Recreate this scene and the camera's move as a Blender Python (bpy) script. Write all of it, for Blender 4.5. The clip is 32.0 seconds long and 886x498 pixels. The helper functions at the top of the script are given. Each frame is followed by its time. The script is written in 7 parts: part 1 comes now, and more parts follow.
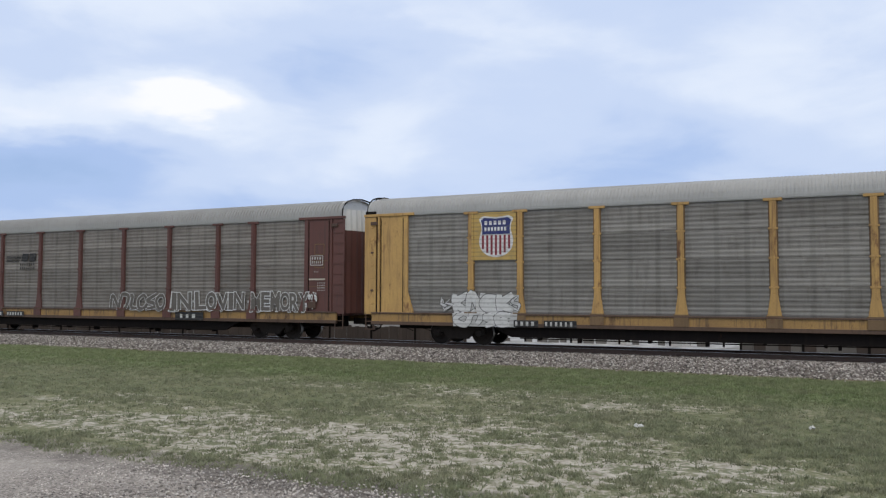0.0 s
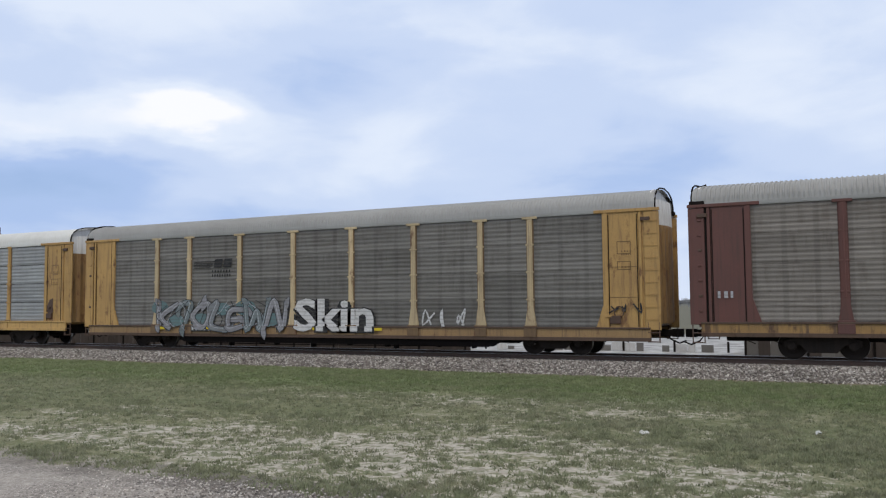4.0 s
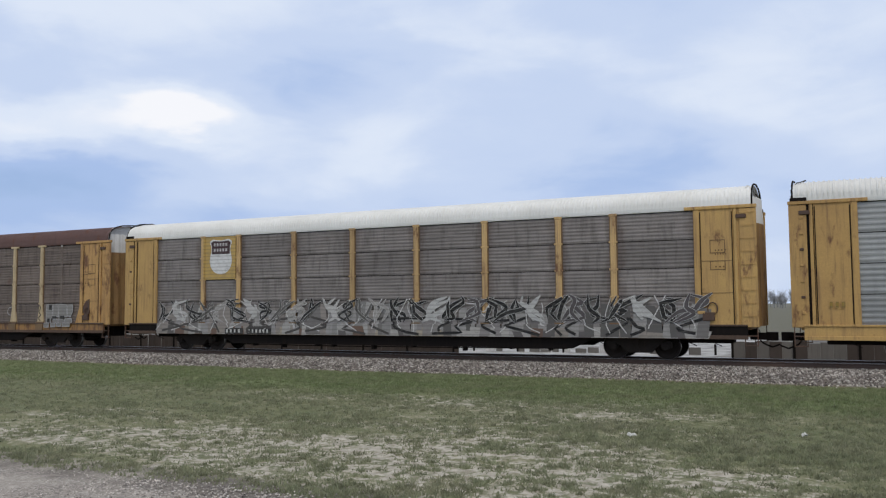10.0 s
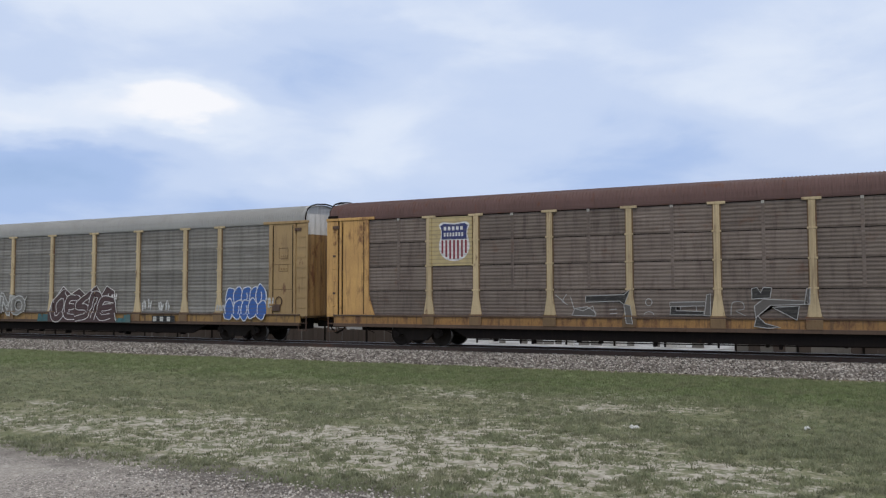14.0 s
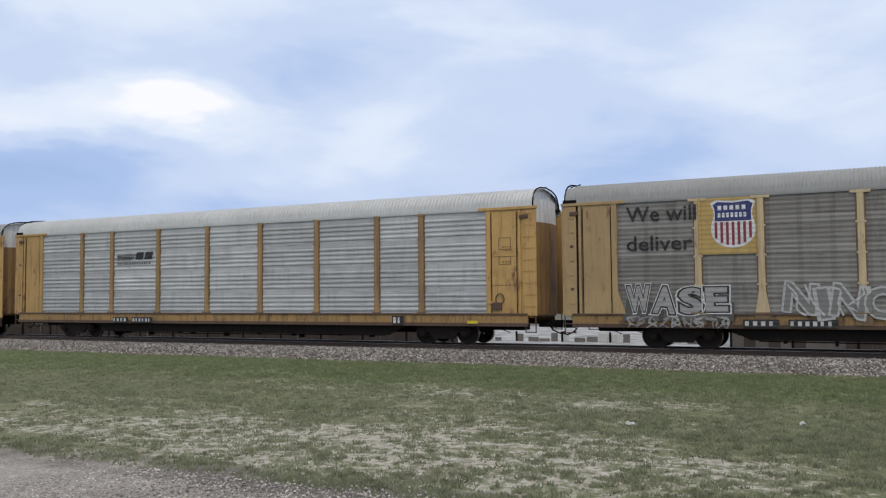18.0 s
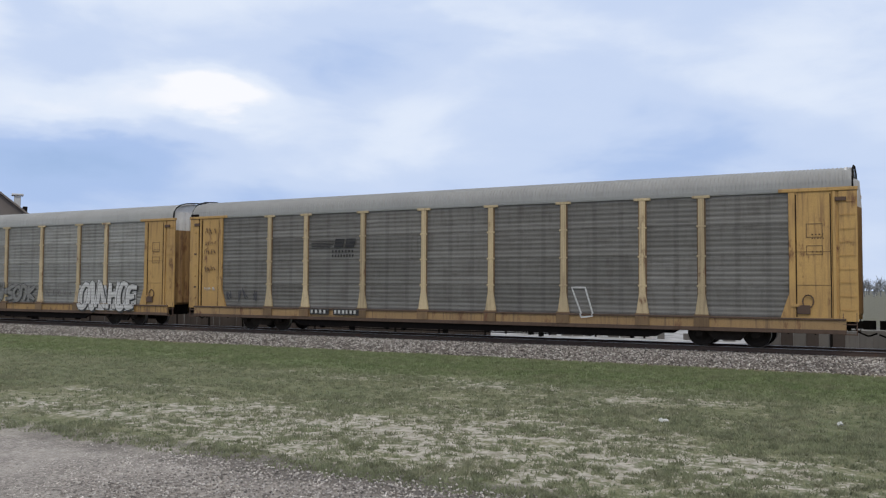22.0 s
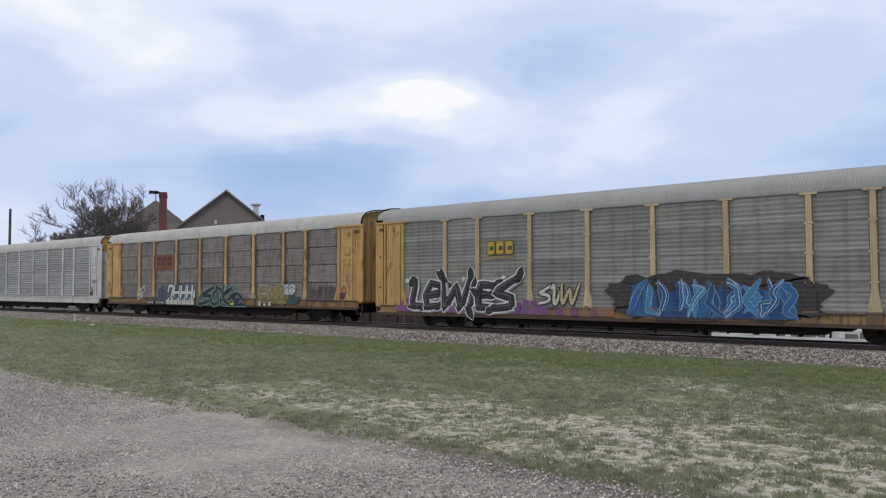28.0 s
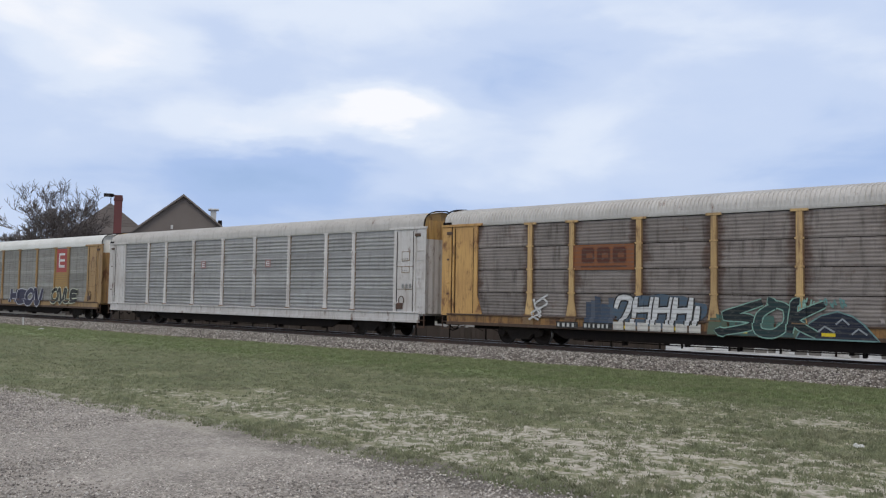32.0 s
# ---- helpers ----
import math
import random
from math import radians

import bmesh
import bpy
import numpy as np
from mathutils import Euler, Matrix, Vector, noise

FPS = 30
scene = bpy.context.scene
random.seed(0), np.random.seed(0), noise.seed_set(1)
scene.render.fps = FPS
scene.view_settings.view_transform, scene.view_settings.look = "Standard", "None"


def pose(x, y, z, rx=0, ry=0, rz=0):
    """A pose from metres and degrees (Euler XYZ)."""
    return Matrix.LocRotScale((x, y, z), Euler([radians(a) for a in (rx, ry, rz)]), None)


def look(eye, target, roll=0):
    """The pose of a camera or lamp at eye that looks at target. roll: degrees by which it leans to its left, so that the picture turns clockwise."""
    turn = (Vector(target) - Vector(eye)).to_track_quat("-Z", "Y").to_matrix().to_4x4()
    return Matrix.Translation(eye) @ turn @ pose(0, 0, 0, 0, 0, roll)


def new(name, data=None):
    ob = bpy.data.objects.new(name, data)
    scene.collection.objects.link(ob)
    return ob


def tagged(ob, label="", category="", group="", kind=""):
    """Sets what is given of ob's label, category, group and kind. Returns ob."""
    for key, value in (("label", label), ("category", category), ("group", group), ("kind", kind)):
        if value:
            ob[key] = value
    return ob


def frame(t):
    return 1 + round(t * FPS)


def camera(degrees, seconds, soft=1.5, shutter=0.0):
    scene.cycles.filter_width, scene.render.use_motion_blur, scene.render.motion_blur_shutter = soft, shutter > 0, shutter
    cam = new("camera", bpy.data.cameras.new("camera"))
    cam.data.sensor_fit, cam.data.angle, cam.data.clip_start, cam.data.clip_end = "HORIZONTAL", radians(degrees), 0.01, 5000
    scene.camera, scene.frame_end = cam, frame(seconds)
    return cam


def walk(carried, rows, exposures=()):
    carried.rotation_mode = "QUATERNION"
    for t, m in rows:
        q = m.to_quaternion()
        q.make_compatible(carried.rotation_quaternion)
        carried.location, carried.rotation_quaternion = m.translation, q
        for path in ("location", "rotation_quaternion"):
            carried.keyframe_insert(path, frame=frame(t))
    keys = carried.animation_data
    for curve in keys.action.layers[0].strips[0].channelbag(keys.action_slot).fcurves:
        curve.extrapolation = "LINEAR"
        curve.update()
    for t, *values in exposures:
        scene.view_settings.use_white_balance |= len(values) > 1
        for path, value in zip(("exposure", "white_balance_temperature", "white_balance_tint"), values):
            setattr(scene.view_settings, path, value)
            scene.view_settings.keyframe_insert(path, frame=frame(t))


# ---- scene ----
cam = camera(55.3, 32.0, soft=1.22)
PATH = [      # seconds, yaw, pitch, roll
    (0, 26.69, 3.10, 0.12),
    (0.5, 26.17, 3.01, -0.00),
    (1, 25.58, 3.04, -0.30),
    (1.5, 25.82, 3.21, -0.53),
    (2, 26.50, 3.33, -0.39),
    (2.5, 26.95, 3.62, -0.51),
    (3, 27.30, 3.88, -0.16),
    (3.5, 26.99, 3.85, -0.59),
    (5.5, 26.39, 3.38, -0.09),
    (6, 26.26, 3.69, -0.16),
    (6.5, 26.06, 3.72, -0.15),
    (7, 26.08, 3.40, -0.11),
    (7.5, 26.18, 3.48, 0.13),
    (8, 25.97, 3.54, 0.01),
    (8.5, 25.95, 3.77, -0.03),
    (9, 26.00, 3.84, -0.18),
    (9.5, 26.08, 3.84, -0.23),
    (10, 26.10, 3.82, -0.45),
    (10.5, 26.56, 3.74, -0.37),
    (11, 26.56, 3.86, -0.55),
    (11.5, 26.39, 4.08, -0.90),
    (12, 26.30, 4.30, -0.40),
    (12.5, 26.32, 4.14, -0.40),
    (13, 26.73, 3.79, -0.56),
    (13.5, 26.76, 3.51, -0.13),
    (15.5, 24.84, 2.62, -0.75),
    (16, 25.23, 2.81, 0.18),
    (16.5, 25.13, 3.02, -0.28),
    (17, 25.19, 3.15, -0.27),
    (17.5, 25.51, 3.18, -0.51),
    (18, 26.04, 3.11, -0.50),
    (18.5, 26.64, 2.91, -0.32),
    (19, 28.11, 2.88, 0.03),
    (19.5, 29.05, 2.96, 0.06),
    (20, 29.06, 3.28, -0.00),
    (20.5, 28.60, 3.27, 0.06),
    (21, 28.33, 3.22, 0.20),
    (21.5, 28.28, 2.87, 0.29),
    (22, 28.33, 2.63, 0.33),
    (22.5, 28.68, 2.89, -0.03),
    (23, 28.82, 3.18, -0.08),
    (23.5, 28.86, 3.34, -0.21),
    (24, 29.09, 3.32, -0.27),
    (24.5, 29.47, 3.10, -0.13),
    (25, 29.70, 2.92, -0.05),
    (25.5, 33.62, 2.94, -0.25),
    (26, 37.93, 2.74, -0.62),
    (26.5, 42.20, 2.42, -0.36),
    (28.5, 42.79, 2.55, 0.04),
    (29, 42.86, 2.51, 0.41),
    (29.5, 42.17, 2.62, 0.52),
    (30, 41.92, 2.77, 0.63),
    (30.5, 41.42, 3.25, 0.79),
    (31, 41.08, 3.51, 0.65),
    (31.5, 40.79, 3.41, 0.71),
    (32, 39.87, 3.27, 0.94),
]
EYE = (0.0, 0.0, 2.43)
TRAIN = [
    (0, -160.75),
    (0.5, -155.58),
    (1, -150.41),
    (1.5, -145.24),
    (2, -140.09),
    (2.5, -134.94),
    (3, -129.79),
    (3.5, -124.65),
    (5.5, -104.18),
    (6, -99.09),
    (6.5, -94.00),
    (7, -88.92),
    (7.5, -83.85),
    (8, -78.79),
    (8.5, -73.74),
    (9, -68.71),
    (9.5, -63.68),
    (10, -58.66),
    (10.5, -53.66),
    (11, -48.66),
    (11.5, -43.68),
    (12, -38.71),
    (12.5, -33.75),
    (13, -28.81),
    (13.5, -23.88),
    (15.5, -4.28),
    (16, 0.58),
    (16.5, 5.43),
    (17, 10.27),
    (17.5, 15.09),
    (18, 19.89),
    (18.5, 24.68),
    (19, 29.46),
    (19.5, 34.22),
    (20, 38.97),
    (20.5, 43.70),
    (21, 48.41),
    (21.5, 53.12),
    (22, 57.80),
    (22.5, 62.47),
    (23, 67.13),
    (23.5, 71.77),
    (24, 76.39),
    (24.5, 81.00),
    (25, 85.59),
    (25.5, 90.18),
    (26, 94.74),
    (26.5, 99.29),
    (28.5, 117.36),
    (29, 121.85),
    (29.5, 126.32),
    (30, 130.78),
    (30.5, 135.23),
    (31, 139.66),
    (31.5, 144.09),
    (32, 148.51),
]
RAIL = 0.52          # rail top above the grass
SIDE = 28.78         # near face of the cars
TRACK = SIDE + 1.52  # centre line of the track
PITCH = 28.67        # from coupling to coupling

walk(cam, [(t, pose(*EYE, 0, 0, yaw) @ pose(0, 0, 0, 90 + pitch) @ pose(0, 0, 0, 0, 0, roll)) for t, yaw, pitch, roll in PATH],
     [(0, 0.0), (5.5, -0.03), (7, -0.06), (8.5, -0.08), (13, -0.08), (16, -0.02), (19.5, -0.03), (20.8, -0.06), (21.6, -0.06), (22.8, 0.02), (24, 0.0), (32, -0.04)])

# ---- world, sun, exposure ----
SUN_AZ, SUN_EL = radians(150), radians(50)   # azimuth from +y towards +x


def sky_world():
    world = bpy.data.worlds.new("cloudy_sky")
    world.use_nodes = True
    scene.world = world
    nt = world.node_tree
    nt.nodes.clear()
    n, l = nt.nodes.new, nt.links.new
    out, bg = n("ShaderNodeOutputWorld"), n("ShaderNodeBackground")
    l(bg.outputs[0], out.inputs[0])
    tc = n("ShaderNodeTexCoord")
    sky = n("ShaderNodeTexSky")
    sky.sky_type, sky.sun_disc, sky.sun_elevation, sky.sun_rotation = "NISHITA", False, SUN_EL, SUN_AZ
    # flatten the directions so that clouds crowd towards the horizon
    flat = n("ShaderNodeMapping")
    flat.inputs["Scale"].default_value = (1.0, 1.0, 2.6)
    l(tc.outputs["Generated"], flat.inputs[0])

    def clouds(scale, detail, rough, offset, dist=0.0):
        m = n("ShaderNodeMapping")
        m.inputs["Location"].default_value = offset
        l(flat.outputs[0], m.inputs[0])
        t = n("ShaderNodeTexNoise")
        t.inputs["Scale"].default_value, t.inputs["Detail"].default_value = scale, detail
        t.inputs["Roughness"].default_value, t.inputs["Distortion"].default_value = rough, dist
        l(m.outputs[0], t.inputs["Vector"])
        return t.outputs[0]

    def ramp(src, stops):
        r = n("ShaderNodeValToRGB")
        r.color_ramp.interpolation = "EASE"
        while len(r.color_ramp.elements) < len(stops):
            r.color_ramp.elements.new(0.5)
        for e, (p, c) in zip(r.color_ramp.elements, stops):
            e.position, e.color = p, (*c, 1)
        l(src, r.inputs[0])
        return r.outputs[0]

    def bank(az, el, wide, high, strength):
        """A soft bank of cloud round one direction, as a factor."""
        a, e = radians(az), radians(el)
        ahead = Vector((-math.sin(a) * math.cos(e), math.cos(a) * math.cos(e), math.sin(e)))
        side = Vector((math.cos(a), math.sin(a), 0))
        above = side.cross(ahead)
        total = None
        for axis, size in ((side, wide), (above, high)):
            d = n("ShaderNodeVectorMath")
            d.operation = "DOT_PRODUCT"
            d.inputs[1].default_value = axis
            l(warp.outputs[0], d.inputs[0])
            s = n("ShaderNodeMath")
            s.operation, s.inputs[1].default_value = "DIVIDE", math.sin(radians(size))
            sub = n("ShaderNodeMath")
            sub.operation, sub.inputs[1].default_value = "SUBTRACT", axis.dot(ahead)
            l(d.outputs["Value"], sub.inputs[0])
            l(sub.outputs[0], s.inputs[0])
            p = n("ShaderNodeMath")
            p.operation = "MULTIPLY"
            l(s.outputs[0], p.inputs[0]), l(s.outputs[0], p.inputs[1])
            if total is None:
                total = p.outputs[0]
            else:
                t = n("ShaderNodeMath")
                t.operation = "ADD"
                l(total, t.inputs[0]), l(p.outputs[0], t.inputs[1])
                total = t.outputs[0]
        neg = n("ShaderNodeMath")
        neg.operation, neg.inputs[1].default_value = "MULTIPLY", -1
        l(total, neg.inputs[0])
        ex = n("ShaderNodeMath")
        ex.operation = "EXPONENT"
        l(neg.outputs[0], ex.inputs[0])
        k = n("ShaderNodeMath")
        k.operation, k.inputs[1].default_value = "MULTIPLY", 1.25 * strength
        l(ex.outputs[0], k.inputs[0])
        return k.outputs[0]

    # ragged edges for the banks
    rag = n("ShaderNodeTexNoise")
    rag.inputs["Scale"].default_value, rag.inputs["Detail"].default_value = 7.0, 5.0
    l(flat.outputs[0], rag.inputs["Vector"])
    off = n("ShaderNodeVectorMath")
    off.operation, off.inputs[1].default_value = "SUBTRACT", (0.5, 0.5, 0.5)
    l(rag.outputs["Color"], off.inputs[0])
    sc = n("ShaderNodeVectorMath")
    sc.operation, sc.inputs["Scale"].default_value = "SCALE", 0.11
    l(off.outputs[0], sc.inputs[0])
    warp = n("ShaderNodeVectorMath")
    warp.operation = "ADD"
    l(tc.outputs["Generated"], warp.inputs[0]), l(sc.outputs[0], warp.inputs[1])

    cover = clouds(2.4, 4, 0.45, (3.1, 1.7, 0.4), 0.5)
    spread = n("ShaderNodeMath")
    spread.operation, spread.inputs[1].default_value, spread.inputs[2].default_value = "MULTIPLY_ADD", 0.80, 0.16
    l(cover, spread.inputs[0])
    wisps = n("ShaderNodeMath")
    wisps.operation, wisps.inputs[1].default_value = "MULTIPLY_ADD", 0.30
    l(clouds(6.5, 6, 0.55, (0.3, 5.2, 1.1), 0.35), wisps.inputs[0]), l(spread.outputs[0], wisps.inputs[2])
    level = n("ShaderNodeMath")
    level.operation, level.inputs[1].default_value = "SUBTRACT", 0.086
    l(wisps.outputs[0], level.inputs[0])
    acc = level.outputs[0]
    for b in BANKS:
        k = n("ShaderNodeMath")
        k.operation = "ADD"
        l(acc, k.inputs[0]), l(bank(*b), k.inputs[1])
        acc = k.outputs[0]
    colour = ramp(acc, CLOUD_RAMP)
    skyk = n("ShaderNodeVectorMath")
    skyk.operation, skyk.inputs["Scale"].default_value = "SCALE", 0.11
    l(sky.outputs[0], skyk.inputs[0])
    veil = ramp(acc, [(0.10, (0.6,) * 3), (0.40, (0.97,) * 3)])
    mix = n("ShaderNodeMix")
    mix.data_type = "RGBA"
    l(veil, mix.inputs[0]), l(skyk.outputs[0], mix.inputs[6]), l(colour, mix.inputs[7])
    # a thick pale cloud deck overhead
    sep = n("ShaderNodeSeparateXYZ")
    l(tc.outputs["Generated"], sep.inputs[0])
    high = n("ShaderNodeMapRange")
    high.interpolation_type = "SMOOTHSTEP"
    high.inputs[1].default_value, high.inputs[2].default_value, high.inputs[4].default_value = 0.38, 0.62, 0.85
    l(sep.outputs["Z"], high.inputs[0])
    deck = n("ShaderNodeMix")
    deck.data_type = "RGBA"
    deck.inputs[7].default_value = (*DECK, 1)
    l(high.outputs[0], deck.inputs[0]), l(mix.outputs[2], deck.inputs[6])
    l(deck.outputs[2], bg.inputs[0])
    bg.inputs[1].default_value = SKY


SKY = 1.0
DECK = (0.68, 0.68, 0.68)
# (azimuth, elevation, half width, half height, strength); positive is brighter cloud, negative a thinner, bluer part
BANKS = [(43.6, 12.1, 4.4, 1.8, 0.36), (36.5, 14.4, 5, 2.2, -0.10), (52, 11.2, 6, 1.5, 0.10), (53, 8.5, 6.5, 1.7, -0.13), (52.5, 14.8, 5.5, 1.7, -0.10),
         (50, 19, 7, 2.0, 0.10), (33.5, 16.8, 6, 2.0, -0.06), (41.5, 8.3, 4, 1.2, 0.06), (18.5, 13.5, 9, 2.6, -0.09), (3.5, 16.2, 6, 4.0, 0.13),
         (23, 19, 7, 2.0, 0.06), (12, 10.5, 12, 2.2, -0.07), (25, 6.0, 45, 3.0, -0.08), (34, 8.4, 8, 2.0, 0.07), (67, 17, 7, 1.8, 0.18), (59.5, 14.8, 5, 1.3, 0.14), (63, 11.4, 6, 1.4, -0.12),
         (56, 10.8, 5, 1.0, 0.08), (52, 7.2, 6, 1.8, -0.08), (29.5, 17, 2.5, 1.2, -0.06)]
CLOUD_RAMP = [(0.10, (0.29, 0.43, 0.78)), (0.36, (0.42, 0.56, 0.86)), (0.56, (0.60, 0.71, 0.935)), (0.76, (0.775, 0.855, 1.0)), (0.95, (0.99, 1.0, 1.045))]
sky_world()
sun = new("sun", bpy.data.lights.new("sun", "SUN"))
sun.data.energy, sun.data.angle, sun.data.color = 0.9, radians(20), (1.0, 0.93, 0.82)
sun.matrix_world = look((0, 0, 50), (-50 * math.sin(SUN_AZ) * math.cos(SUN_EL), -50 * math.cos(SUN_AZ) * math.cos(SUN_EL), 50 - 50 * math.sin(SUN_EL)))


# ---- materials ----
def base_mat(name, rough=0.7, metal=0.0):
    m = bpy.data.materials.new(name)
    m.use_nodes = True
    b = m.node_tree.nodes["Principled BSDF"]
    b.inputs["Roughness"].default_value, b.inputs["Metallic"].default_value = rough, metal
    return m, m.node_tree.nodes.new, m.node_tree.links.new, b


def mixc(n, l, fac, a, b):
    x = n("ShaderNodeMix")
    x.data_type = "RGBA"
    for s, v in ((0, fac), (6, a), (7, b)):
        if isinstance(v, (int, float)):
            x.inputs[s].default_value = v
        elif isinstance(v, tuple):
            x.inputs[s].default_value = (*v, 1)
        else:
            l(v, x.inputs[s])
    return x.outputs[2]


def noise_of(n, l, vec, scale, detail=4, rough=0.55, size=(1, 1, 1)):
    m = n("ShaderNodeMapping")
    m.inputs["Scale"].default_value = size
    l(vec, m.inputs[0])
    t = n("ShaderNodeTexNoise")
    t.inputs["Scale"].default_value, t.inputs["Detail"].default_value, t.inputs["Roughness"].default_value = scale, detail, rough
    l(m.outputs[0], t.inputs["Vector"])
    return t.outputs[0]


def step_of(n, l, src, lo, hi, top=1.0):
    r = n("ShaderNodeMapRange")
    r.interpolation_type = "SMOOTHSTEP"
    r.inputs[1].default_value, r.inputs[2].default_value, r.inputs[4].default_value = lo, hi, top
    l(src, r.inputs[0])
    return r.outputs[0]


def bump_of(n, l, b, src, strength, dist):
    u = n("ShaderNodeBump")
    u.inputs["Strength"].default_value, u.inputs["Distance"].default_value = strength, dist
    l(src, u.inputs["Height"])
    l(u.outputs[0], b.inputs["Normal"])


def object_coords(n, l):
    """Object coordinates, shifted for each object so that alike parts differ."""
    tc, info = n("ShaderNodeTexCoord"), n("ShaderNodeObjectInfo")
    add = n("ShaderNodeVectorMath")
    add.operation = "MULTIPLY_ADD"
    add.inputs[1].default_value = (37, 53, 0)
    l(info.outputs["Random"], add.inputs[0]), l(tc.outputs["Object"], add.inputs[2])
    return add.outputs[0], info.outputs["Random"]


def weathered(name, paint, grime, rust=0.0, rough=0.6, metal=0.0, streak=0.5, vary=0.12, rustcol=(0.13, 0.05, 0.025), gloss=0.5):
    """Paint or bare steel with grime, vertical streaks and rust."""
    m, n, l, b = base_mat(name, rough, metal)
    b.inputs["Specular IOR Level"].default_value = gloss
    vec, rnd = object_coords(n, l)
    broad = step_of(n, l, noise_of(n, l, vec, 0.7, 5), 0.35, 0.7, 0.75)
    col = mixc(n, l, broad, paint, tuple(0.6 * p + 0.4 * g for p, g in zip(paint, grime)))
    runs = step_of(n, l, noise_of(n, l, vec, 2.2, 5, 0.6, (4.0, 4.0, 0.28)), 0.48, 0.74, streak)
    col = mixc(n, l, runs, col, grime)
    fine = step_of(n, l, noise_of(n, l, vec, 24, 3), 0.3, 0.75, 0.22)
    col = mixc(n, l, fine, col, grime)
    if rust:
        spots = step_of(n, l, noise_of(n, l, vec, 1.6, 8, 0.68, (1.6, 1.6, 0.7)), 0.66 - 0.24 * rust, 0.80 - 0.2 * rust, 0.9)
        col = mixc(n, l, spots, col, rustcol)
    tone = n("ShaderNodeMapRange")
    tone.inputs[3].default_value, tone.inputs[4].default_value = 1 - vary, 1 + vary
    l(rnd, tone.inputs[0])
    k = n("ShaderNodeVectorMath")
    k.operation = "SCALE"
    l(col, k.inputs[0]), l(tone.outputs[0], k.inputs["Scale"])
    l(k.outputs[0], b.inputs["Base Color"])
    bump_of(n, l, b, noise_of(n, l, vec, 9, 5), 0.25, 0.01)
    return m


def perforated(name, metalcol, grime, bands=0.3, uprights=0.14, rust=0.0, streak=0.5, ends=0.0):
    """Perforated galvanised side sheets: the decks and inner uprights show faintly through the holes."""
    m, n, l, b = base_mat(name, 0.62, 0.25)
    vec, rnd = object_coords(n, l)
    tc = n("ShaderNodeTexCoord")
    sep = n("ShaderNodeSeparateXYZ")
    l(tc.outputs["Object"], sep.inputs[0])
    broad = step_of(n, l, noise_of(n, l, vec, 0.9, 5), 0.32, 0.7, 0.7)
    col = mixc(n, l, broad, metalcol, tuple(0.55 * p + 0.45 * g for p, g in zip(metalcol, grime)))
    runs = step_of(n, l, noise_of(n, l, vec, 2.0, 6, 0.6, (2.2, 2.2, 0.35)), 0.46, 0.74, streak)
    col = mixc(n, l, runs, col, grime)

    def teeth(src, scale, phase, lo, hi, top):
        w = n("ShaderNodeMath")
        w.operation, w.inputs[1].default_value, w.inputs[2].default_value = "MULTIPLY_ADD", scale, phase
        l(src, w.inputs[0])
        s = n("ShaderNodeMath")
        s.operation = "SINE"
        l(w.outputs[0], s.inputs[0])
        return step_of(n, l, s.outputs[0], lo, hi, top)

    col = mixc(n, l, teeth(sep.outputs["Z"], 2 * math.pi / 0.945, 0.3, 0.6, 0.95, bands), col, tuple(min(1, 1.45 * c) for c in metalcol))
    col = mixc(n, l, teeth(sep.outputs["X"], 2 * math.pi / 0.95, 1.2, 0.72, 0.97, uprights), col, tuple(0.35 * c for c in grime))
    # pale streaks: wear, plus the slats' uneven reflections put into the colour
    wear_sheen = step_of(n, l, noise_of(n, l, vec, 2.4, 5, 0.6, (0.22, 1, 4.2)), 0.52, 0.74, 0.55)
    col = mixc(n, l, wear_sheen, col, tuple(min(1, 1.55 * c) for c in metalcol))
    # darker streaks along the sheet
    dark_streaks = step_of(n, l, noise_of(n, l, vec, 3.1, 5, 0.6, (0.3, 1, 3.4)), 0.55, 0.75, 0.6)
    col = mixc(n, l, dark_streaks, col, tuple(0.7 * c for c in grime))
    holes = step_of(n, l, noise_of(n, l, vec, 60, 2), 0.4, 0.7, 0.3)
    col = mixc(n, l, holes, col, tuple(0.5 * c for c in grime))
    if ends:
        along = n("ShaderNodeSeparateXYZ")
        l(tc.outputs["Generated"], along.inputs[0])
        off = n("ShaderNodeMath")
        off.operation, off.inputs[1].default_value = "SUBTRACT", 0.5
        l(along.outputs[0], off.inputs[0])
        far = n("ShaderNodeMath")
        far.operation = "ABSOLUTE"
        l(off.outputs[0], far.inputs[0])
        creep = n("ShaderNodeMath")
        creep.operation, creep.inputs[1].default_value = "MULTIPLY_ADD", 0.34
        l(noise_of(n, l, vec, 1.7, 6, 0.65), creep.inputs[0]), l(far.outputs[0], creep.inputs[2])
        col = mixc(n, l, step_of(n, l, creep.outputs[0], 0.54, 0.66, ends), col, (0.082, 0.046, 0.034))
    if rust:
        spots = step_of(n, l, noise_of(n, l, vec, 1.3, 8, 0.68), 0.66 - 0.24 * rust, 0.84 - 0.2 * rust, 0.75)
        col = mixc(n, l, spots, col, (0.14, 0.072, 0.045))
    tone = n("ShaderNodeMapRange")
    tone.inputs[3].default_value, tone.inputs[4].default_value = 0.86, 1.12
    l(rnd, tone.inputs[0])
    k = n("ShaderNodeVectorMath")
    k.operation = "SCALE"
    l(col, k.inputs[0]), l(tone.outputs[0], k.inputs["Scale"])
    l(k.outputs[0], b.inputs["Base Color"])
    bump_of(n, l, b, noise_of(n, l, vec, 14, 4), 0.2, 0.008)
    return m


PLAIN = {}


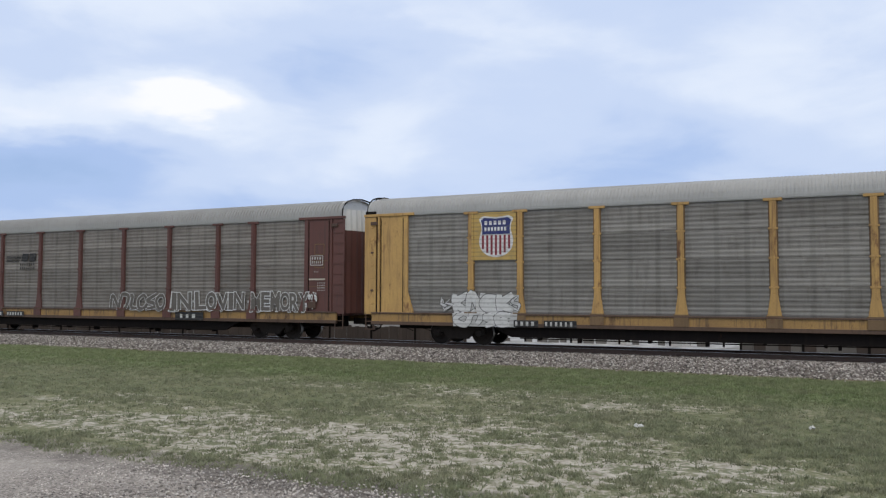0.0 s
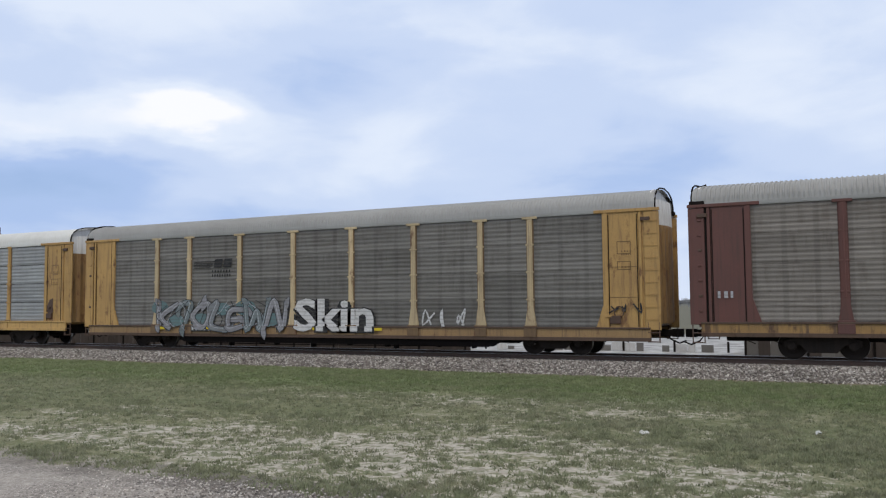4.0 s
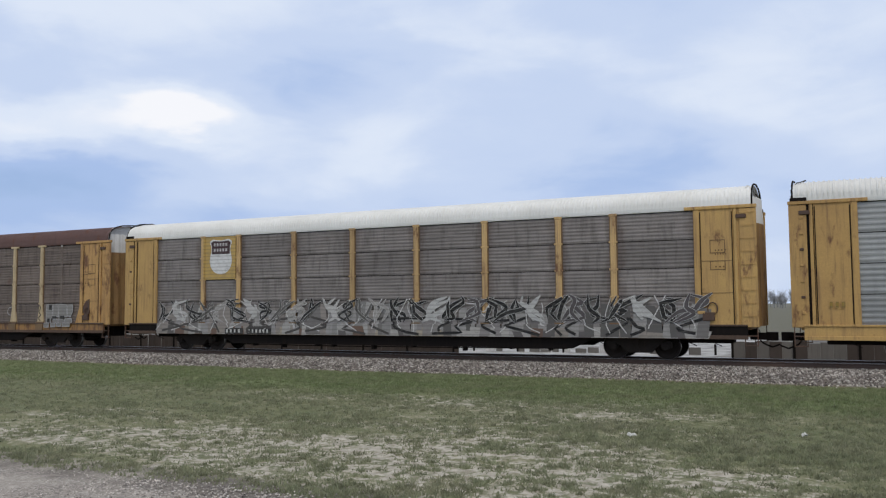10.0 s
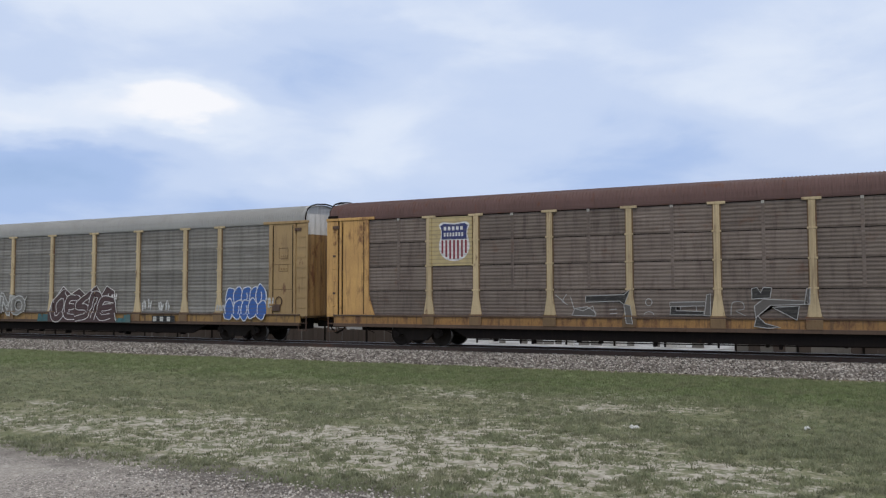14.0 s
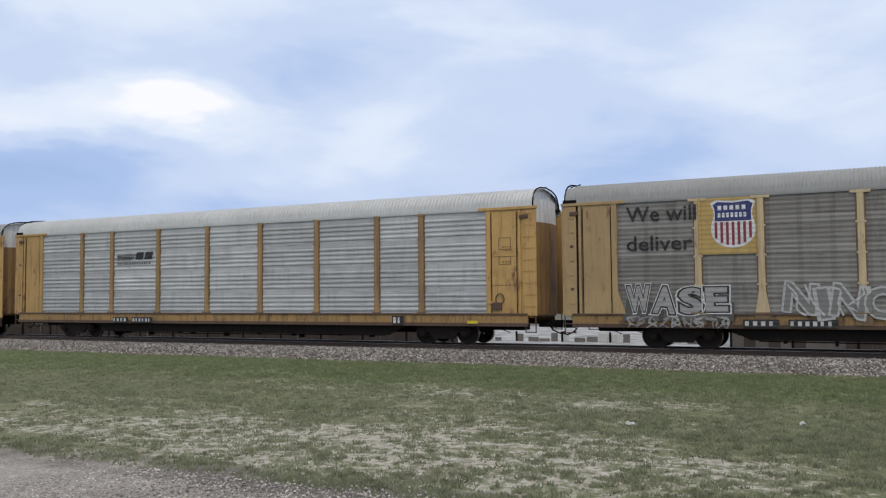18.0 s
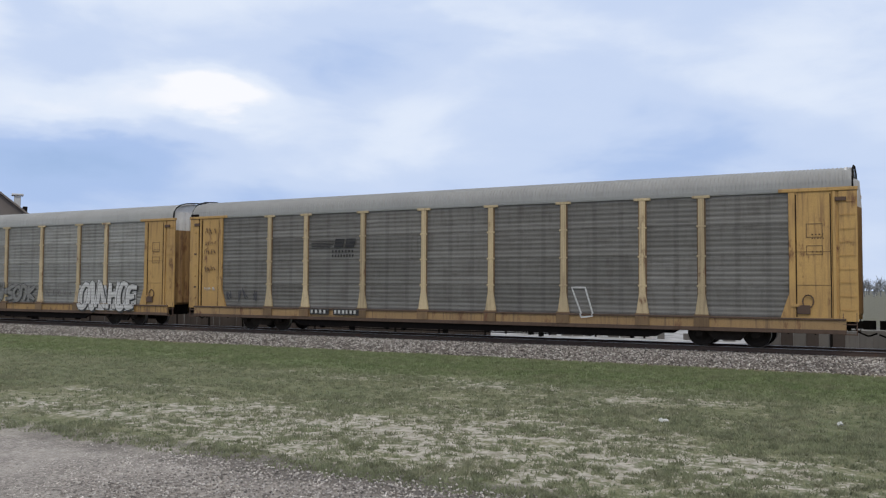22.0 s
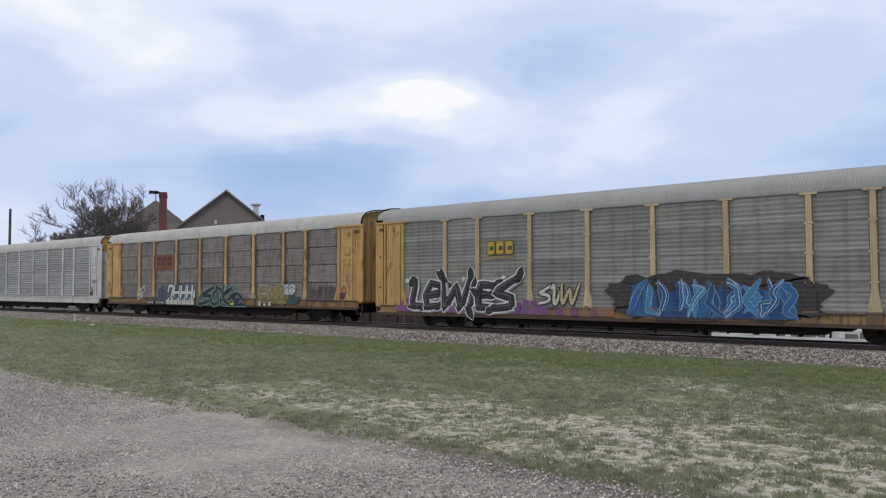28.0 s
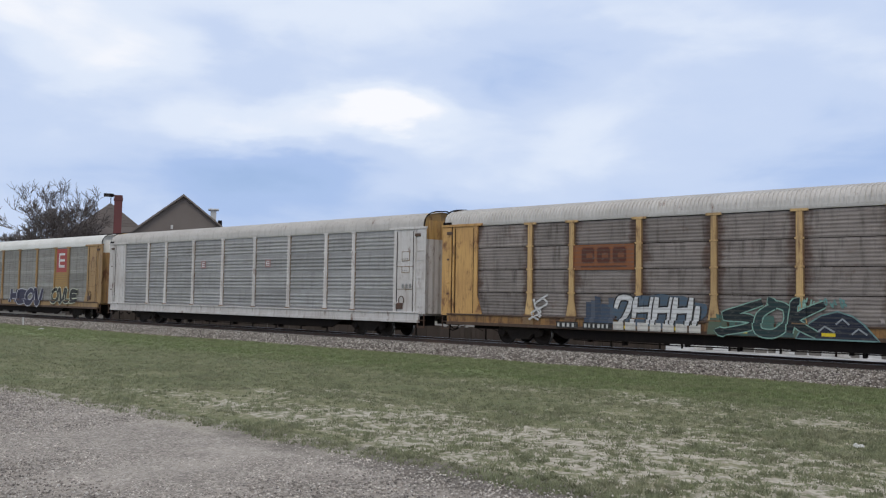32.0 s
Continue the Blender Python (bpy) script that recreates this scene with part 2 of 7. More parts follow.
def paint(colour, rough=0.6):
    """Spray or stencil paint, slightly faded in patches."""
    key = tuple(round(c, 4) for c in colour)
    if key not in PLAIN:
        m, n, l, b = base_mat("paint", rough)
        b.inputs["Specular IOR Level"].default_value = 0.25
        tc, sep = n("ShaderNodeTexCoord"), n("ShaderNodeSeparateXYZ")
        l(tc.outputs["Object"], sep.inputs[0])
        f = step_of(n, l, noise_of(n, l, tc.outputs["Object"], 3.5, 6, 0.65), 0.42, 0.75, 0.5)
        col = mixc(n, l, f, colour, tuple(0.6 * c + 0.03 for c in colour))
        # dark bands put the shade of the sheets' ridges into the colour; the coat is thin in places
        wave = n("ShaderNodeMath")
        wave.operation, wave.inputs[1].default_value = "MULTIPLY", 2 * math.pi / 0.1575
        l(sep.outputs["Z"], wave.inputs[0])
        sine = n("ShaderNodeMath")
        sine.operation = "SINE"
        l(wave.outputs[0], sine.inputs[0])
        col = mixc(n, l, step_of(n, l, sine.outputs[0], 0.1, 0.9, 0.30), col, (0.11, 0.10, 0.09))
        thin = step_of(n, l, noise_of(n, l, tc.outputs["Object"], 9, 5, 0.7, (0.6, 1, 1.4)), 0.52, 0.72, 0.45)
        col = mixc(n, l, thin, col, (0.16, 0.15, 0.14))
        l(col, b.inputs["Base Color"])
        PLAIN[key] = m
    return PLAIN[key]


YELLOW = weathered("yellow_car_paint", (0.555, 0.342, 0.115), (0.23, 0.13, 0.06), 0.46, streak=0.75)
SILL_RUST = weathered("rusty_yellow_sill_paint", (0.36, 0.19, 0.06), (0.075, 0.045, 0.03), 0.8, streak=0.9, rustcol=(0.095, 0.042, 0.024))
SILL = weathered("grimy_yellow_sill_paint", (0.38, 0.225, 0.075), (0.09, 0.06, 0.04), 0.62, streak=0.85, rustcol=(0.085, 0.045, 0.028))
YELLOW_CLEAN = weathered("fresher_yellow_paint", (0.59, 0.375, 0.128), (0.26, 0.15, 0.07), 0.42, streak=0.72)
YELLOW_RUST = weathered("rusty_yellow_paint", (0.62, 0.37, 0.13), (0.24, 0.12, 0.055), 0.60, streak=0.75)
POST_WORN = weathered("worn_rusty_yellow_post_paint", (0.60, 0.41, 0.185), (0.25, 0.15, 0.085), 0.55, streak=0.8)
POST_CREAM = weathered("cream_post_paint", (0.58, 0.46, 0.28), (0.24, 0.17, 0.105), 0.40, streak=0.65)
NOTE = weathered("dim_stencil_paint", (0.20, 0.12, 0.045), (0.13, 0.085, 0.04))
HOLLOW = weathered("rusty_hollow_steel", (0.10, 0.055, 0.035), (0.05, 0.035, 0.03), 0.5)
PALE = weathered("faded_cream_yellow_paint", (0.44, 0.30, 0.14), (0.20, 0.13, 0.07), 0.42)
MAROON = weathered("dark_red_brown_paint", (0.135, 0.052, 0.042), (0.06, 0.035, 0.03), 0.2)
TAN = weathered("tan_brown_paint", (0.38, 0.24, 0.105), (0.14, 0.09, 0.055), 0.45, streak=0.75)
WHITEWASH = weathered("dirty_white_paint", (0.67, 0.655, 0.65), (0.30, 0.24, 0.21), 0.44)
ROOF_GREY = weathered("grey_galvanised_roof", (0.40, 0.398, 0.388), (0.255, 0.248, 0.238), 0.0, 0.6, 0.1, 0.3)
ROOF_WHITE = weathered("white_roof_paint", (0.80, 0.80, 0.78), (0.55, 0.54, 0.5), 0.0, 0.5, 0.0, 0.25)
ROOF_PALE = weathered("pale_galvanised_roof", (0.60, 0.60, 0.59), (0.40, 0.395, 0.385), 0.0, 0.55, 0.1, 0.35)
ROOF_DULL = weathered("pale_roof_with_soot", (0.58, 0.56, 0.54), (0.3, 0.28, 0.26), 0.26, 0.6, 0.1, 0.45)
ROOF_RUST = weathered("rusted_brown_roof", (0.135, 0.078, 0.072), (0.085, 0.05, 0.044), 0.5, 0.8, 0.0, 0.5)
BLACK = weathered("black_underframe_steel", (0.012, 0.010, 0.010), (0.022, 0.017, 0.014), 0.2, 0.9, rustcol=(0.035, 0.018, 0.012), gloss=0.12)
WHEEL = weathered("rusty_wheel_steel", (0.022, 0.018, 0.016), (0.04, 0.029, 0.023), 0.2, 0.85, rustcol=(0.06, 0.03, 0.02), gloss=0.2)
TREAD = weathered("polished_wheel_tread", (0.35, 0.34, 0.33), (0.18, 0.16, 0.15), 0.0, 0.35, 0.9)
# stained door paint, darkened further for the shade between cars
DOOR = weathered("shaded_stained_door_paint", (0.36, 0.215, 0.085), (0.12, 0.075, 0.045), 0.6, streak=0.85)
BELLOWS = weathered("white_end_door_steel", (0.76, 0.76, 0.76), (0.36, 0.33, 0.31), 0.12)
SHEET_GREY = perforated("grey_perforated_sheet", (0.246, 0.235, 0.216), (0.118, 0.102, 0.09), 0.45, 0.2)
SHEET_DARK = perforated("dark_grey_perforated_sheet", (0.188, 0.180, 0.166), (0.092, 0.08, 0.07), 0.42, 0.2)
SHEET_BROWN = perforated("brownish_perforated_sheet", (0.222, 0.203, 0.182), (0.112, 0.09, 0.076), 0.42, 0.24, 0.2)
SHEET_RUST = perforated("stained_brown_grey_sheet", (0.206, 0.166, 0.143), (0.072, 0.05, 0.042), 0.08, 0.0, 0.40, 0.65)
SHEET_WORN = perforated("worn_grey_sheet_with_rust", (0.272, 0.240, 0.224), (0.092, 0.074, 0.067), 0.1, 0.0, 0.34, 0.8, 0.85)
SHEET_STAINED = perforated("stained_violet_grey_sheet", (0.262, 0.238, 0.226), (0.105, 0.09, 0.085), 0.1, 0.0, 0.15, 0.7, 0.4)
SHEET_BLUE = perforated("blue_grey_galvanised_sheet", (0.34, 0.35, 0.355), (0.20, 0.205, 0.21), 0.1, 0.0, 0.0, 0.3)
SHEET_SILVER = perforated("bright_silver_galvanised_sheet", (0.535, 0.54, 0.54), (0.30, 0.30, 0.30), 0.12, 0.0, 0.0, 0.45)
SHEET_PALE = perforated("pale_grey_sheet", (0.272, 0.268, 0.25), (0.15, 0.132, 0.115), 0.42, 0.2)
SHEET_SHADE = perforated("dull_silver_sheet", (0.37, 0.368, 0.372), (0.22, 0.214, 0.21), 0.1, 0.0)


# ---- mesh helpers ----
class Build:
    """Collects boxes and prisms into one mesh."""

    def __init__(self):
        self.v, self.f, self.m = [], [], []

    def add(self, verts, faces, mat=0):
        o = len(self.v)
        self.v += [tuple(p) for p in verts]
        self.f += [tuple(o + i for i in f) for f in faces]
        self.m += [mat] * len(faces)
        return self

    def box(self, x0, x1, y0, y1, z0, z1, c=0.0, mat=0):
        """A box, its long edges chamfered by c."""
        if not c:
            p = [(x, y, z) for z in (z0, z1) for x, y in ((x0, y0), (x1, y0), (x1, y1), (x0, y1))]
            return self.add(p, [(3, 2, 1, 0), (4, 5, 6, 7), (0, 1, 5, 4), (1, 2, 6, 5), (2, 3, 7, 6), (3, 0, 4, 7)], mat)
        xs, ys = (x0, x0 + c, x1 - c, x1), (y0, y0 + c, y1 - c, y1)
        ring = [(1, 0), (2, 0), (3, 1), (3, 2), (2, 3), (1, 3), (0, 2), (0, 1)]
        rings = []
        for z, k in ((z0, c), (z0 + c, 0), (z1 - c, 0), (z1, c)):
            rings.append([(min(max(xs[a], x0 + k), x1 - k), min(max(ys[b], y0 + k), y1 - k), z) for a, b in ring])
        p = [q for r in rings for q in r]
        f = [tuple(range(7, -1, -1)), tuple(range(24, 32))]
        f += [(8 * r + i, 8 * r + (i + 1) % 8, 8 * r + 8 + (i + 1) % 8, 8 * r + 8 + i) for r in range(3) for i in range(8)]
        return self.add(p, f, mat)

    def prism(self, poly, a0, a1, axis="y", mat=0):
        """A polygon of (x, z), (y, z) or (x, y) drawn out along the axis y, x or z."""
        put = {"y": lambda p, a: (p[0], a, p[1]), "x": lambda p, a: (a, p[0], p[1]), "z": lambda p, a: (p[0], p[1], a)}[axis]
        k = len(poly)
        f = [tuple(range(k)), tuple(range(2 * k - 1, k - 1, -1))]
        f += [(i, k + i, k + (i + 1) % k, (i + 1) % k) for i in range(k)]
        return self.add([put(p, a) for a in (a0, a1) for p in poly], f, mat)

    def sheet(self, profile, x0, x1, mat=0):
        """An open profile of (y, z) drawn along x."""
        k = len(profile)
        return self.add([(x, *p) for x in (x0, x1) for p in profile], [(i, k + i, k + i + 1, i + 1) for i in range(k - 1)], mat)

    def tube(self, path, r, sides=6, mat=0):
        """A round bar along a path of points."""
        pts = [Vector(p) for p in path]
        o, vs = len(pts), []
        for i, p in enumerate(pts):
            d = (pts[min(i + 1, o - 1)] - pts[max(i - 1, 0)]).normalized()
            a = d.orthogonal().normalized()
            b = d.cross(a)
            vs += [p + (a * math.cos(q) + b * math.sin(q)) * (r[i] if isinstance(r, (list, tuple)) else r) for q in [2 * math.pi * s / sides for s in range(sides)]]
        f = [(i * sides + s, i * sides + (s + 1) % sides, (i + 1) * sides + (s + 1) % sides, (i + 1) * sides + s) for i in range(o - 1) for s in range(sides)]
        f += [tuple(range(sides - 1, -1, -1)), tuple(range((o - 1) * sides, o * sides))]
        return self.add(vs, f, mat)

    def disc(self, rings, sides=24, mat=0):
        """A turned shape about the y axis from rings of (y, radius)."""
        vs = [(r * math.cos(2 * math.pi * s / sides), y, r * math.sin(2 * math.pi * s / sides)) for y, r in rings for s in range(sides)]
        f = [(i * sides + s, i * sides + (s + 1) % sides, (i + 1) * sides + (s + 1) % sides, (i + 1) * sides + s) for i in range(len(rings) - 1) for s in range(sides)]
        return self.add(vs, f, mat)

    def mesh(self, name, *mats):
        me = bpy.data.meshes.new(name)
        me.from_pydata(self.v, [], self.f)
        for m in mats:
            me.materials.append(m)
        me.polygons.foreach_set("material_index", self.m)
        me.update()
        return me


def flip_fix(me):
    bm = bmesh.new()
    bm.from_mesh(me)
    bmesh.ops.recalc_face_normals(bm, faces=bm.faces)
    bm.to_mesh(me)
    bm.free()
    return me


def hang(name, me, parent=None, m=None, label=""):
    """Link a mesh as a part under its thing."""
    ob = new(name, me)
    if parent is not None:
        ob.parent = parent
    if m is not None:
        ob.matrix_basis = m
    return tagged(ob, label) if label else ob


def part(name, b, mats, parent=None, m=None, label=""):
    mats = mats if isinstance(mats, (list, tuple)) else [mats]
    return hang(name, flip_fix(b.mesh(name, *mats)), parent, m, label)


def empty(name, m, label, category, group="", kind=""):
    ob = new(name)
    ob.matrix_basis = m
    return tagged(ob, label, category, group, kind)


# ---- the autorack cars ----
HALF, WIDE = 13.85, 1.52
POSTS = [4.67, 6.64, 9.53, 12.40, 15.30, 18.18, 21.04, 23.02]
BAYS = [(1.95, POSTS[0])] + list(zip(POSTS, POSTS[1:])) + [(POSTS[-1], 25.75)]
FLOOR, EAVE = 1.22, 5.00
POST_W, DEEP = 0.19, 0.07     # posts stand at the side plane, sheets lie 7 cm behind it
CACHE = {}


def shared(key, make):
    if (FLOOR, key) not in CACHE:
        CACHE[FLOOR, key] = make()
    return CACHE[FLOOR, key]


STRIP = (EAVE - FLOOR) / 4      # FLOOR and STRIP are set anew for each car


def sheet_profile(style):
    """(depth, z) of one sheet from its lower edge up, with its ridges and a return at each edge."""
    seam = style in ("fine", "mid")
    lap, deep = (0.028, 0.06) if seam else (0.004, 0.006)
    out = [(deep, 0.0), (0.0, 0.004)]
    if style == "bold":
        p, k, amp, z0 = (STRIP - 0.22) / 4, 4, 0.034, 0.06
    elif style == "mid":
        p, k, amp, z0 = (STRIP - 0.08) / 5, 5, 0.015, 0.03
    elif style == "plain":
        p, k, amp, z0 = (STRIP - 0.02) / 6, 6, 0.010, 0.01
    else:
        p, k, amp, z0 = (STRIP - 0.06) / 7, 7, 0.010, 0.02
    for i in range(k):
        a = z0 + i * p
        out += [(0.0, a), (-amp, a + 0.26 * p), (-amp, a + 0.5 * p), (0.0, a + 0.74 * p)]
    return out + [(0.0, STRIP - lap), (deep, STRIP - lap + 0.004)]


def sheet_mesh(style, width, mat):
    def make():
        b = Build()
        b.sheet([(-WIDE + DEEP + d, z) for d, z in sheet_profile(style)], 0.0, width)
        return b.mesh("side_sheet", mat)
    return shared(("sheet", style, round(width, 3), mat.name), make)


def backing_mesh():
    """A black sheet added behind the side sheets, standing for the car's unlit inside."""
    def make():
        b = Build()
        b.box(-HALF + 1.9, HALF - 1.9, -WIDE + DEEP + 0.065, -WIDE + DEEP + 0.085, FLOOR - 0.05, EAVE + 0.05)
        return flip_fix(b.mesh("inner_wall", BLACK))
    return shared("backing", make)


def batten_mesh(mat):
    def make():
        b = Build()
        b.box(-0.055, 0.055, -WIDE + DEEP - 0.02, -WIDE + DEEP, FLOOR + 0.95, EAVE - 0.02, 0.006)
        b.box(-0.05, 0.05, -WIDE + DEEP - 0.05, -WIDE + DEEP, EAVE - 0.10, EAVE + 0.0, 0.006, 1)
        return flip_fix(b.mesh("batten", mat, LIGHT_STEEL))
    return shared(("batten", mat.name), make)


LIGHT_STEEL = weathered("pale_bracket_steel", (0.42, 0.40, 0.37), (0.25, 0.22, 0.2), 0.2)


FOOT = weathered("rust_stained_post_foot", (0.20, 0.125, 0.06), (0.08, 0.05, 0.03), 0.55)


def post_mesh(flare, mat):
    def make():
        w, b = POST_W / 2, Build()
        foot = {"wide": 0.225, "small": 0.15}[flare]
        rise = {"wide": 0.75, "small": 0.42}[flare]
        poly = [(-foot, FLOOR - 0.02), (foot, FLOOR - 0.02), (w + 0.01, FLOOR + rise), (w, EAVE), (-w, EAVE), (-w - 0.01, FLOOR + rise)]
        b.prism(poly, -WIDE + 0.0, -WIDE + DEEP + 0.02)
        cap = 0.29 if flare == "wide" else 0.14
        b.box(-cap, cap, -WIDE - 0.012, -WIDE + 0.06, EAVE - 0.06, EAVE + 0.03, 0.008)
        b.box(-0.03, 0.03, -WIDE - 0.02, -WIDE, FLOOR + rise, EAVE - 0.1, 0.008)
        for i in (1, 2, 3):
            z = FLOOR + i * STRIP
            b.box(-w - 0.055, w + 0.055, -WIDE - 0.016, -WIDE + 0.05, z - 0.035, z + 0.03, 0.006)
        for e in (-1, 1):       # dark strips along both edges: rusty flanges, with the gap's shade in their colour
            b.box(min(e * w, e * (w + 0.045)), max(e * w, e * (w + 0.045)), -WIDE + 0.045, -WIDE + DEEP + 0.015, FLOOR, EAVE, 0, 1)
        b.box(-foot - 0.03, foot + 0.03, -WIDE - 0.045, -WIDE + 0.02, FLOOR - 0.05, FLOOR + 0.05, 0.008, 1)
        if flare == "wide":
            b.box(-foot - 0.02, foot + 0.02, -WIDE - 0.085, -WIDE + 0.02, FLOOR - 0.36, FLOOR - 0.055, 0.01, 1)
        return flip_fix(b.mesh("post", mat, mat if mat is MAROON else FOOT))
    return shared(("post", flare, mat.name), make)


def roof_mesh(ribs, mat):
    """An arched roof with ribs across it; closed at the ends by its curved edge."""
    def make():
        side = [(-1.52, 5.04), (-1.53, 5.12), (-1.525, 5.2)]
        side += [(-1.525 + 0.50 * (1 - math.cos(q)), 5.2 + 0.44 * math.sin(q)) for q in [radians(11.25 * i) for i in range(1, 8)]]
        side += [(-0.98 + 0.245 * i, 5.645 + 0.155 * math.sin(math.pi / 2 * (i + 0.3) / 4.3)) for i in range(4)]
        arch = side + [(0.0, 5.80)] + [(-y, z) for y, z in side[::-1]]
        arch = [(y, 5.04 + (z - 5.04) * 1.08) for y, z in arch]
        step, amp, wide = (0.152, 0.030, 0.36) if ribs == "bold" else (0.122, 0.017, 0.34)
        xs, lift = [], []
        x = -HALF + 0.15
        while x < HALF - 0.15 - step:
            xs += [x, x + (0.9 - wide) * step, x + (0.98 - wide) * step, x + 0.92 * step]
            lift += [0, 0, amp, amp]
            x += step
        xs.append(HALF - 0.15), lift.append(0)
        k = len(arch)
        v, f = [], []
        for x, h in zip(xs, lift):
            for i, (y, z) in enumerate(arch):
                g = 0 if i in (0, 1, k - 2, k - 1) else h * (0.5 if i in (2, k - 3) else 1)
                v.append((x, y * (1 + g / 1.6), z + g))
        for j in range(len(xs) - 1):
            f += [(j * k + i, (j + 1) * k + i, (j + 1) * k + i + 1, j * k + i + 1) for i in range(k - 1)]
        b = Build()
        b.add(v, f)
        b.add([(x, y, z - 0.035) for x, y, z in v[:k]] + v[:k], [(i, i + 1, k + i + 1, k + i) for i in range(k - 1)])
        return flip_fix(b.mesh("roof", mat))
    return shared(("roof", ribs, mat.name), make)


ARCH = [(-1.50, 5.02), (-1.50, 5.16), (-1.45, 5.36), (-1.33, 5.53), (-1.10, 5.67), (-0.7, 5.77), (0.0, 5.83)]
ARCH = [(y, 5.02 + (z - 5.02) * 1.07) for y, z in ARCH + [(-y, z) for y, z in ARCH[-2::-1]]]


def roof_end_mesh(mat):
    """The closed end of the roof arch, set back a little under the overhang."""
    def make():
        b = Build()
        b.prism(ARCH, -HALF + 0.30, -HALF + 0.36, "x")
        return flip_fix(b.mesh("roof_end", mat))
    return shared(("roofend", mat.name), make)


def roof_trim_mesh():
    """A dark bent bar that follows the roof's end and a hose bent over the gap."""
    def make():
        b = Build()
        b.tube([(-HALF + 0.12, y, z + 0.03) for y, z in ARCH[:13]], 0.03, 6)
        b.tube([(-HALF + 0.30, -1.46, 4.98), (-HALF + 0.12, -1.44, 5.25), (-HALF + 0.10, -1.30, 5.5), (-HALF + 0.25, -1.02, 5.74), (-HALF + 0.5, -0.8, 5.84)], 0.028, 6)
        b.box(-HALF + 0.05, -HALF + 0.55, -WIDE - 0.03, -WIDE + 0.2, EAVE + 0.07, EAVE + 0.22, 0.02)
        return flip_fix(b.mesh("roof_end_trim", BLACK))
    return shared("rooftrim", make)


CRUST = weathered("rust_crusted_frame_steel", (0.115, 0.072, 0.05), (0.05, 0.036, 0.03), 0.5, 0.85, rustcol=(0.07, 0.038, 0.024))


def sill_mesh(mat, deep=0.46):
    def make():
        b = Build()
        y0 = -WIDE - 0.02
        b.box(-HALF + 0.35, HALF - 0.35, y0, y0 + 0.10, FLOOR - deep, FLOOR - 0.03, 0.012)
        b.box(-HALF + 0.35, HALF - 0.35, y0 - 0.05, y0 + 0.12, FLOOR - 0.06, FLOOR, 0.01, 1)
        b.box(-HALF + 0.35, HALF - 0.35, y0 - 0.04, y0 + 0.10, FLOOR - deep - 0.02, FLOOR - deep + 0.11, 0.008, 1)
        for x in [p - HALF for p in POSTS]:
            b.box(x - 0.025, x + 0.025, y0 - 0.03, y0 + 0.02, FLOOR - deep, FLOOR - 0.05)
        return flip_fix(b.mesh("side_sill", mat, CRUST if mat.name not in (WHITEWASH.name, YELLOW_CLEAN.name) else mat))
    return shared(("sill", deep, mat.name), make)


